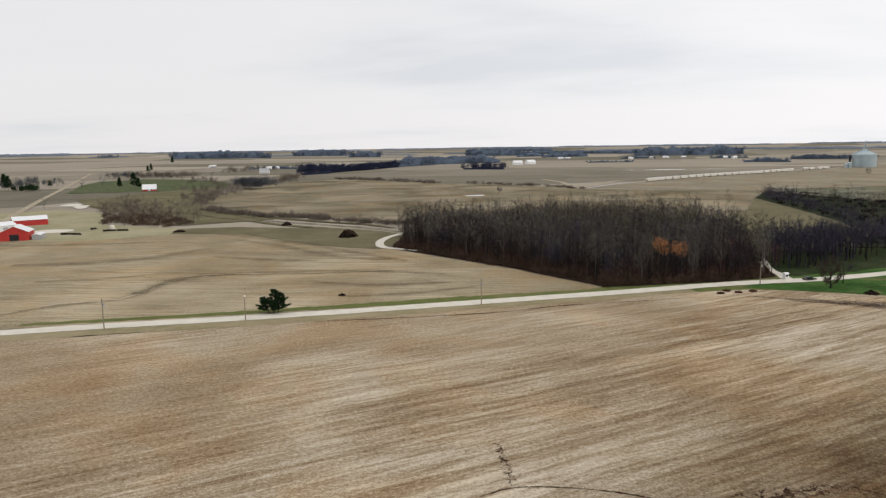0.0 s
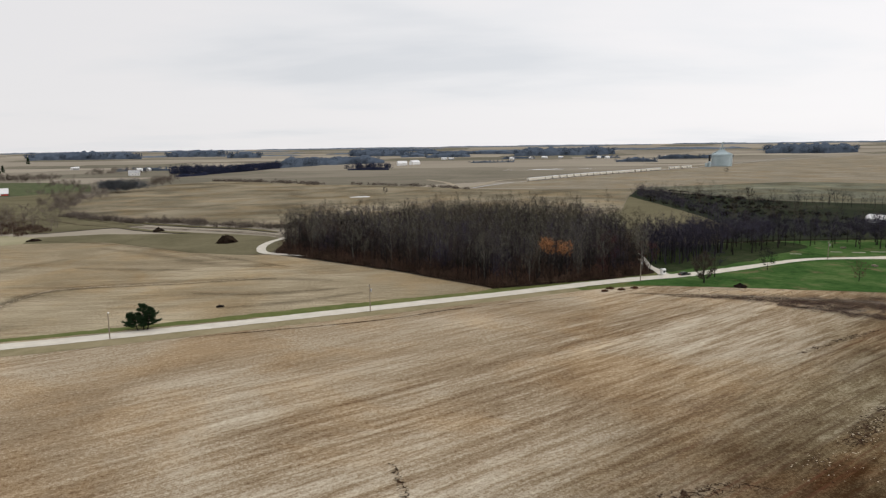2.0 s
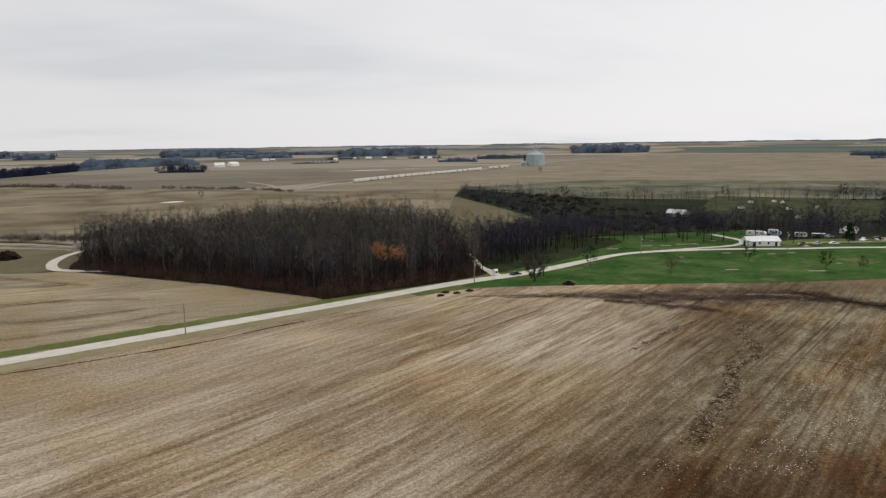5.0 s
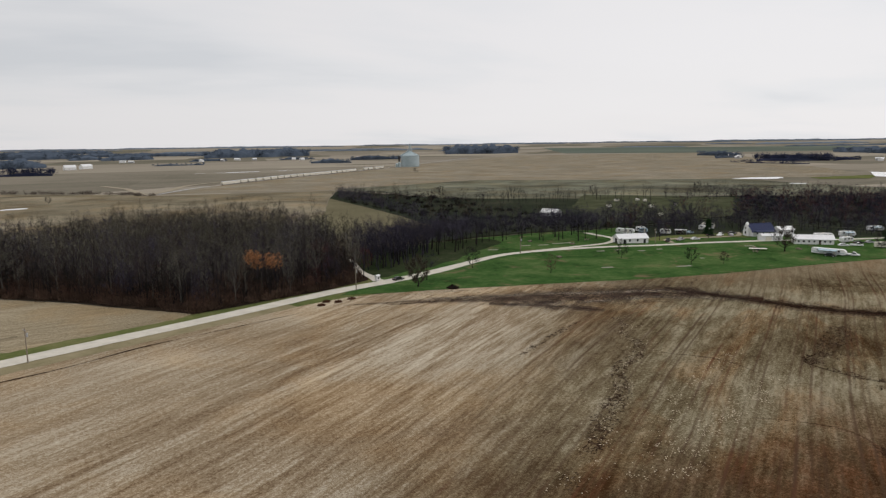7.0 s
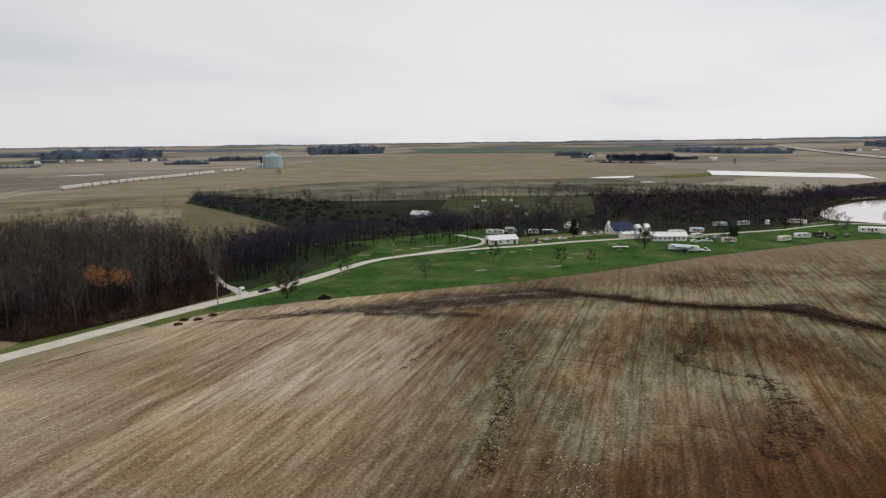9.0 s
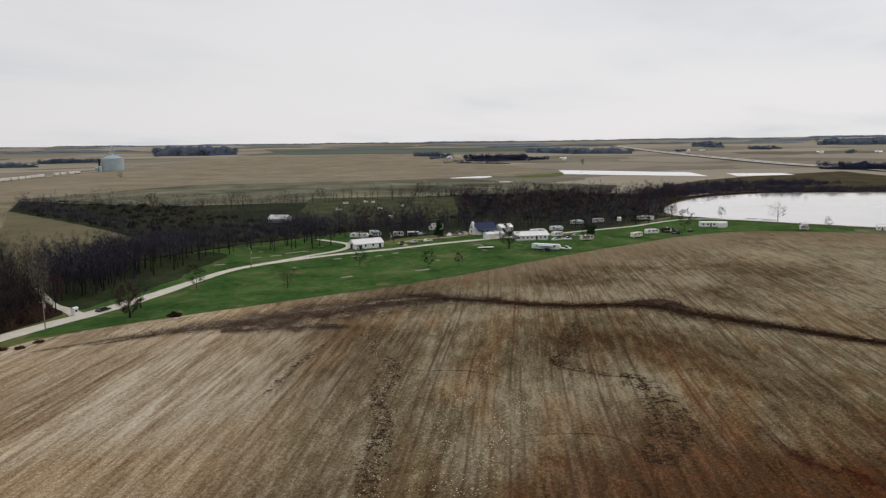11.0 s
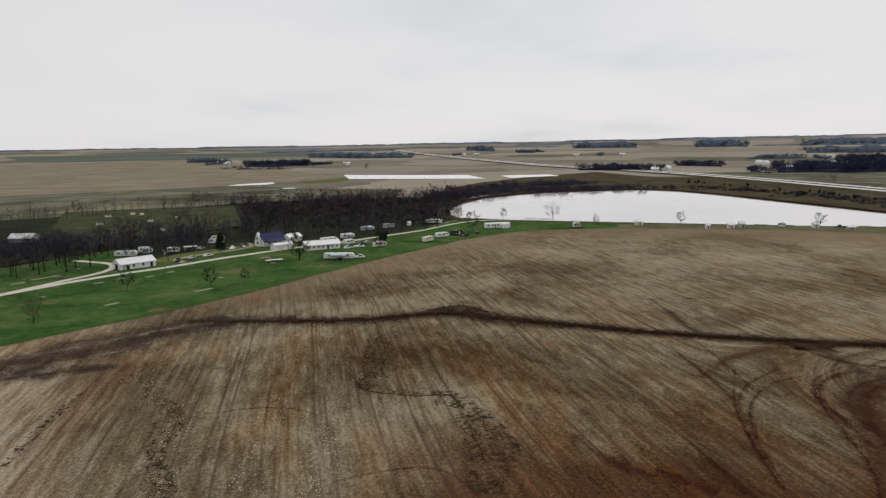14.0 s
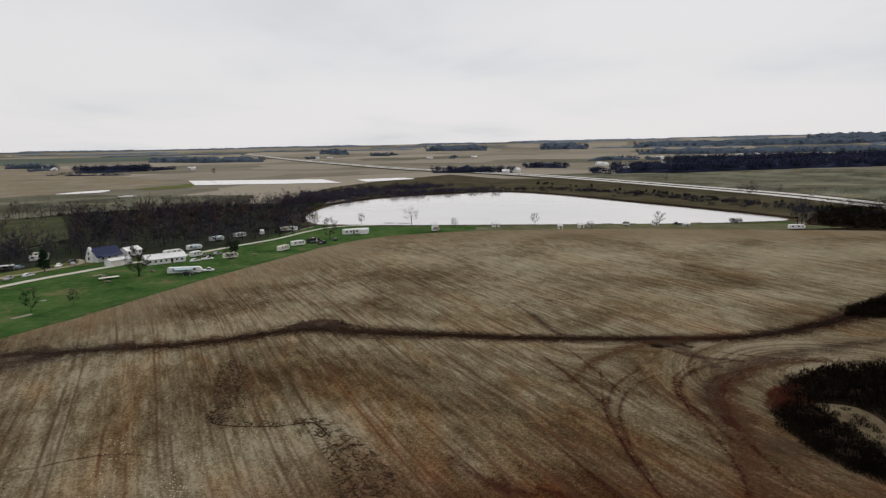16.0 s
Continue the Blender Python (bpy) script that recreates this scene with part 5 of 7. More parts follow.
joined("underbrush", BUSHES, edge + scatter(FRONT, 500, 4, 1.6), (0.7, 1.5), 5, BRUSH, "low brown brush along the wood's edge", "underbrush")
RUSSET = plain_mat("russet_brush", (0.072, 0.040, 0.029), (0.140, 0.080, 0.058), 0.12, 0.95, 0, each=0.9)
joined("understorey", ROUND, edge[1::4], (0.26, 0.5), 59, RUSSET, "russet young growth along the wood's edge", "understorey")
joined("understorey", ROUND, scatter(FRONT, 110, 49, 3.6) + edge[::4], (0.30, 0.62), 58, BRUSH, "brown understorey of young trees at the wood's edge", "understorey")
joined("saplings", SAPLING, scatter(FRONT, 300, 41, 2.4), (0.5, 1.15), 42, TWIG, "thin bare saplings under the wood's edge", "saplings")
joined("woodland", CHEAP, [p for p in scatter(WOOD, 260, 43, 6.5) if not inside(p[0], p[1], FRONT)], (0.72, 1.04), 44, OLIVE_TWIG, "paler bare trees rising through the wood", "woodland")
joined("woodland", CHEAP, [p for p in scatter([(40, 330), (80, 300), (112, 285), (138, 318), (138, 390), (60, 400)], 34, 65, 8.0)], (1.08, 1.30), 66, OLIVE_TWIG, "tall bare trees standing above the wood", "woodland")
for x, y, s in ((80, 250.5, 0.98), (86.5, 253, 0.9)):
    ob = plant(TALL[1], x, y, 40 * s, s * 0.9, "oak holding dry orange-brown leaves in the bare wood", "oaks with dry leaves")
    part("leaves", triangles("leaves", *[(v * [1, 1, 1.0] + [0, 0, 10.0], f) for v, f in [clump_arrays(int(x), 8.0, 8.5, 700, 0.30)]][0], ORANGE_LEAF), None, ob, "dry orange-brown leaves")
plant(REDDISH[1], 124.2, 257.6, 10, 0.85, "budding red-tinged tree beside the lane", "")

# park trees between road and river
PARKWOOD = [(132, 268), (150, 270), (166, 278), (185, 286), (205, 296), (225, 304), (224, 317), (150, 317), (138, 296)]
for x, y in off_lane(scatter(PARKWOOD, 62, 8, 4.4), 3.5):
    plant(rng.choice(PARK), x, y, rng.uniform(0, 360), rng.uniform(0.75, 1.05), "slim bare park tree on green grass", "park trees")
for x, y in scatter([(226, 290), (260, 284), (296, 297), (260, 312), (226, 316)], 16, 9, 6.0):
    plant(rng.choice(PARK), x, y, rng.uniform(0, 360), rng.uniform(0.6, 0.95), "slim bare park tree on green grass", "park trees")

joined("park_grove", CHEAP, scatter([(132, 268), (150, 271), (176, 290), (192, 318), (152, 318), (138, 296)], 90, 56, 3.6), (0.6, 0.9), 57, DUSK_TWIG, "slim dark bare trees in the park", "trees")

DUSK = [tree_model("tree", 110 + s, 15.0 + s, 5.2, 16, 5, 1100, low=0.26, fat=1.5, twig=DUSK_TWIG) for s in range(3)]
for i, (x, y, s) in enumerate(((290.1, 253.1, 0.55), (313.0, 261.7, 0.8), (319.5, 297.0, 0.95), (322.5, 279.9, 0.9), (348.4, 245.8, 0.8), (269.7, 276.8, 0.9), (264.1, 279.0, 0.95), (257.6, 277.7, 1.0), (251.1, 285.0, 0.95),
                             (259.2, 296.1, 0.95), (244.8, 292.6, 0.9), (270.4, 295.3, 1.0), (321.4, 307.8, 0.9), (301.1, 298.6, 0.9),
                             (330.0, 310.3, 0.95), (335.0, 326.1, 0.85), (339.8, 284.4, 0.95), (348.2, 276.9, 0.85), (379.6, 254.2, 1.0), (385.4, 245.8, 0.85), (349.6, 309.4, 0.8), (360.8, 258.7, 0.8), (360.8, 272.4, 0.8), (390.2, 225.3, 0.9), (407.0, 221.7, 0.9), (422.3, 172.6, 0.8), (430.3, 167.3, 0.85), (414.7, 184.2, 0.75), (432.0, 197.7, 0.8), (385.8, 269.9, 0.9), (360.2, 290.2, 0.75), (401.3, 211.8, 0.7), (416.3, 204.9, 0.7))):
    plant(DUSK[i % 3], x, y, 67 * i, s, "spreading dark bare tree on the campground grass", "campground trees")

# woods along the river and behind the campground
CLEARING = [(478, 501), (504, 459), (555, 378), (422, 292), (372, 286), (363, 313), (350, 356), (381, 406)]


def outside(places, keep=0.1):
    """Places that leave the clearing open, but for a few."""
    r = random.Random(len(places))
    return [p for p in places if not inside(p[0], p[1], CLEARING) or r.random() < keep]


RIVERWOOD = [(152, 322), (225, 322), (261, 319), (294, 308), (320, 304), (345, 345), (330, 400), (340, 470), (372, 530), (340, 700), (284, 620), (256, 455), (238, 375), (190, 324)]
river = outside(scatter(RIVERWOOD, 760, 11, 4.0))
joined("woodland", ROUND + BARE[:2], [p for p in river if p[1] < 345 or p[0] < 236 + 0.25 * (p[1] - 345)], (0.5, 0.85), 12, DUSK_TWIG, "bare woodland along the river", "woodland")
joined("woodland", ROUND, [p for p in river if p[1] >= 345 and noise.noise((p[0] / 22.0, p[1] / 22.0, 4.0)) > -0.1], (0.22, 0.50), 13, DUSK_TWIG, "low dark bare scrub along the river", "woodland")
joined("woodland", ROUND, [p for p in river[::9] if p[1] >= 345], (0.6, 0.95), 19, WARM_TWIG, "scattered bare trees along the river", "woodland")
BACKWOOD = [(320, 304), (396, 296), (410, 232), (436, 178), (490, 168), (520, 186), (600, 200), (655, 204), (640, 264), (575, 380), (500, 418), (404, 324), (372, 332)]
joined("woodland", ROUND + BARE[:3], [p for p in outside(scatter(BACKWOOD, 720, 13, 4.4)) if noise.noise((p[0] / 30.0, p[1] / 30.0, 8.0)) > -0.3], (0.55, 1.1), 14, DUSK_TWIG, "bare brown woodland behind the campground", "woodland")
joined("woodland", ROUND, outside(scatter(BACKWOOD, 130, 45, 8.0), 0.2), (0.65, 1.1), 46, RED_TWIG, "reddish budding trees behind the campground", "woodland")
joined("woodland", CHEAP, scatter([(345, 470), (372, 530), (455, 462), (585, 392), (570, 370), (450, 435)], 80, 15, 5), (0.4, 0.7), 16, TWIG, "thin line of bare trees at a field edge", "woodland")
joined("shade_trees", ROUND, scatter([(376, 200), (404, 183), (440, 168), (470, 158), (482, 172), (436, 182), (410, 206)], 30, 54, 5.0), (0.45, 0.85), 55, DUSK_TWIG, "bare shade trees along the lake lane", "trees")
joined("shade_trees", ROUND + BARE[:1], scatter([(286, 262), (322, 300), (396, 291), (404, 227), (431, 175), (404, 181), (376, 197), (350, 218), (356, 238), (336, 254)], 70, 52, 5.0), (0.45, 0.8), 53, DUSK_TWIG, "dark bare shade trees round campground buildings", "trees")
joined("shade_trees", ROUND + CHEAP[:1], scatter([(330, 312), (392, 300), (420, 200), (395, 196), (350, 248), (318, 290)], 80, 17, 5.5), (0.5, 0.85), 50, TWIG, "bare shade trees among campers", "trees")
for x, y in scatter([(284, 268), (300, 264), (332, 262), (346, 280), (330, 299), (296, 297)], 24, 51, 5.0):
    plant(rng.choice(PARK + [REDDISH[0]]), x, y, rng.uniform(0, 360), rng.uniform(0.45, 0.75), "bare shade tree among campers", "shade trees")
joined("underbrush", BUSHES, outside(scatter(BACKWOOD, 260, 18, 4.0)) + scatter(RIVERWOOD, 260, 19, 4.0), (0.8, 1.6), 20, DARKBRUSH, "dark undergrowth along the river", "underbrush")

# the dark scrub in the gully and at the ends of the ditch and lake
GULLY = [(171, -3), (182, -8.5), (187, -15), (189.5, -22), (192, -33), (198, -58), (180, -66), (160, -40), (152, -24), (161, -17), (168.5, -15.5), (170, -11), (168.5, -6)]
GULLY_ARM = [(136, -3.5), (141.5, -0.6), (147.5, 1.8), (156.5, 2.8), (163, 2.2), (168.5, -3.2), (168.3, -6.5), (164, -7.5), (158, -7.7), (152, -8.2), (148, -9.8)]
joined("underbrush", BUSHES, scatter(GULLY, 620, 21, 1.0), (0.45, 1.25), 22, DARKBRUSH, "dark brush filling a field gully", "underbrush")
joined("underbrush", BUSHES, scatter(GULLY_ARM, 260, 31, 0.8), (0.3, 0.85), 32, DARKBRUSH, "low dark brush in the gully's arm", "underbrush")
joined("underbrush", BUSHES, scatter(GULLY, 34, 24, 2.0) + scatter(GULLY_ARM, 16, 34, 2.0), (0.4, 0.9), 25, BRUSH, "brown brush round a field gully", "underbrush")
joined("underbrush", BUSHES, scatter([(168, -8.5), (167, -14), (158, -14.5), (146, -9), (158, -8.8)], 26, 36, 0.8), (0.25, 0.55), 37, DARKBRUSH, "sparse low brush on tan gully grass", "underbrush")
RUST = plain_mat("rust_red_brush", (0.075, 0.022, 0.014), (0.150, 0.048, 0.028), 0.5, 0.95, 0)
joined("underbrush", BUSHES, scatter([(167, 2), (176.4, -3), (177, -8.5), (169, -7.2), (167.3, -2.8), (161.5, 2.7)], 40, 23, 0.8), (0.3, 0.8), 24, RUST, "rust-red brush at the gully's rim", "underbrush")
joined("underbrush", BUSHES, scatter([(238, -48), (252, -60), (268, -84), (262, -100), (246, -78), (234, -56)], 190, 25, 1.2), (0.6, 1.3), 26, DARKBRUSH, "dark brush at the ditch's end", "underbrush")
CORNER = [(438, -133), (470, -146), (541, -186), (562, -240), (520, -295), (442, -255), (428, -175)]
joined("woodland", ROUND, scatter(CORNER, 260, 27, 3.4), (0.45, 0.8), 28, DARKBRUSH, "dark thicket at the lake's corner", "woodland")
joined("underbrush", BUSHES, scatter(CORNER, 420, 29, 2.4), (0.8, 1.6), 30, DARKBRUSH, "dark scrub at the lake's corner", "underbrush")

# hedges and scrub by the creek and field edges
def along(pts, count, spread, seed):
    r = random.Random(seed)
    line = smooth_line(pts, 2.0)
    out = []
    for _ in range(count):
        p = r.choice(line)
        out.append((p.x + r.gauss(0, spread), p.y + r.gauss(0, spread)))
    return out


HEDGES = [([(-198, 580), (-142, 522), (-90, 494), (-50, 460), (-20, 446)], 200, 3.2, (1.0, 2.2), "brown shrub hedge along the creek"),
          ([(-165, 1111), (-87, 1051), (-10, 949)], 90, 5.0, (1.5, 2.6), "brown hedge between fields"),
          ([(37, 928), (90, 880), (130, 836), (153, 785)], 60, 5.0, (1.2, 2.2), "low brown hedge between fields"),
          ([(500, -190), (600, -150), (700, -95), (770, -40), (800, 20)], 240, 11.0, (0.8, 1.8), "scrub on the highway bank"),
          ([(775, 60), (760, 110), (715, 180), (660, 215), (800, 190), (860, 120)], 520, 18.0, (1.2, 2.8), "purple-brown scrub beyond the lake")]
for i, (pts, count, spread, sizes, label) in enumerate(HEDGES):
    joined("hedge", BUSHES, along(pts, count, spread, 60 + i), sizes, 70 + i, DUSK_TWIG if i > 2 else HEDGE_TWIG, label, "hedge")
    joined("hedge", HAZEL, along(pts, count // 4, spread, 80 + i), (sizes[0] * 0.22, sizes[1] * 0.22), 90 + i, DUSK_TWIG if i > 2 else HEDGE_TWIG, label, "hedge")
joined("thicket", ROUND, scatter([(-238.2, 475.0), (-204.8, 450.8), (-186.1, 454.9), (-178.3, 467.1), (-197.9, 519.4), (-241.4, 587.0), (-283.5, 627.5), (-293.6, 595.5)], 46, 31, 5.0), (0.75, 1.3), 32, HEDGE_TWIG, "brown bare trees in a thicket beside the farmyard", "thicket")
joined("thicket", HAZEL + ROUND, scatter([(-238.2, 475.0), (-204.8, 450.8), (-186.1, 454.9), (-178.3, 467.1), (-197.9, 519.4), (-241.4, 587.0), (-283.5, 627.5), (-293.6, 595.5)], 60, 36, 4.0), (0.35, 0.75), 38, BRUSH, "brown undergrowth in a thicket beside the farmyard", "thicket")
joined("thicket", ROUND, along([(-176.8, 467.0), (-177.6, 488.6), (-200.0, 541.4)], 12, 5.0, 41), (0.6, 1.1), 42, HEDGE_TWIG, "slim bare trees by the creek", "thicket")
joined("underbrush", BUSHES, scatter([(-235, 476), (-181, 450), (-168, 470), (-206, 524), (-272, 554)], 160, 33, 2.5), (0.9, 1.6), 34, BRUSH, "brown brush beside the farmyard", "underbrush")

# far woods, rows and clumps: an uneven canopy with ragged sides and single crowns along it
def far_wood(front, depth, tall, seed, label="distant wood of bare trees, haze blue in its colour", crowns=True):
    """front: the edge that faces the farm; the wood runs back from it by depth."""
    line = []
    for p, q in zip(front, front[1:]):
        m = max(1, int(math.dist(p, q) / 9.0))
        line += [Vector(p).lerp(Vector(q), j / m) for j in range(m)]
    line.append(Vector(front[-1]))
    cuts = [0.0, 0.012, 0.05] + [0.05 + 0.95 * (j + 1) / max(2, min(9, int(depth / 14))) for j in range(max(2, min(9, int(depth / 14))))]
    V, F = [], []
    for i, p in enumerate(line):
        away = (p - Vector((15.0, 30.0))).normalized()
        end = min(1.0, (i + 0.4) / 6.0, (len(line) - 0.6 - i) / 6.0)
        rough = 0.5 * depth * noise.noise((p.x / 70, p.y / 70, seed)) * 0.35
        gap = min(0.0, noise.noise((p.x / 46, p.y / 46, seed + 9.0)) + 0.35)
        for k, c in enumerate(cuts):
            far = rough + depth * c * (0.4 + 0.6 * end)
            x, y = p.x + away.x * far, p.y + away.y * far
            rise = (0.0, 0.62, 0.9)[k] if k < 3 else (0.1 if k == len(cuts) - 1 else 1.0)
            lump = (0.42 if math.hypot(*front[0]) < 1750 else 0.76) + 0.40 * noise.noise((x / 9, y / 9, 3.0)) + 0.50 * noise.noise((x / 60, y / 60, 7.0)) + 0.9 * gap
            V.append((x, y, lift(x, y) - 0.3 + max(0.0, tall * rise * lump * (0.35 + 0.65 * end))))
    n = len(cuts)
    for i in range(len(line) - 1):
        for k in range(n - 1):
            a = i * n + k
            F += [(a, a + n, a + n + 1), (a, a + n + 1, a + 1)]
    k = len(V)
    Vs, Fs = [np.array(V, "f")], [np.array(F, "i")]
    r = np.random.RandomState(seed)
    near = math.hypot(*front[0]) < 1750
    count = min(650, int(len(line) * (2.5 + depth * 0.10))) if near else int(len(line) * 1.2)
    for i in range(count if crowns else 0):
        p = line[r.randint(len(line))]
        away = (p - Vector((15.0, 30.0))).normalized() * (depth * (r.uniform(-0.04, 0.1) if i % 3 == 0 else r.uniform(0.0, 0.95)))
        x, y = p.x + away.x + r.uniform(-5, 5), p.y + away.y + r.uniform(-5, 5)
        v, f = (LOWHAZEL if near else FARTREE)[r.randint(4)]
        Vs.append(v * (tall / 12.0) * r.uniform(0.75, 1.15) + np.array((x, y, lift(x, y)), "f"))
        Fs.append(f + k)
        k += len(v)
    # painted haze goes by distance: dark blue near, pale at the horizon
    tagged(new("tree_belt", triangles("tree_belt", np.concatenate(Vs), np.concatenate(Fs), DARKWOOD if near else HAZEWOOD if crowns else HAZE_HORIZON)), label, "tree belt", "", "stuff")


joined("tree_belt", HAZEL + ROUND[:1], along([(-553, 1274), (-493, 1232), (-456, 1265)], 110, 16, 39), (0.7, 1.25), 40, HEDGE_TWIG, "bare brown trees behind a farm", "tree belt")
joined("tree_belt", HAZEL + ROUND[:1], along([(-618, 1295), (-574, 1281)], 40, 12, 47), (0.7, 1.2), 48, SLATE_TWIG, "dark bare trees behind a farm", "tree belt")
joined("tree_belt", HAZEL + ROUND[:1], along([(-378, 1101), (-276, 886), (-240, 715)], 80, 14, 49), (0.5, 1.0), 50, HEDGE_TWIG, "bare yard trees round a farm", "tree belt")
joined("tree_belt", HAZEL + ROUND[:1], along([(-262, 907), (-237, 876), (-227, 898)], 75, 7, 35), (0.9, 1.5), 36, SLATE_TWIG, "rounded slate-grey bare trees along a stream", "tree belt")
joined("tree_belt", HAZEL + ROUND[:1], along([(-225, 978), (-233, 1059), (-245, 1176)], 50, 7, 37), (0.6, 1.1), 38, HEDGE_TWIG, "bare trees along a stream", "tree belt")
joined("tree_belt", HAZEL + ROUND[:1], along([(-355, 904), (-322, 874), (-248, 776)], 34, 10, 33), (0.35, 0.7), 34, HEDGE_TWIG, "small bare trees below a farm lawn", "tree belt")
joined("tree_belt", HAZEL + ROUND[:1], along([(-571, 920), (-598, 1032), (-576, 1056)], 40, 8, 31), (0.7, 1.4), 32, SLATE_TWIG, "bare trees beside a row of evergreens", "tree belt")
joined("tree_belt", HAZEL + ROUND[:1], along([(-448, 1446), (-415, 1494), (-363, 1508)], 36, 10, 29), (0.8, 1.5), 30, HEDGE_TWIG, "scattered bare trees round a far farm", "tree belt")
joined("tree_belt", HAZEL + ROUND[:1], along([(-216, 605), (-247, 733), (-238, 774)], 90, 9, 27), (0.4, 0.85), 28, HEDGE_TWIG, "bare brown trees along a stream", "tree belt")
joined("tree_belt", ROUND, [(-514, 990), (-510, 985), (-503, 1030), (-497, 1024), (-508, 1036), (-352, 611), (-448, 990), (-557, 1021)], (0.6, 1.0), 61, SLATE_TWIG, "rounded bare yard trees round a farmhouse lawn", "tree belt")
joined("tree_belt", ROUND[:2], [(324.9, 251.1), (330.5, 245.0), (314.4, 257.4), (319.5, 255.2), (334, 262), (309, 264), (327, 257)], (0.5, 0.75), 63, DUSK_TWIG, "dark bare shade trees beside a blue-roofed house", "trees")
joined("woodland", ROUND, [(322, 366), (316, 361), (324, 360), (331, 361), (310, 370), (337, 366), (318, 372), (338, 378)], (0.42, 0.7), 67, DUSK_TWIG, "bare trees round a house by the river", "trees")
joined("underbrush", BUSHES, scatter([(224, 96), (231, 98), (233, 106), (228, 112), (223, 106)], 36, 68, 0.7), (0.25, 0.6), 69, BRUSH, "brown brush caught in a drainage line", "underbrush")
far_wood([(-1237, 3194), (-1016, 3206), (-781, 3200)], 500, 26, 100)
far_wood([(-1723, 3511), (-1666, 3592)], 150, 14, 102)
far_wood([(-736, 3476), (-466, 3457)], 500, 26, 104)
far_wood([(-416, 3126), (-274, 3149)], 250, 26, 106)
far_wood([(-267, 1323), (-222, 1389)], 50, 22, 108)
far_wood([(-227, 1422), (-177, 1533), (-109, 1752)], 60, 17, 110)
far_wood([(-117, 1756), (13, 1957), (172, 2057)], 330, 20, 112)
far_wood([(47, 1509), (132, 1473)], 40, 16, 114, "dark clump of distant evergreens")
far_wood([(302, 2799), (408, 2828)], 120, 16, 116)
far_wood([(382, 2645), (567, 2709)], 200, 16, 118)
far_wood([(739, 2682), (932, 2624), (1147, 2651)], 500, 28, 120)
far_wood([(760, 1754), (850, 1695)], 30, 12, 122, "grey-brown distant copse behind the railway")
far_wood([(975, 1945), (1125, 1905)], 60, 14, 124)
far_wood([(401, 1918), (522, 1906)], 14, 7, 126, "low distant hedge between fields")
far_wood([(1596, 2341), (1685, 2200), (1869, 2210)], 420, 30, 128)
far_wood([(1472, 926), (1555, 805)], 110, 17, 130)
far_wood([(1331, 863), (1339, 734)], 12, 9, 132, "dark hedge of distant trees")
far_wood([(1361, 918), (1362, 895)], 10, 6, 134, "rusty distant shrubs")
far_wood([(1846, 1349), (1848, 1212)], 60, 15, 136)
far_wood([(2358, 1200), (2202, 937), (2255, 767)], 160, 17, 138)
far_wood([(3114, 740), (3094, 649)], 120, 18, 140)
far_wood([(2804, 502), (2788, 428)], 60, 14, 142)
far_wood([(3451, 339), (3418, 41)], 400, 24, 144)
far_wood([(3387, -214), (3360, -424)], 400, 26, 146)
far_wood([(1253, 145), (1237, 74), (1203, 8)], 60, 12, 148)
far_wood([(1444, -27), (1394, -104)], 50, 12, 150)
far_wood([(3254, 819), (3281, 691)], 250, 22, 152)
far_wood([(2859, 518), (2879, 405)], 60, 14, 154)
far_wood([(3393, -215), (3328, -427)], 300, 18, 156)
far_wood([(1146, -152), (1137, -245), (1185, -366), (1254, -512), (1298, -677)], 170, 17, 160)
far_wood([(1560, -337), (1597, -516), (1724, -731), (1794, -963)], 260, 17, 162)
far_wood([(2422, -464), (2324, -799), (2360, -1290)], 300, 16, 164)
far_wood([(3656, -1571), (3485, -1937)], 600, 26, 166)
far_wood([(1862, -213), (1895, -350)], 50, 12, 168)
far_wood([(3352, -640), (3269, -1150), (3169, -1755)], 500, 20, 170)
far_wood([(109, 3118), (251, 3050), (407, 3067)], 420, 22, 180)
far_wood([(395, 3295), (720, 3134), (950, 2948), (1181, 2896)], 160, 13, 182)
far_wood([(141, 3994), (621, 3890)], 200, 14, 184)
r = random.Random(77)
for k in range(100):
    a = radians(-40 + 172 * (k + r.random()) / 100)
    d = r.choice((r.uniform(3300, 4700), r.uniform(4650, 4860)))
    x, y = 15 + d * math.cos(a), 30 + d * math.sin(a)
    ln = r.uniform(180, 700)
    t = a + math.pi / 2 + r.uniform(-0.25, 0.25)
    far_wood([(x - ln / 2 * math.cos(t), y - ln / 2 * math.sin(t)), (x, y), (x + ln / 2 * math.cos(t), y + ln / 2 * math.sin(t))], r.uniform(30, 120), r.uniform(4, 8), 200 + 2 * k, crowns=False)

# ---------------------------------------------------------------- single trees
def lawn_tree(x, y, size, label, model=None, turn=0.0):
    return plant(model or SMALL[0], x, y, turn, size, label)


ob = plant(tree_model("tree", 300, 11.0, 4.0, 22, 7, 5200, low=0.14, thick=1.5, fat=1.1, twig=WARM_TWIG), 132.3, 232.0, 30, 1.0, "low-forked bare tree by the road junction")
lawn_tree(141.5, 240.5, 1.25, "upright bare tree behind the road junction", PARK[1]).scale *= 0.6
lawn_tree(169.3, 249.3, 1.15, "young bare tree on the lawn's edge", SMALL[1], 70)
lawn_tree(186.2, 221.6, 0.98, "round bare reddish tree on the lawn", tree_model("tree", 301, 8.0, 2.9, 16, 5, 700, low=0.12, twig=plain_mat("russet_twigs", (0.085, 0.050, 0.036), (0.13, 0.078, 0.058), 0.4, 0.95, 0)), 20)
lawn_tree(233.6, 228.2, 1.0, "slim dark bare tree on the lawn", SMALL[2], 50)
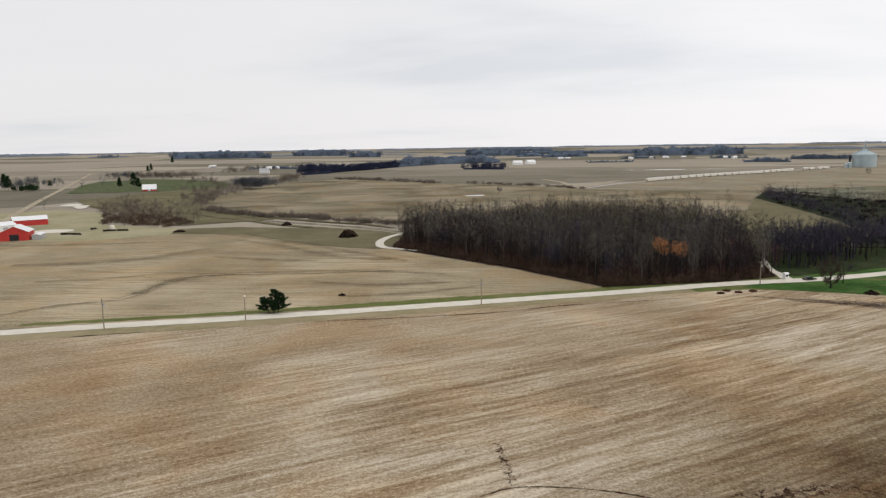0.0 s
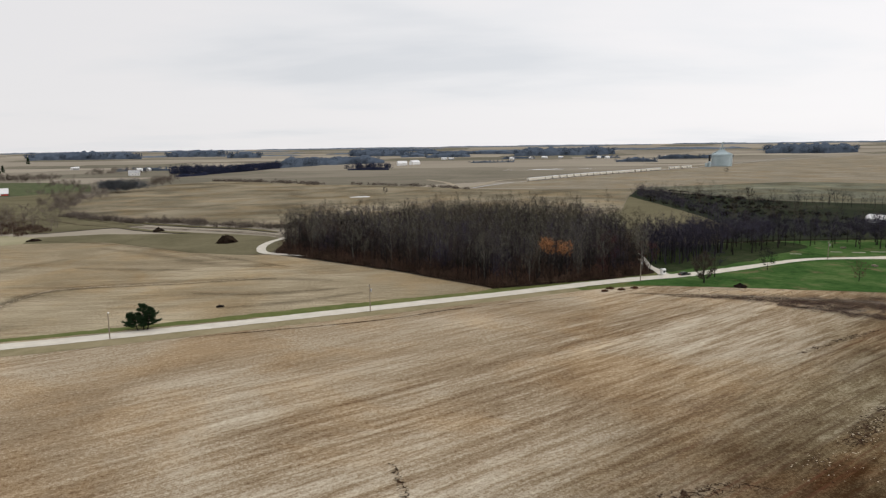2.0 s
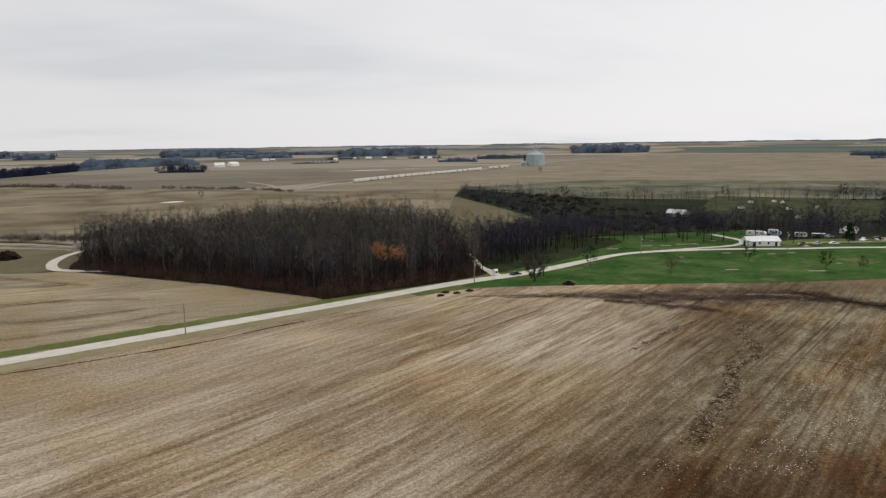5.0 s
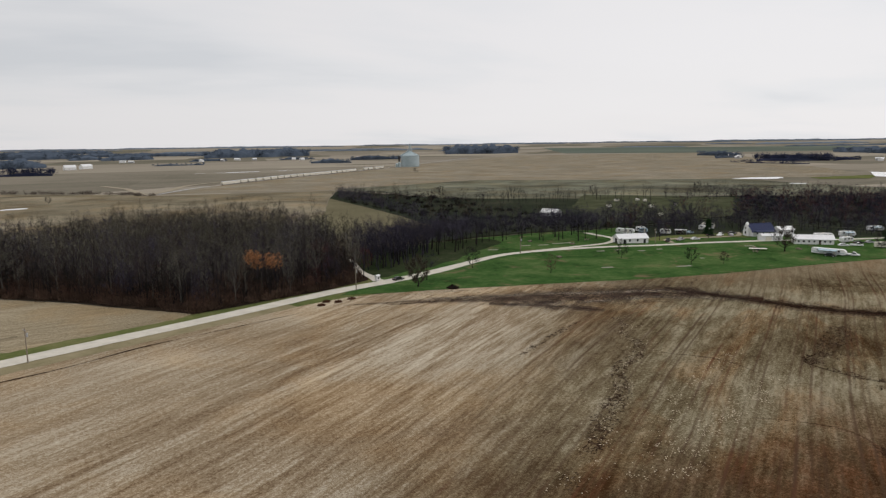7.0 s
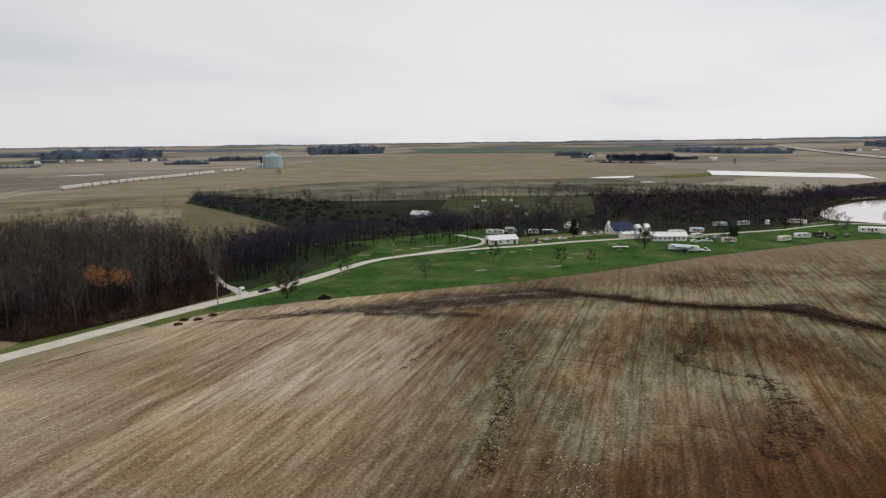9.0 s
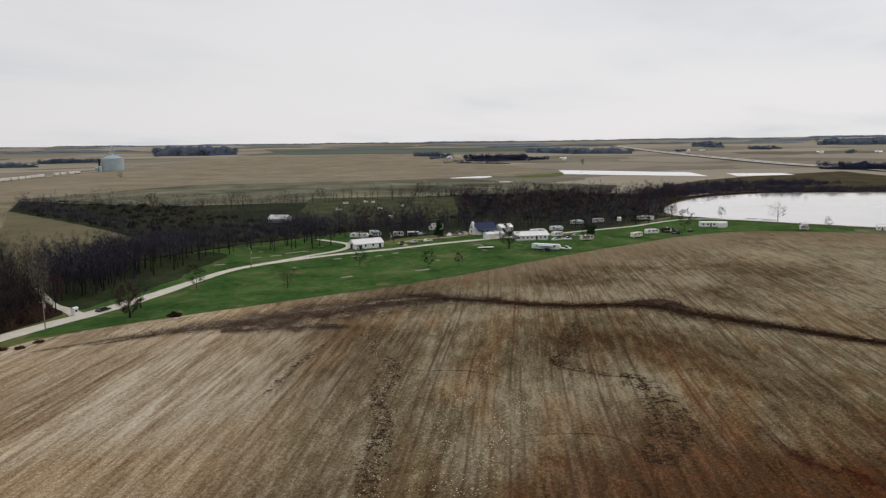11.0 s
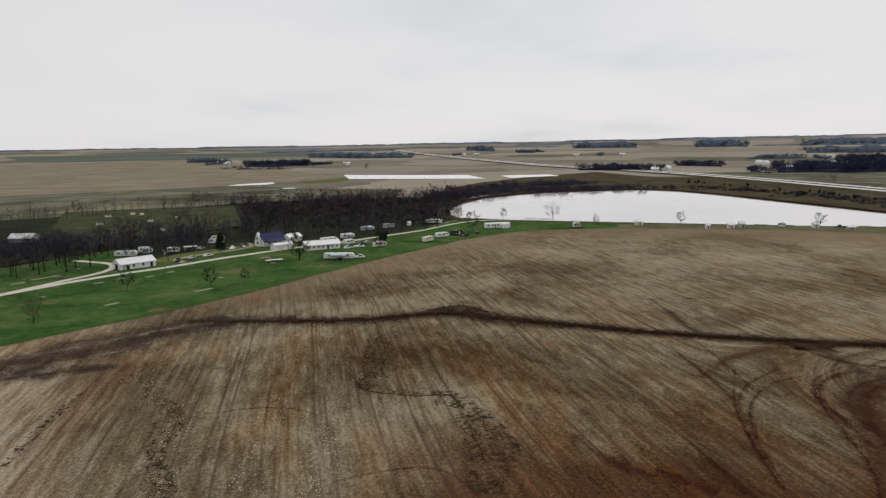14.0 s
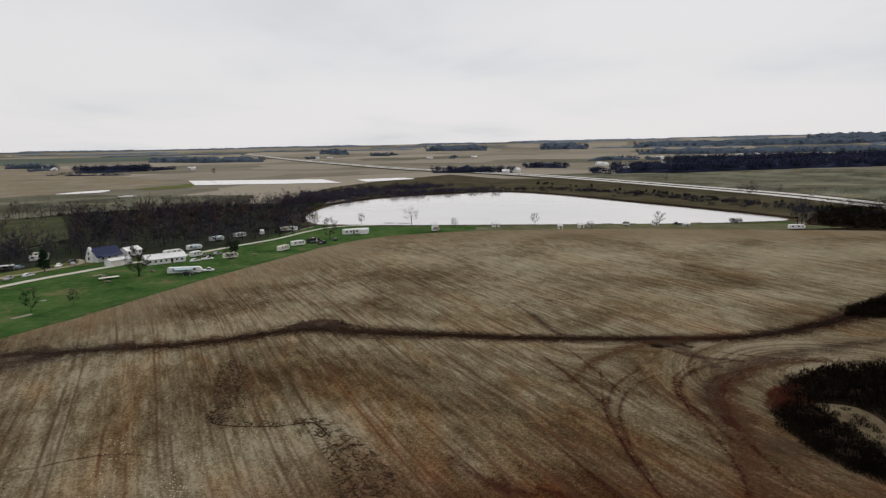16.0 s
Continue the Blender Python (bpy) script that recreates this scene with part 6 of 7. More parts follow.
lawn_tree(244.3, 200.9, 0.95, "small bare tree on the lawn", SMALL[0], 110)
lawn_tree(254.5, 193.0, 0.7, "thin bare sapling on the lawn", SMALL[1], 10)
lawn_tree(303.0, 195.0, 1.35, "dense brown bare tree before the long house", tree_model("tree", 302, 9.5, 3.3, 20, 6, 2200, low=0.12, thick=1.3, fat=1.3, twig=WARM_TWIG), 0)
lawn_tree(343.5, 172.5, 1.2, "bare tree beside a camper", SMALL[2], 30)
lawn_tree(409.4, 140.9, 1.55, "tall bare tree at the lake corner", SMALL[0], 15)
lawn_tree(476, 102.5, 1.35, "pale bare willow on the lake shore", tree_model("tree", 303, 9.0, 3.6, 14, 5, 700, low=0.25, twig=PALE_TWIG), 0)
lawn_tree(482, 136, 0.9, "thin pale tree on the lake shore", SMALL[1], 0)
lawn_tree(459, 74.5, 0.75, "dark bare shrub on the lake shore", SMALL[2], 0)
lawn_tree(470, 24.4, 0.95, "small bare tree on the lake shore", SMALL[0], 60)
lawn_tree(461, -50, 1.1, "pale bare tree on the lake shore", SMALL[1], 60)
lawn_tree(440, -127, 1.4, "dark bare tree at the lake's corner", PARK[0], 60).scale *= 0.6
for x, y, s, label in ((462.1, -132.1, 1.0, "tall dark bare tree at the lake's corner"), (456.0, -132.0, 1.1, "tall dark bare tree at the lake's corner"), (455.9, -136.2, 0.8, "tall dark bare tree at the lake's corner"), (694.3, -182.0, 0.7, "bare tree beyond the highway"), (686.1, -187.2, 0.85, "bare tree beyond the highway"), (685.4, -191.4, 0.7, "bare tree beyond the highway"), (702.5, -220.6, 0.6, "bare tree beyond the highway"), (904.0, -166.9, 0.7, "bare tree beyond the highway")):
    plant(DUSK[0], x, y, 50 * s, s, label)
for x, y, s in ((505, 176, 0.7), (515, 183, 0.8), (498, 172, 0.55)):
    lawn_tree(x, y, s, "bare tree standing by the lake inlet", PARK[2], 40 * s)
for x, y, s in ((620, 1010, 1.2), (61, 735, 1.0), (1310, 560, 1.6), (560, 425, 1.5), (470, 470, 1.4), (365, 560, 1.4)):
    lawn_tree(x, y, s, "lone bare tree in the fields", SMALL[0], 90 * s)


def evergreen(x, y, h, wide, seed, label, twin=False):
    """A conifer: trunk, limbs and drooping sprays of needles."""
    ob = thing("pine_tree" if twin else "evergreen_tree", x, y, 0, label, "tree")
    r = random.Random(seed)
    T = Build()
    stems = [(0, 0, 0.0, h), (-wide * 0.16, 0.1, -0.34, h * 0.66), (wide * 0.1, -0.2, 0.22, h * 0.85)] if twin else [(0, 0, 0.0, h)]
    V, F = [], []
    for bx, by, slant, hh in stems:
        top = Vector((bx + slant * hh, by, hh))
        T.tube([(bx, by, -0.2), (bx + slant * hh * 0.5, by, hh * 0.5), tuple(top)], [0.16, 0.11, 0.03], 6, False)
        n = 34 if twin else 46
        for k in range(n):
            f = (k + r.random()) / n
            f = 0.16 + 0.84 * f
            p = Vector((bx, by, 0)).lerp(top, f)
            a = k * 2.4 + r.uniform(-0.4, 0.4)
            ln = wide * (0.40 if twin else 0.5) * (1.08 - f) ** 0.8 * r.uniform(0.55, 1.15)
            e = p + Vector((math.cos(a) * ln, math.sin(a) * ln, ln * r.uniform(0.0, 0.45)))
            T.tube([tuple(p), tuple(e)], [0.045, 0.015], 3, False)
            big = 1.0 if h < 8 else h / 5.0
            for j in range(150 if twin else 60):
                b = p.lerp(e, r.uniform(0.30, 1.05)) + Vector((r.gauss(0, 0.16), r.gauss(0, 0.16), r.gauss(0, 0.13)))
                d = ((e - p).normalized() + Vector((r.gauss(0, 0.6), r.gauss(0, 0.6), r.gauss(0.1, 0.5)))).normalized() * r.uniform(0.25, 0.5) * big
                o = d.orthogonal().normalized() * 0.075 * big
                g = d.cross(o).normalized() * 0.075 * big
                i = len(V)
                V += [tuple(b + o), tuple(b - o + g), tuple(b - g), tuple(b + d)]
                F += [(i, i + 1, i + 3), (i + 1, i + 2, i + 3), (i + 2, i, i + 3)]
    part("trunk", T, BARK, ob)
    part("crown", triangles("crown", V, F, NEEDLE), None, ob, "dark green needles")
    return ob


evergreen(-52.0, 207.6, 7.4, 10.0, 3, "lopsided dark green pine beside the road", True)
shrub = thing("evergreen_bush", 364.8, 178.6, 0, "round dark evergreen bush beside a camper", "bush")
part("stem", Build().tube([(0, 0, -0.2), (0.1, 0, 1.4), (0, 0.1, 3.2)], [0.16, 0.12, 0.05], 6), BARK, shrub)
part("foliage", triangles("foliage", *clump_arrays(640, 6.4, 6.0, 2600, 0.22), NEEDLE), None, shrub, "dense dark green foliage")
evergreen(314.5, 242.0, 9.5, 6.0, 5, "tall dark evergreen by the campground lane")
evergreen(-441, 950, 14, 8, 6, "dark evergreen at a distant farm")
evergreen(-419, 945, 20, 16, 7, "dark evergreen at a distant farm")
evergreen(-406, 929, 14, 9, 8, "dark evergreen at a distant farm")
evergreen(-590, 936, 21, 15, 9, "dark evergreen at a distant farm")
evergreen(-576, 922, 19, 14, 10, "dark evergreen at a distant farm")
evergreen(-561, 994, 10, 8, 11, "dark evergreen at a distant farm")
evergreen(-718, 1722, 18, 8, 12, "dark evergreen at a distant farm")
evergreen(-691, 1638, 15, 9, 13, "dark evergreen at a distant farm")
evergreen(-961, 2490, 26, 12, 14, "dark evergreen at a distant farm")
joined("hedge", [clump_arrays(620 + s, 10.0, 9.0, 320, 0.6) for s in range(3)], along([(-561, 906), (-542, 902), (-522, 897)], 16, 2.0, 621), (0.7, 1.2), 622, NEEDLE, "dark evergreen hedge beside a farm road", "hedge")

# ---------------------------------------------------------------- poles
def utility_pole(x, y, turn, h, label, lamp=False):
    ob = thing("light_pole" if lamp else "utility_pole", x, y, turn, label, "pole", "" if lamp else "roadside poles")
    part("pole", Build().tube([(0, 0, -0.5), (0, 0, h * 0.5), (0, 0, h)], [0.17, 0.145, 0.11], 8), TIMBER, ob)
    if lamp:
        arm = part("arm", Build().tube([(0, 0, h - 0.3), (0.5, 0, h + 0.05), (0.9, 0, h + 0.05)], [0.04, 0.04, 0.04], 6), SILVER, ob)
        part("lamp_head", Build().box(1.1, 0, h - 0.12, 0.7, 0.34, 0.3, 0.08), LAMP, arm, "pale lamp housing")
    else:
        arm = part("crossarm", Build().box(0, 0.14, h - 0.75, 2.3, 0.11, 0.13, 0.02), TIMBER, ob)
        for dx in (-1.05, -0.4, 0.4, 1.05):
            part("insulator", Build().lathe([(0.0, h - 0.62), (0.05, h - 0.62), (0.06, h - 0.5), (0.03, h - 0.44), (0, h - 0.42)], 8, dx, 0.14), GREY, arm)
        part("transformer", Build().lathe([(0.0, h - 2.3), (0.24, h - 2.3), (0.25, h - 1.4), (0.1, h - 1.32), (0, h - 1.3)], 10, 0.0, -0.40), GREY, ob, "grey transformer can")
    return ob


for x, y, a, h in ((-96.5, 191.2, 105, 8.9), (11.9, 214.7, 104, 8.6), (111.7, 239.6, 104, 8.6), (208.4, 265.3, 60, 8.0), (269, 238.9, 60, 9.0)):
    utility_pole(x, y, a, h, "weathered wooden utility pole beside the road")
utility_pole(-58.7, 199.6, 100, 7.0, "wooden pole with a pale yard lamp", True)

# ---------------------------------------------------------------- buildings
def building(name, label, category, x, y, turn, L, W, H, R, wall, roof, doors=(), windows=(), eave=0.4, group="", chimney=None):
    """A gabled building, ridge along its own x. doors and windows: (side, at, width, height, sill)."""
    ob = thing(name, x, y, turn, label, category, group)
    body = Build()
    body.extrude([(-W / 2, -0.2), (W / 2, -0.2), (W / 2, H), (0, H + R), (-W / 2, H)], L, axis="x")
    part("wall", body, wall, ob)
    slope = math.hypot(W / 2, R)
    ex, k = eave, eave * R / (W / 2)
    rb = Build()
    for s in (-1, 1):
        prof = [(0, H + R + 0.03), (s * (W / 2 + ex), H - k + 0.03), (s * (W / 2 + ex), H - k + 0.21), (0, H + R + 0.23)]
        rb.extrude(prof if s < 0 else prof[::-1], L + 2 * eave, axis="x")
    part("roof", rb, roof, ob)
    part("ridge_cap", Build().box(0, 0, H + R + 0.18, L + 2 * eave, 0.36, 0.10, 0.03), roof, ob)
    for side, at, wd, ht, kind in doors:
        b = Build()
        if side in "ns":
            s = 1 if side == "n" else -1
            b.box(at, s * (W / 2 + 0.03), 0.0, wd, 0.08, ht, 0.01)
        else:
            s = 1 if side == "e" else -1
            b.box(s * (L / 2 + 0.03), at, 0.0, 0.08, wd, ht, 0.01)
        part("door", b, kind, ob)
    for side, at, wd, ht, sill in windows:
        if side in "ns":
            s = 1 if side == "n" else -1
            fr = part("window", Build().box(at, s * (W / 2 + 0.02), sill - 0.1, wd + 0.24, 0.08, ht + 0.2, 0.02), WHITE, ob)
            part("pane", Build().box(at, s * (W / 2 + 0.05), sill, wd, 0.05, ht), GLASS, fr, "dark window glass")
        else:
            s = 1 if side == "e" else -1
            fr = part("window", Build().box(s * (L / 2 + 0.02), at, sill - 0.1, 0.08, wd + 0.24, ht + 0.2, 0.02), WHITE, ob)
            part("pane", Build().box(s * (L / 2 + 0.05), at, sill, 0.05, wd, ht), GLASS, fr, "dark window glass")
    if chimney:
        part("chimney", Build().box(chimney, 0.4, H + R * 0.6, 0.7, 0.7, R * 0.4 + 1.1, 0.03), BROWN, ob)
    return ob


def row_windows(side, L, count, wd=0.9, ht=1.1, sill=1.0):
    return [(side, -L / 2 + L * (i + 0.5) / count, wd, ht, sill) for i in range(count)]


# red barns of the farm
# the black door panel paints the dark inside of an open doorway
building("barn", "red steel barn with pale metal roof, black panel for open door", "barn", -247.0, 399.2, 108, 14, 14.6, 4.9, 3.3, RED, SILVER,
         [("w", 0.0, 4.8, 3.6, BLACK)], [], 0.3)
building("barn", "long red steel barn with pale metal roof", "barn", -288, 481, 36, 21, 12, 3.8, 2.2, RED, SILVER, [("e", 0, 7.0, 3.4, WHITE)], [], 0.3)
building("shed", "white steel shed with pale roof beside red barns", "shed", -282, 440, 60, 14, 10, 4.0, 2.0, WHITE, SILVER, [("s", 0, 3, 3, GREY)], [], 0.3)
building("lean_to", "open-sided pale-roofed shed against a red barn", "shed", -236.6, 402.6, 108, 12, 4.6, 2.6, 0.5, GREY, SILVER, [], [], 0.2)
building("farmhouse", "distant red farmhouse with pale roof", "house", -368, 873, 20, 16, 12, 2.4, 5.6, RED, SILVER, [("s", 0, 2, 2.4, WHITE)], row_windows("s", 22, 4), 0.5)
building("house", "white distant farmhouse among bare trees", "house", -368, 1445, 10, 20, 11, 5.5, 4.5, WHITE, GREY, [], row_windows("s", 20, 4))
building("house", "white distant farmhouse among bare trees", "house", 195, 1795, 10, 24, 14, 6, 5, WHITE, SILVER, [], row_windows("s", 24, 4))
building("barn", "white distant barn beside a farmhouse", "barn", 235, 1850, 30, 26, 14, 6, 5, WHITE, SILVER, [], [])

# campground buildings
building("shed", "long white metal shed beside the gravel lane", "shed", 273.5, 257.5, -27, 15.0, 8.0, 2.4, 1.8, WHITE, SILVER,
         [("s", -4.5, 1.4, 2.0, GLASS), ("w", 0, 2.6, 2.3, BLACK), ("s", 5.6, 1.1, 2.0, BLACK)], row_windows("s", 8, 2), 0.35)
ob = building("house", "white house with steep dark blue roof and pointed gable", "house", 344.0, 232.5, -22, 13, 8.0, 2.6, 3.6, WHITE, BLUE,
              [("w", 2.6, 1.0, 2.1, BLACK)], row_windows("s", 11, 3), 0.5, chimney=3.0)
spire = Build().extrude([(-1.9, 0.0), (1.9, 0.0), (1.7, 3.9), (0.0, 7.2), (-1.7, 3.9)], 1.4, at=-7.1, axis="x")
part("gable_front", spire, WHITE, ob, "white pointed gable front")
part("pane", Build().box(-7.84, 0, 3.6, 0.08, 0.8, 1.1), GLASS, ob)
part("pane", Build().box(-7.84, 0, 1.2, 0.08, 1.0, 1.3), GLASS, ob)
part("porch_roof", Build().extrude([(-6.9, 2.4), (-4.0, 2.95), (-4.0, 3.12), (-6.9, 2.57)], 11, axis="x"), BLUE, ob)
for px in (-6, -2, 2, 6):
    part("porch_post", Build().box(px * 0.85, -6.7, 0, 0.18, 0.18, 2.42), WHITE, ob)
building("garage", "low white garage beside the gravel lane", "garage", 331.0, 218.5, -34, 10.0, 5.5, 2.5, 0.7, WHITE, SILVER, [("s", -2, 3.0, 2.2, CREAM)], [], 0.3)
building("garage", "pale-roofed addition behind a white house", "garage", 358.0, 227.0, -25, 8, 6, 2.6, 1.4, WHITE, SILVER, [], row_windows("s", 12, 2), 0.4)
building("house", "long low white house with many windows", "house", 336.0, 200.0, -49, 17, 7.0, 2.5, 1.6, WHITE, SILVER, [("s", 2.5, 1.0, 2.1, BROWN)], row_windows("s", 16, 7, 0.8, 0.9, 1.0), 0.5)
building("house", "pale-roofed house among bare river trees", "house", 329, 374, -70, 12, 8, 2.6, 2.0, GREY, SILVER, [], row_windows("s", 14, 3))
carport = thing("carport", 317, 260.6, -50, "flat pale carport roof beside campers", "carport")
part("roof", Build().box(0, 0, 2.25, 6.2, 3.6, 0.16, 0.03), SILVER, carport)
for cx in (-2.8, 2.8):
    for cy in (-1.6, 1.6):
        part("post", Build().tube([(cx, cy, -0.1), (cx, cy, 2.27)], [0.06, 0.06], 6), GREY, carport)

# ---------------------------------------------------------------- campers and vehicles
def camper(x, y, turn, L=8.5, W=2.5, H=3.0, skin=None, awning=False, label="white travel trailer parked on grass", group="campers", trim=None):
    ob = thing("camper", x, y, turn, label, "camper", group)
    z0, h = 0.55, H
    prof = [(-L / 2, z0), (L / 2 - 0.5, z0), (L / 2, z0 + 0.7), (L / 2 - 0.1, h * 0.72), (L / 2 - 0.7, h - 0.1), (L / 2 - 1.1, h), (-L / 2 + 0.45, h), (-L / 2 + 0.1, h - 0.2), (-L / 2, h - 0.6)]
    part("body", Build().extrude(prof, W), skin or WHITE, ob)
    part("stripe", Build().box(0, 0, z0 + 0.55, L - 0.6, W + 0.03, 0.22), trim or TEAL, ob, "coloured side stripe")
    for s in (-1, 1):
        for at, wd in ((-L * 0.30, 1.1), (L * 0.05, 1.3), (L * 0.30, 0.9)):
            part("window", Build().box(at, s * (W / 2 + 0.005), z0 + 1.05, wd, 0.05, 0.65, 0.01), GLASS, ob)
        for at in (-0.75, 0.25):
            wheel = Build().tube([(at, s * (W / 2 - 0.28), 0.36), (at, s * (W / 2 - 0.02), 0.36)], [0.36, 0.36], 14)
            part("wheel", wheel, BLACK, ob)
    part("door", Build().box(L * 0.18, -W / 2 - 0.01, z0 + 0.05, 0.7, 0.05, 1.85, 0.01), CREAM, ob)
    part("roof_unit", Build().box(-0.4, 0, h, 0.9, 0.8, 0.28, 0.06), CREAM, ob)
    part("hitch", Build().tube([(L / 2 - 0.5, 0.6, 0.5), (L / 2 + 0.9, 0, 0.48), (L / 2 - 0.5, -0.6, 0.5)], [0.06, 0.06, 0.06], 5), BLACK, ob)
    if awning:
        aw = part("awning", Build().extrude([(-W / 2 - 2.4, 2.15), (-W / 2, 2.7), (-W / 2, 2.76), (-W / 2 - 2.4, 2.21)], L * 0.55, axis="x"), trim or CREAM, ob)
        for at in (-L * 0.25, L * 0.25):
            part("awning_pole", Build().tube([(at, -W / 2 - 2.35, 0), (at, -W / 2 - 2.35, 2.17)], [0.03, 0.03], 5), SILVER, aw)
    return ob


CAMPERS = [(309.0, 178.6, -78, 15.0, WHITE, True, "long white trailer with an awning at the lawn's edge"), (373.5, 202, -38, 8.5, WHITE, True, "white travel trailer parked on grass"),
           (346.5, 173.3, -42, 7.5, CREAM, False, "cream travel trailer on grass beside an evergreen"), (368.8, 155.0, -15, 9.0, CREAM, False, "cream travel trailer at the field's edge"),
           (385.4, 152, -42, 8.5, WHITE, False, "white travel trailer with dark windows"), (395.0, 146.3, -38, 7.5, BLACK, False, "dark trailer beside white campers"), (405.8, 203, -40, 9.0, WHITE, True, "white travel trailer under bare trees"),
           (297.0, 281.2, -67, 11.0, WHITE, False, "white travel trailer beside a metal shed"), (305.5, 276.0, -60, 5.0, TEAL, False, "pale blue travel trailer by the lane"),
           (309.5, 281, -40, 6.0, WHITE, False, "white travel trailer under bare trees"), (311.0, 265.8, -50, 6.5, WHITE, False, "white travel trailer beside a carport"),
           (342, 262.5, -55, 9.0, WHITE, False, "white travel trailer under bare trees"), (352, 268, -50, 8.0, CREAM, False, "cream travel trailer under bare trees"),
           (357, 205.5, -40, 10.0, WHITE, False, "long white travel trailer behind a house"), (352.0, 192.0, -20, 7.0, WHITE, False, "white travel trailer beside a long house"),
           (420, 195, -35, 8.0, WHITE, False, "white travel trailer among trees"), (432, 186, 20, 7.0, WHITE, False, "white travel trailer among trees"), (446, 176, -40, 7.0, CREAM, False, "cream travel trailer near the lake"),
           (448, 172, 60, 6.0, WHITE, False, "small white trailer near the lake"), (435.1, -120, -88, 10.0, WHITE, False, "long white trailer at the lake's far corner"),
           (440, 84.5, -70, 5.0, WHITE, True, "small white trailer by the lake"), (458.5, -29.6, 80, 4.5, WHITE, False, "small white trailer on the lake shore"), (471, -99, -80, 8.5, GREY, True, "grey trailer on the lake shore")]
for x, y, a, L, skin, aw, label in CAMPERS:
    camper(x, y, a, L * 0.9, 2.4, 2.75, skin, aw, label, trim=rng.choice([TEAL, CREAM, GREY, BROWN]))
for x, y, a in ((445.6, 419.5, -20), (463.1, 412.8, 17), (460.9, 403.4, 54), (423.3, 366.2, 1), (446.6, 362.9, 38), (402.5, 389.0, -15), (381.5, 324.8, 22)):
    camper(x, y, a, 4.2, 2.0, 2.0, CREAM, False, "pale trailer in a distant clearing", "campers in the clearing")


def mobile_home(x, y, turn, label):
    ob = thing("mobile_home", x, y, turn, label, "mobile home")
    L, W, H = 15.0, 3.9, 3.1
    part("body", Build().extrude([(-W / 2, 0.35), (W / 2, 0.35), (W / 2, H - 0.25), (W / 4, H), (-W / 4, H), (-W / 2, H - 0.25)], L, axis="x"), WHITE, ob)
    part("skirting", Build().box(0, 0, -0.1, L - 0.2, W - 0.15, 0.5), GREY, ob)
    for at in (-5.8, -3.2, 0.2, 3.0, 5.6):
        w_ = part("window", Build().box(at, -W / 2 - 0.01, 1.25, 1.2, 0.06, 1.0, 0.01), SILVER, ob)
        part("pane", Build().box(at, -W / 2 - 0.04, 1.32, 1.05, 0.04, 0.86), GLASS, w_)
    part("door", Build().box(-1.6, -W / 2 - 0.01, 0.4, 0.9, 0.06, 2.0, 0.01), BROWN, ob)
    part("addition", Build().box(4.0, -W / 2 - 1.0, 0.0, 4.4, 1.9, 2.6, 0.05), WHITE, ob)
    part("step", Build().box(-1.6, -W / 2 - 0.6, 0.0, 1.3, 1.0, 0.3, 0.03), TIMBER, ob)
    return ob


mobile_home(431.5, 130.5, -64, "long white mobile home near the lake shore")


def car(x, y, turn, paint, label, truck=False, group="", z=0.0):
    ob = thing("pickup_truck" if truck else "car", x, y, turn, label, "truck" if truck else "car", group, z)
    L, W = (5.4, 1.9) if truck else (4.6, 1.8)
    low = [(-L / 2, 0.38), (-L / 2, 0.85), (-L / 2 + 0.15, 0.95), (L / 2 - 0.9, 0.92), (L / 2 - 0.1, 0.78), (L / 2, 0.6), (L / 2, 0.38)]
    part("body", Build().extrude(low[::-1], W), paint, ob)
    cab = [(-0.3, 0.93), (0.0, 1.72), (1.0, 1.72), (1.6, 0.93)] if truck else [(-1.9, 0.93), (-1.3, 1.42), (0.3, 1.45), (1.15, 0.93)]
    part("cabin", Build().extrude(cab[::-1], W - 0.22), paint, ob)
    inner = [(a * 0.94 + 0.03, 0.97 + (z - 0.93) * 0.84) for a, z in cab]
    part("side_glass", Build().extrude(inner[::-1], W - 0.19), GLASS, ob)
    for a in (-L / 2 + 0.85, L / 2 - 0.9):
        for s in (-1, 1):
            wh = part("wheel", Build().tube([(a, s * (W / 2 - 0.2), 0.33), (a, s * (W / 2 + 0.02), 0.33)], [0.33, 0.33], 14), BLACK, ob)
            part("rim", Build().tube([(a, s * (W / 2 + 0.02), 0.33), (a, s * (W / 2 + 0.035), 0.33)], [0.2, 0.18], 10), SILVER, wh)
    for s in (-0.6, 0.6):
        part("headlight", Build().box(L / 2 - 0.02, s, 0.62, 0.08, 0.35, 0.14, 0.02), LAMP, ob)
        part("tail_light", Build().box(-L / 2 + 0.02, s, 0.68, 0.08, 0.3, 0.15, 0.02), RED, ob)
    return ob


car(132.6, 246.2, 12, DARKCAR, "black car on the gravel road")
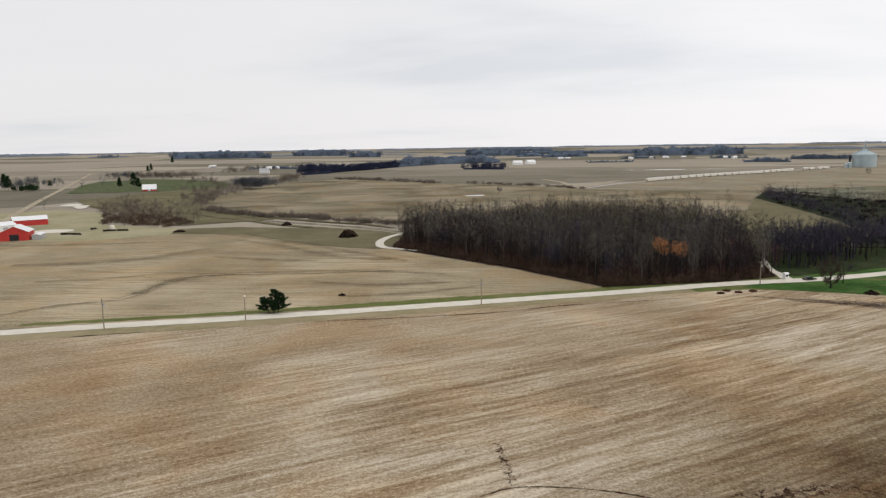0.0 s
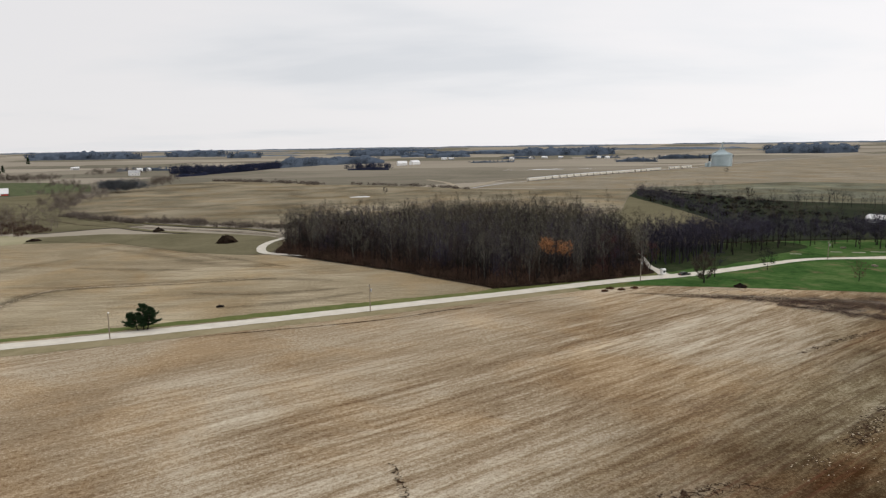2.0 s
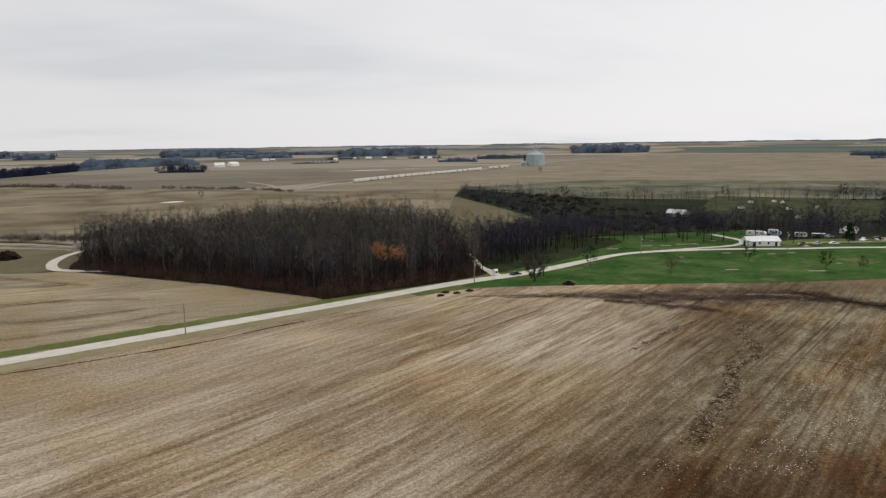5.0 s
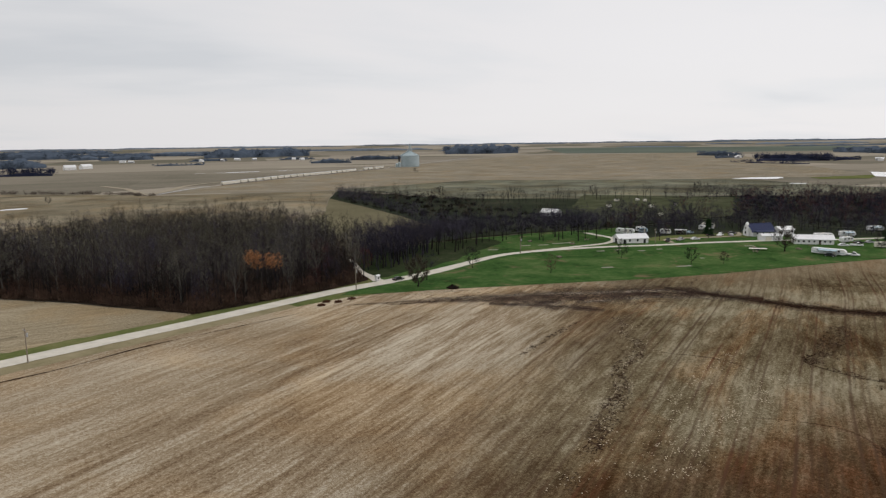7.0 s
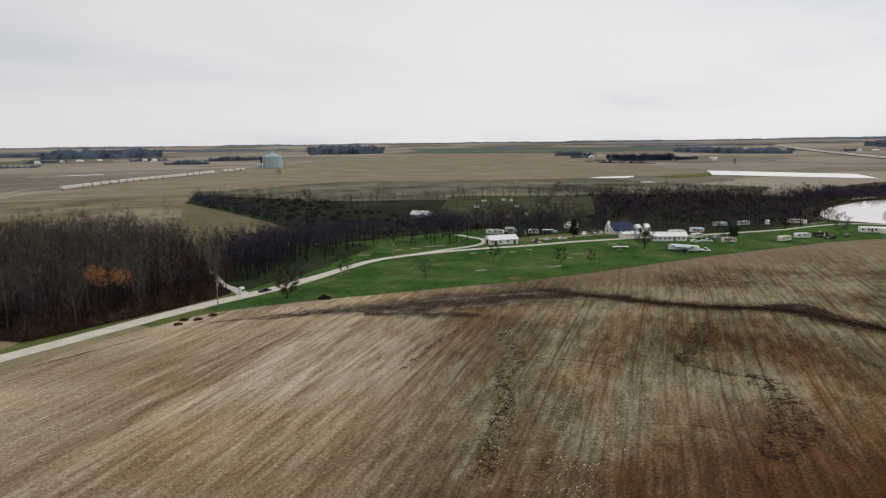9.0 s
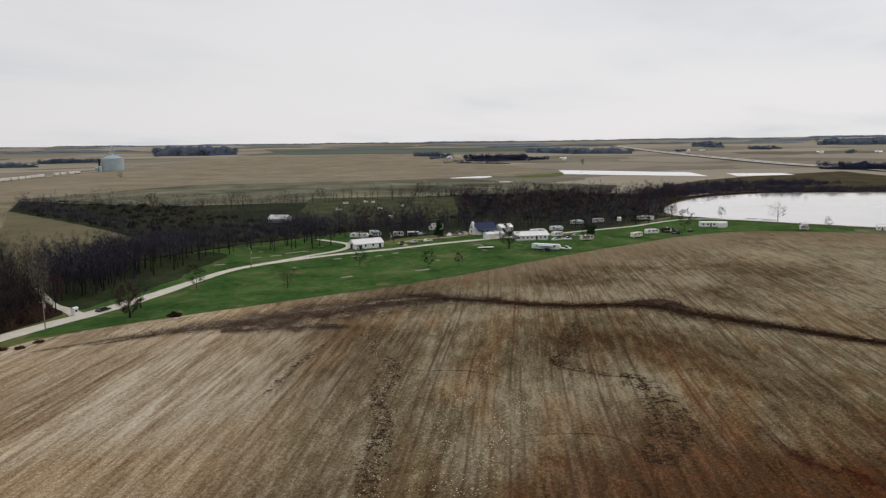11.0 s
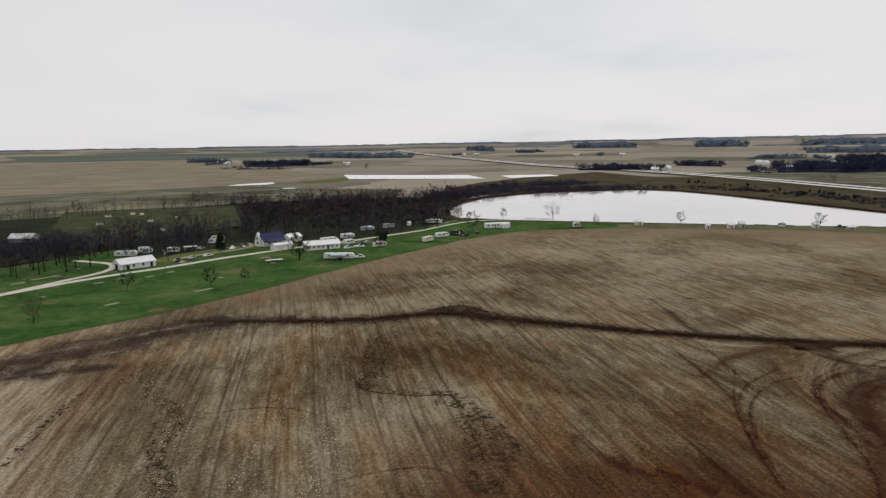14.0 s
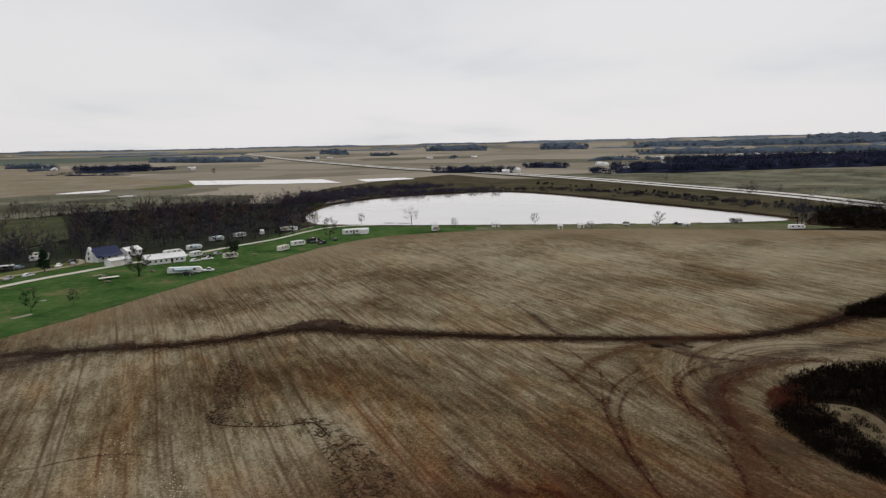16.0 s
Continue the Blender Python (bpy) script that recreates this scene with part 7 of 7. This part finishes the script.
VEHICLES = [(289.5, 247.5, 30, DARKCAR, True, "dark pickup truck parked on gravel"), (296.5, 245.5, 10, GREY, True, "grey pickup truck parked on gravel"), (304, 242.0, -20, WHITE, False, "white car parked by the lane"),
            (331, 240, 50, GREY, False, "grey car parked beside a house"), (337.5, 243.5, -30, DARKCAR, False, "black car parked beside a house"), (326, 243, 15, WHITE, True, "white pickup truck parked beside a house"),
            (313.5, 171.0, -70, WHITE, True, "white pickup truck behind a long trailer"), (305.0, 176.0, -80, DARKCAR, False, "dark car beside a long trailer"), (338, 186.5, -40, WHITE, False, "white car between trailers"), (343, 183.0, -60, WHITE, True, "white pickup truck between trailers"), (351.5, 186, -40, DARKCAR, False, "black car between trailers"), (358, 184, -20, GREY, False, "grey car between trailers"), (391.0, 140.5, -35, DARKCAR, True, "dark pickup truck beside trailers"),
            (397.5, 142.8, -50, DARKCAR, False, "black car beside trailers"), (323, 259, 0, TEAL, False, "pale blue car by the carport"), (404, 136.5, 0, DARKCAR, False, "black car on the lawn"), (322, 245.8, -25, DARKCAR, False, "black car parked by the lane"), (345, 236, 60, WHITE, True, "white pickup truck beside a house"), (318, 262, 20, DARKCAR, True, "dark pickup truck beside a carport"), (462, -61, 90, DARKCAR, True, "dark pickup truck on the lake shore")]
for x, y, a, paint, truck, label in VEHICLES:
    car(x, y, a, paint, label, truck, "parked vehicles")
for i, (x, y) in enumerate(((590, -222), (700, -192), (655, -228), (900, -108), (1120, 2), (1340, 145))):
    car(x, y, 25, [WHITE, DARKCAR, GREY][i % 3], "car on the concrete highway", False, "highway cars", 0.85)

# ---------------------------------------------------------------- booth, tables, pads and other small things
ob = thing("booth", 125.8, 250.0, 15, "small white gate booth at the road junction", "booth")
part("wall", Build().box(0, 0, 0, 1.4, 1.4, 2.0, 0.04), WHITE, ob)
part("roof", Build().extrude([(-0.95, 1.95), (0.95, 1.95), (0, 2.4)], 1.9, axis="x"), SILVER, ob)
part("window", Build().box(0, -0.71, 0.9, 0.8, 0.06, 0.7, 0.01), GLASS, ob)
part("door", Build().box(0.71, 0, 0.05, 0.06, 0.7, 1.75, 0.01), GREY, ob)


def picnic_table(x, y, turn, size=1.0, label="weathered picnic table on the lawn"):
    ob = thing("picnic_table", x, y, turn, label, "table", "picnic tables")
    part("tabletop", Build().box(0, 0, 0.70, 2.4 * size, 0.85 * size, 0.06, 0.01), TIMBER, ob)
    for s in (-1, 1):
        part("bench", Build().box(0, s * 0.75 * size, 0.42, 2.4 * size, 0.28, 0.05, 0.01), TIMBER, ob)
        part("leg", Build().box(s * 0.8 * size, 0, 0, 0.1, 1.5 * size, 0.70), TIMBER, ob)
    return ob


for x, y in ((291, 201.5), (302, 209), (313, 194), (262, 276), (246, 270), (236, 290), (356, 165), (380, 160), (340, 245), (214, 246)):
    picnic_table(x, y, (x * 7 + y * 3) % 180)
ob = thing("trailer", 297.5, 204.5, -45, "flat grey trailer with pale boards on the lawn", "trailer")
part("deck", Build().box(0, 0, 0.75, 7.5, 2.3, 0.18, 0.03), CREAM, ob)
for s in (-1, 1):
    for a in (-0.5, 0.5):
        part("wheel", Build().tube([(a, s * 0.95, 0.36), (a, s * 1.15, 0.36)], [0.36, 0.36], 12), BLACK, ob)
part("hitch", Build().tube([(3.7, 0.5, 0.75), (5.0, 0, 0.55), (3.7, -0.5, 0.75)], [0.06, 0.06, 0.06], 5), BLACK, ob)
WORN = plain_mat("worn_concrete", (0.12, 0.125, 0.08), (0.36, 0.34, 0.28), 0.6, 0.95, 0.2)
PADS = [(225.4, 281.3, 8), (233.7, 277.6, 9), (242.6, 277, 9), (247.6, 275.6, 8), (205, 281, 8), (238, 199.6, 11), (212, 216.5, 8), (241, 247, 6), (250, 244.6, 5), (266, 234, 5), (256, 236, 5), (306, 214, 8), (277, 270, 5), (260, 207, 3)]
for x, y, L in PADS:
    ob = thing("parking_pad", x, y, -34 + (x * 13) % 20, "worn pale concrete camper pad in grass", "pad", "camper pads", 0.06)
    part("slab", Build().box(0, 0, -0.05, L * 0.6, 1.8, 0.14, 0.03), WORN, ob)


def hut(x, y, turn, w_, l_, h, wall, label):
    building("hut", label, "hut", x, y, turn, l_ * 0.8, w_ * 0.8, h * 0.85, h * 0.3, wall, SILVER, [("s", 0.3, 0.8, 1.6, BROWN)], [("s", -l_ * 0.24, 0.6, 0.6, 0.9)], 0.25, "lakeside huts")


for x, y, a, w_, l_, h, wall, label in ((458, 49, -75, 3.0, 5.5, 2.4, WHITE, "white hut with dark roof edge on the lake shore"), (446, 11.3, -80, 2.4, 3.0, 2.4, WHITE, "small white hut at the field's edge"),
                                        (450, -1.5, -80, 3.0, 4.5, 2.4, CREAM, "cream hut on the lake shore"), (452.5, -7.6, -80, 3.4, 3.8, 3.0, GREY, "grey gabled shed on the lake shore"),
                                        (459.5, -47.4, -80, 3.2, 4.0, 2.6, WHITE, "white hut on the lake shore"), (453.5, -64, -80, 2.6, 5.0, 1.6, GREY, "low grey hut on the lake shore"), (456, 86, -70, 2.6, 4.2, 2.2, WHITE, "white hut by the lakeside lane")):
    hut(x, y, a, w_, l_, h, wall, label)
for x, y, L in ((462, 20, 6), (461, 12, 5), (463, -20, 7), (462, -35, 4), (464, -75, 6), (461, 62, 7), (476, 108, 8), (478, 118, 6)):
    ob = thing("jetty", x + 4, y, 0, "low grey timber jetty at the lake shore", "jetty", "jetties")
    part("deck", Build().box(0, 0, 0.35, 1.6, L, 0.12, 0.02), TIMBER, ob)
    for a in (-1, 1):
        part("post", Build().tube([(0.6, a * L * 0.42, -0.3), (0.6, a * L * 0.42, 0.8)], [0.07, 0.07], 6), TIMBER, ob)
ob = thing("dock_house", 520, 176, 20, "pale boat shed in the lake inlet", "shed")
part("wall", Build().box(0, 0, 0, 5, 4, 3, 0.05), CREAM, ob)
part("roof", Build().extrude([(-2.4, 2.95), (2.4, 2.95), (0, 4.0)], 5.6, axis="x"), SILVER, ob)


def brush_pile(x, y, wide, h, seed, label, mat_=None, heap=None):
    ob = thing("brush_pile", x, y, seed * 40, label, "brush pile")
    r = random.Random(seed)
    m = Build()
    m.lathe([(wide * 0.5 * (1 - (i / 9) ** 1.6), h * 0.85 * (i / 9) ** 0.8 - 0.05) for i in range(10)], 28)
    m.v = [(a * (1 + 0.45 * noise.noise((a * 0.8, b * 0.8, c + seed))), b * (0.75 + 0.4 * noise.noise((a * 0.8, b * 0.8 + 4, c))), max(-0.05, c * (1 + 0.9 * noise.noise((a * 0.9, b * 0.9, seed))))) for a, b, c in m.v]
    part("mound", m, heap or GULLYDIRT, ob)
    st = Build()
    for i in range(130):
        a = r.uniform(0, 6.28)
        q = math.sqrt(r.random()) * wide * 0.42
        p = Vector((q * math.cos(a), q * math.sin(a) * 0.75, h * (0.85 - 0.8 * q / (wide * 0.5)) + 0.05))
        d = Vector((r.gauss(0, 1), r.gauss(0, 1), r.gauss(0.2, 0.4))).normalized() * r.uniform(0.4, 1.5)
        st.tube([tuple(p - d * 0.5), tuple(p + d * 0.5)], [0.06, 0.03], 4, False)
    part("branches", st, mat_ or BARK, ob)
    return ob


brush_pile(-53.5, 389, 11, 4.6, 1, "dark earth and brush heap in rough grass")
brush_pile(-103, 455, 8, 2.6, 2, "dark brush heap beside the creek")
brush_pile(140.3, 222.0, 4.6, 1.5, 3, "flat black brush pile at the field's edge")
brush_pile(-34.8, 232.2, 2.6, 0.5, 4, "small brown weed clump in stubble")
brush_pile(229.0, 103.5, 11, 1.3, 12, "brown heap of washed crop debris in the drainage line", BRUSH, BRUSH)
brush_pile(-163, 425, 7, 1.6, 5, "dark brush heap beside the farmyard")
STUMP = turf_mat("red_brown_stumps", (0.032, 0.015, 0.010), (0.068, 0.032, 0.020), (0.12, 0.06, 0.038), 0.5)
for x, y, s in ((92.5, 226.5, 6), (99.0, 227.6, 6), (104.5, 229.0, 5), (96, 230, 5)):
    brush_pile(x, y, 3.3, 0.26, s, "low brown heap of uprooted stumps", STUMP, STUMP)
for x, y, a, L in ((-229, 419, 8, 7), (-222, 417.5, -5, 6), (-210, 434, 15, 8), (-202, 435, 5, 7), (-226, 446, 30, 4)):
    ob = thing("log_pile", x, y, a, "dark weathered logs lying in the farmyard", "logs", "farmyard logs")
    for j, (dy, dz) in enumerate(((-0.45, 0.35), (0.35, 0.33), (0.0, 0.92))):
        part("log", Build().tube([(-L / 2, dy, dz), (L / 2 - 0.3 * j, dy, dz)], [0.30, 0.24], 8), BARK, ob)
ob = thing("tank", -214, 446, 40, "round white tank in the farmyard", "tank")
part("shell", Build().lathe([(0, 0), (1.5, 0), (1.6, 0.3), (1.6, 1.9), (1.1, 2.4), (0.3, 2.6), (0, 2.6)], 16), CREAM, ob)
part("lid", Build().lathe([(0, 2.72), (0.35, 2.7), (0.35, 2.55)], 10), GREY, ob)

# ---------------------------------------------------------------- grain bin, train and far farms
ob = thing("grain_bin", 793, 1307, -31, "huge pale galvanised grain bin with elevator tower", "grain bin")
prof = []
for i in range(28):
    prof += [(19.6, i * 0.85), (19.85, i * 0.85 + 0.42)]
part("shell", Build().lathe(prof + [(19.6, 23.8)], 56), GALV, ob)
part("roof", Build().lathe([(20.1, 23.5), (10, 28.6), (3.0, 32.0), (3.0, 33.0), (0, 33.4)], 40), GALV, ob, smooth=True)
for k in range(20):
    a = k * math.pi / 10
    c, s = math.cos(a), math.sin(a)
    part("roof_rib", Build().tube([(20.0 * c, 20.0 * s, 23.8), (3.1 * c, 3.1 * s, 32.2)], [0.22, 0.18], 4), GALV, ob)
for c, s in ((-1, -1), (1, -1), (1, 1), (-1, 1)):
    part("tower_leg", Build().tube([(5.5 * c, 5.5 * s, 29.5), (1.3 * c, 1.3 * s, 45.0)], [0.4, 0.3], 5), GALV, ob)
tower = part("tower", Build().box(0, 0, 31, 2.2, 2.2, 14.5, 0.1), GALV, ob)
part("head_house", Build().box(0, 0, 45, 4.0, 3.6, 3.4, 0.3), GALV, tower)
leg = part("elevator_leg", Build().box(-23.5, -3, 0, 3.4, 3.0, 23, 0.1), BLACK, ob, "dark elevator leg")
part("spout", Build().tube([(-23.5, -3, 22.5), (-2, 0, 34)], [0.6, 0.6], 8), GALV, leg)
for k in range(4):
    part("tower_brace", Build().tube([(-23.5, -3, 4 + k * 6), (-19.6, -1, 2 + k * 5)], [0.18, 0.18], 5), GALV, ob)
for x, y, r_, h in ((756, 1290, 3.2, 9), (750, 1291, 2.6, 7)):
    g = thing("grain_bin", x, y, 0, "smaller galvanised grain bin beside the elevator", "grain bin")
    part("shell", Build().lathe([(r_, 0), (r_, h)], 28), GALV, g)
    part("roof", Build().lathe([(r_ + 0.3, h - 0.2), (0.6, h + r_ * 0.5), (0, h + r_ * 0.5)], 28), GALV, g)


def hopper(x, y, turn):
    ob = thing("hopper_car", x, y, turn, "white covered grain hopper on the railway", "rail car", "grain train")
    part("body", Build().extrude([(-7.6, 1.2), (-6.0, 0.7), (6.0, 0.7), (7.6, 1.2), (8.2, 2.4), (8.2, 4.1), (-8.2, 4.1), (-8.2, 2.4)], 3.1), CREAM, ob)
    part("roof", Build().extrude([(-1.6, 4.08), (1.6, 4.08), (0.9, 4.4), (-0.9, 4.4)], 16.4, axis="x"), SILVER, ob)
    for a in (-5.8, 5.8):
        bogie = part("bogie", Build().box(a, 0, 0.35, 2.6, 2.2, 0.4, 0.05), BLACK, ob)
        for b in (-0.9, 0.9):
            part("wheel", Build().tube([(a + b, -0.85, 0.45), (a + b, 0.85, 0.45)], [0.45, 0.45], 10), BLACK, bogie)
    return ob


first = None
RAIL = smooth_line([(277, 925), (391, 1027), (508, 1111), (592, 1179)], 17.4)
RAIL += smooth_line([(636, 1217), (692, 1253)], 17.4)
for i, p in enumerate(RAIL):
    d = (RAIL[min(i + 1, len(RAIL) - 1)] - RAIL[max(i - 1, 0)])
    a = math.degrees(math.atan2(d.y, d.x))
    if first is None:
        first = hopper(p.x, p.y, a)
    else:
        copy_thing(first, pose(p.x, p.y, lift(p.x, p.y), 0, 0, a))
strip("railway", [(168, 801), (228, 882), (277, 925), (391, 1027), (508, 1111), (592, 1179), (636, 1217), (692, 1253), (860, 1410), (1300, 1790)], 4.0, 0.15, GREY, "grey ballast of a railway line", "railway", 20)

r = random.Random(91)
FARMS = [(640, 2250), (760, 2300), (900, 2150), (1050, 2050), (1180, 1950), (430, 2350), (-420, 1700), (-640, 1900), (1650, 1080), (1720, 1020), (1900, 1250), (2300, 250), (2350, 120), (1500, -150), (1450, -300), (1700, -420), (1900, -420), (2100, -700), (2500, 640), (1230, -20), (1180, -170), (1260, -250), (1600, 760), (2600, 1000)]
for i, (x, y) in enumerate(FARMS):
    for j in range(2):
        px, py = x + r.uniform(-45, 45), y + r.uniform(-45, 45)
        building("farm_building", "white distant farm building with pale roof", "farm building", px, py, r.uniform(0, 180), r.uniform(10, 20), r.uniform(7, 11), r.uniform(3.2, 5), r.uniform(1.8, 3.4), WHITE if r.random() < 0.6 else GREY, SILVER, [("s", 0, 4, 4, GREY)], [], 0.4, "distant farms")
    if i % 2 == 0:
        far_wood([(x - 60, y + 30), (x, y + 50), (x + 60, y + 30)], 20, 9, 500 + i * 2, "bare trees round a distant farm")
# dark evergreens on the highway bank
joined("shrubs", [clump_arrays(600 + s, 3.0, 2.6, 160, 0.35) for s in range(3)], along([(515, -196), (600, -160), (700, -110), (800, -60), (880, -20)], 46, 8.0, 610), (0.7, 1.5), 611, NEEDLE, "dark evergreen shrubs on the highway bank", "shrubs")

# clods and stalks lying along the washes
def clods(lines, count, spread, size, seed, material, label):
    r = random.Random(seed)
    pts = [p for line in lines for p in smooth_line(line, 1.0)]
    V, F = [], []
    for _ in range(count):
        p = r.choice(pts)
        x, y = p.x + r.gauss(0, spread), p.y + r.gauss(0, spread)
        if noise.noise((x / 3.5, y / 3.5, seed)) < -0.05:
            continue
        z = lift(x, y) + 0.04
        s = r.uniform(*size)
        a, q = r.uniform(0, 6.28), r.uniform(0.5, 1.8)
        k = len(V)
        for i in range(5):
            t = a + i * 1.257
            V.append((x + s * q * math.cos(t) * r.uniform(0.7, 1.2), y + s * math.sin(t) * r.uniform(0.7, 1.2), z))
        V.append((x + s * r.uniform(-0.3, 0.3), y + s * r.uniform(-0.3, 0.3), z + s * r.uniform(0.4, 0.9)))
        F += [(k + i, k + (i + 1) % 5, k + 5) for i in range(5)]
    tagged(new("clods", triangles("clods", V, F, material)), label, "clods", "", "stuff")


CLOD = plain_mat("dark_clods", (0.016, 0.011, 0.008), (0.055, 0.038, 0.027), 0.8, 0.95, 0.3)
SOILCLOD = plain_mat("brown_clods", (0.022, 0.014, 0.009), (0.085, 0.058, 0.036), 0.8, 0.95, 0.3, each=1.2)
STALK = plain_mat("pale_stalks", (0.36, 0.30, 0.21), (0.52, 0.45, 0.34), 0.8, 0.95, 0.1)
GULLIES = [GULLY_A + [(70, 95)], [(168, 106), (157.5, 105.5), (156.8, 97), (155.2, 91), (154, 85), (147, 79)], [(194, 117), (178, 111), (158, 106)]]
clods(GULLIES + GULLIES[1:] * 2, 1900, 1.4, (0.06, 0.24), 700, SOILCLOD, "dark soil clods along erosion gullies")
clods(GULLIES[:1] + [[(142, 105), (130, 101), (118, 99), (104, 96), (90, 90)]] * 2 + [[(150, 120), (120, 112), (100, 100), (80, 92)]], 2200, 1.7, (0.04, 0.15), 701, STALK, "pale stalks strewn along a gully")
clods([DITCH], 3600, 2.4, (0.06, 0.28), 702, CLOD, "dark clods and debris along the drainage line")
clods([[(226, 98), (229, 104), (226, 110)]], 900, 2.4, (0.1, 0.4), 703, CLOD, "heap of dark washed debris")
clods([[(112, 222), (140, 214), (170, 200), (200, 186), (226, 172)]], 1400, 5.0, (0.05, 0.2), 704, CLOD, "clods on damp soil at the field edge")
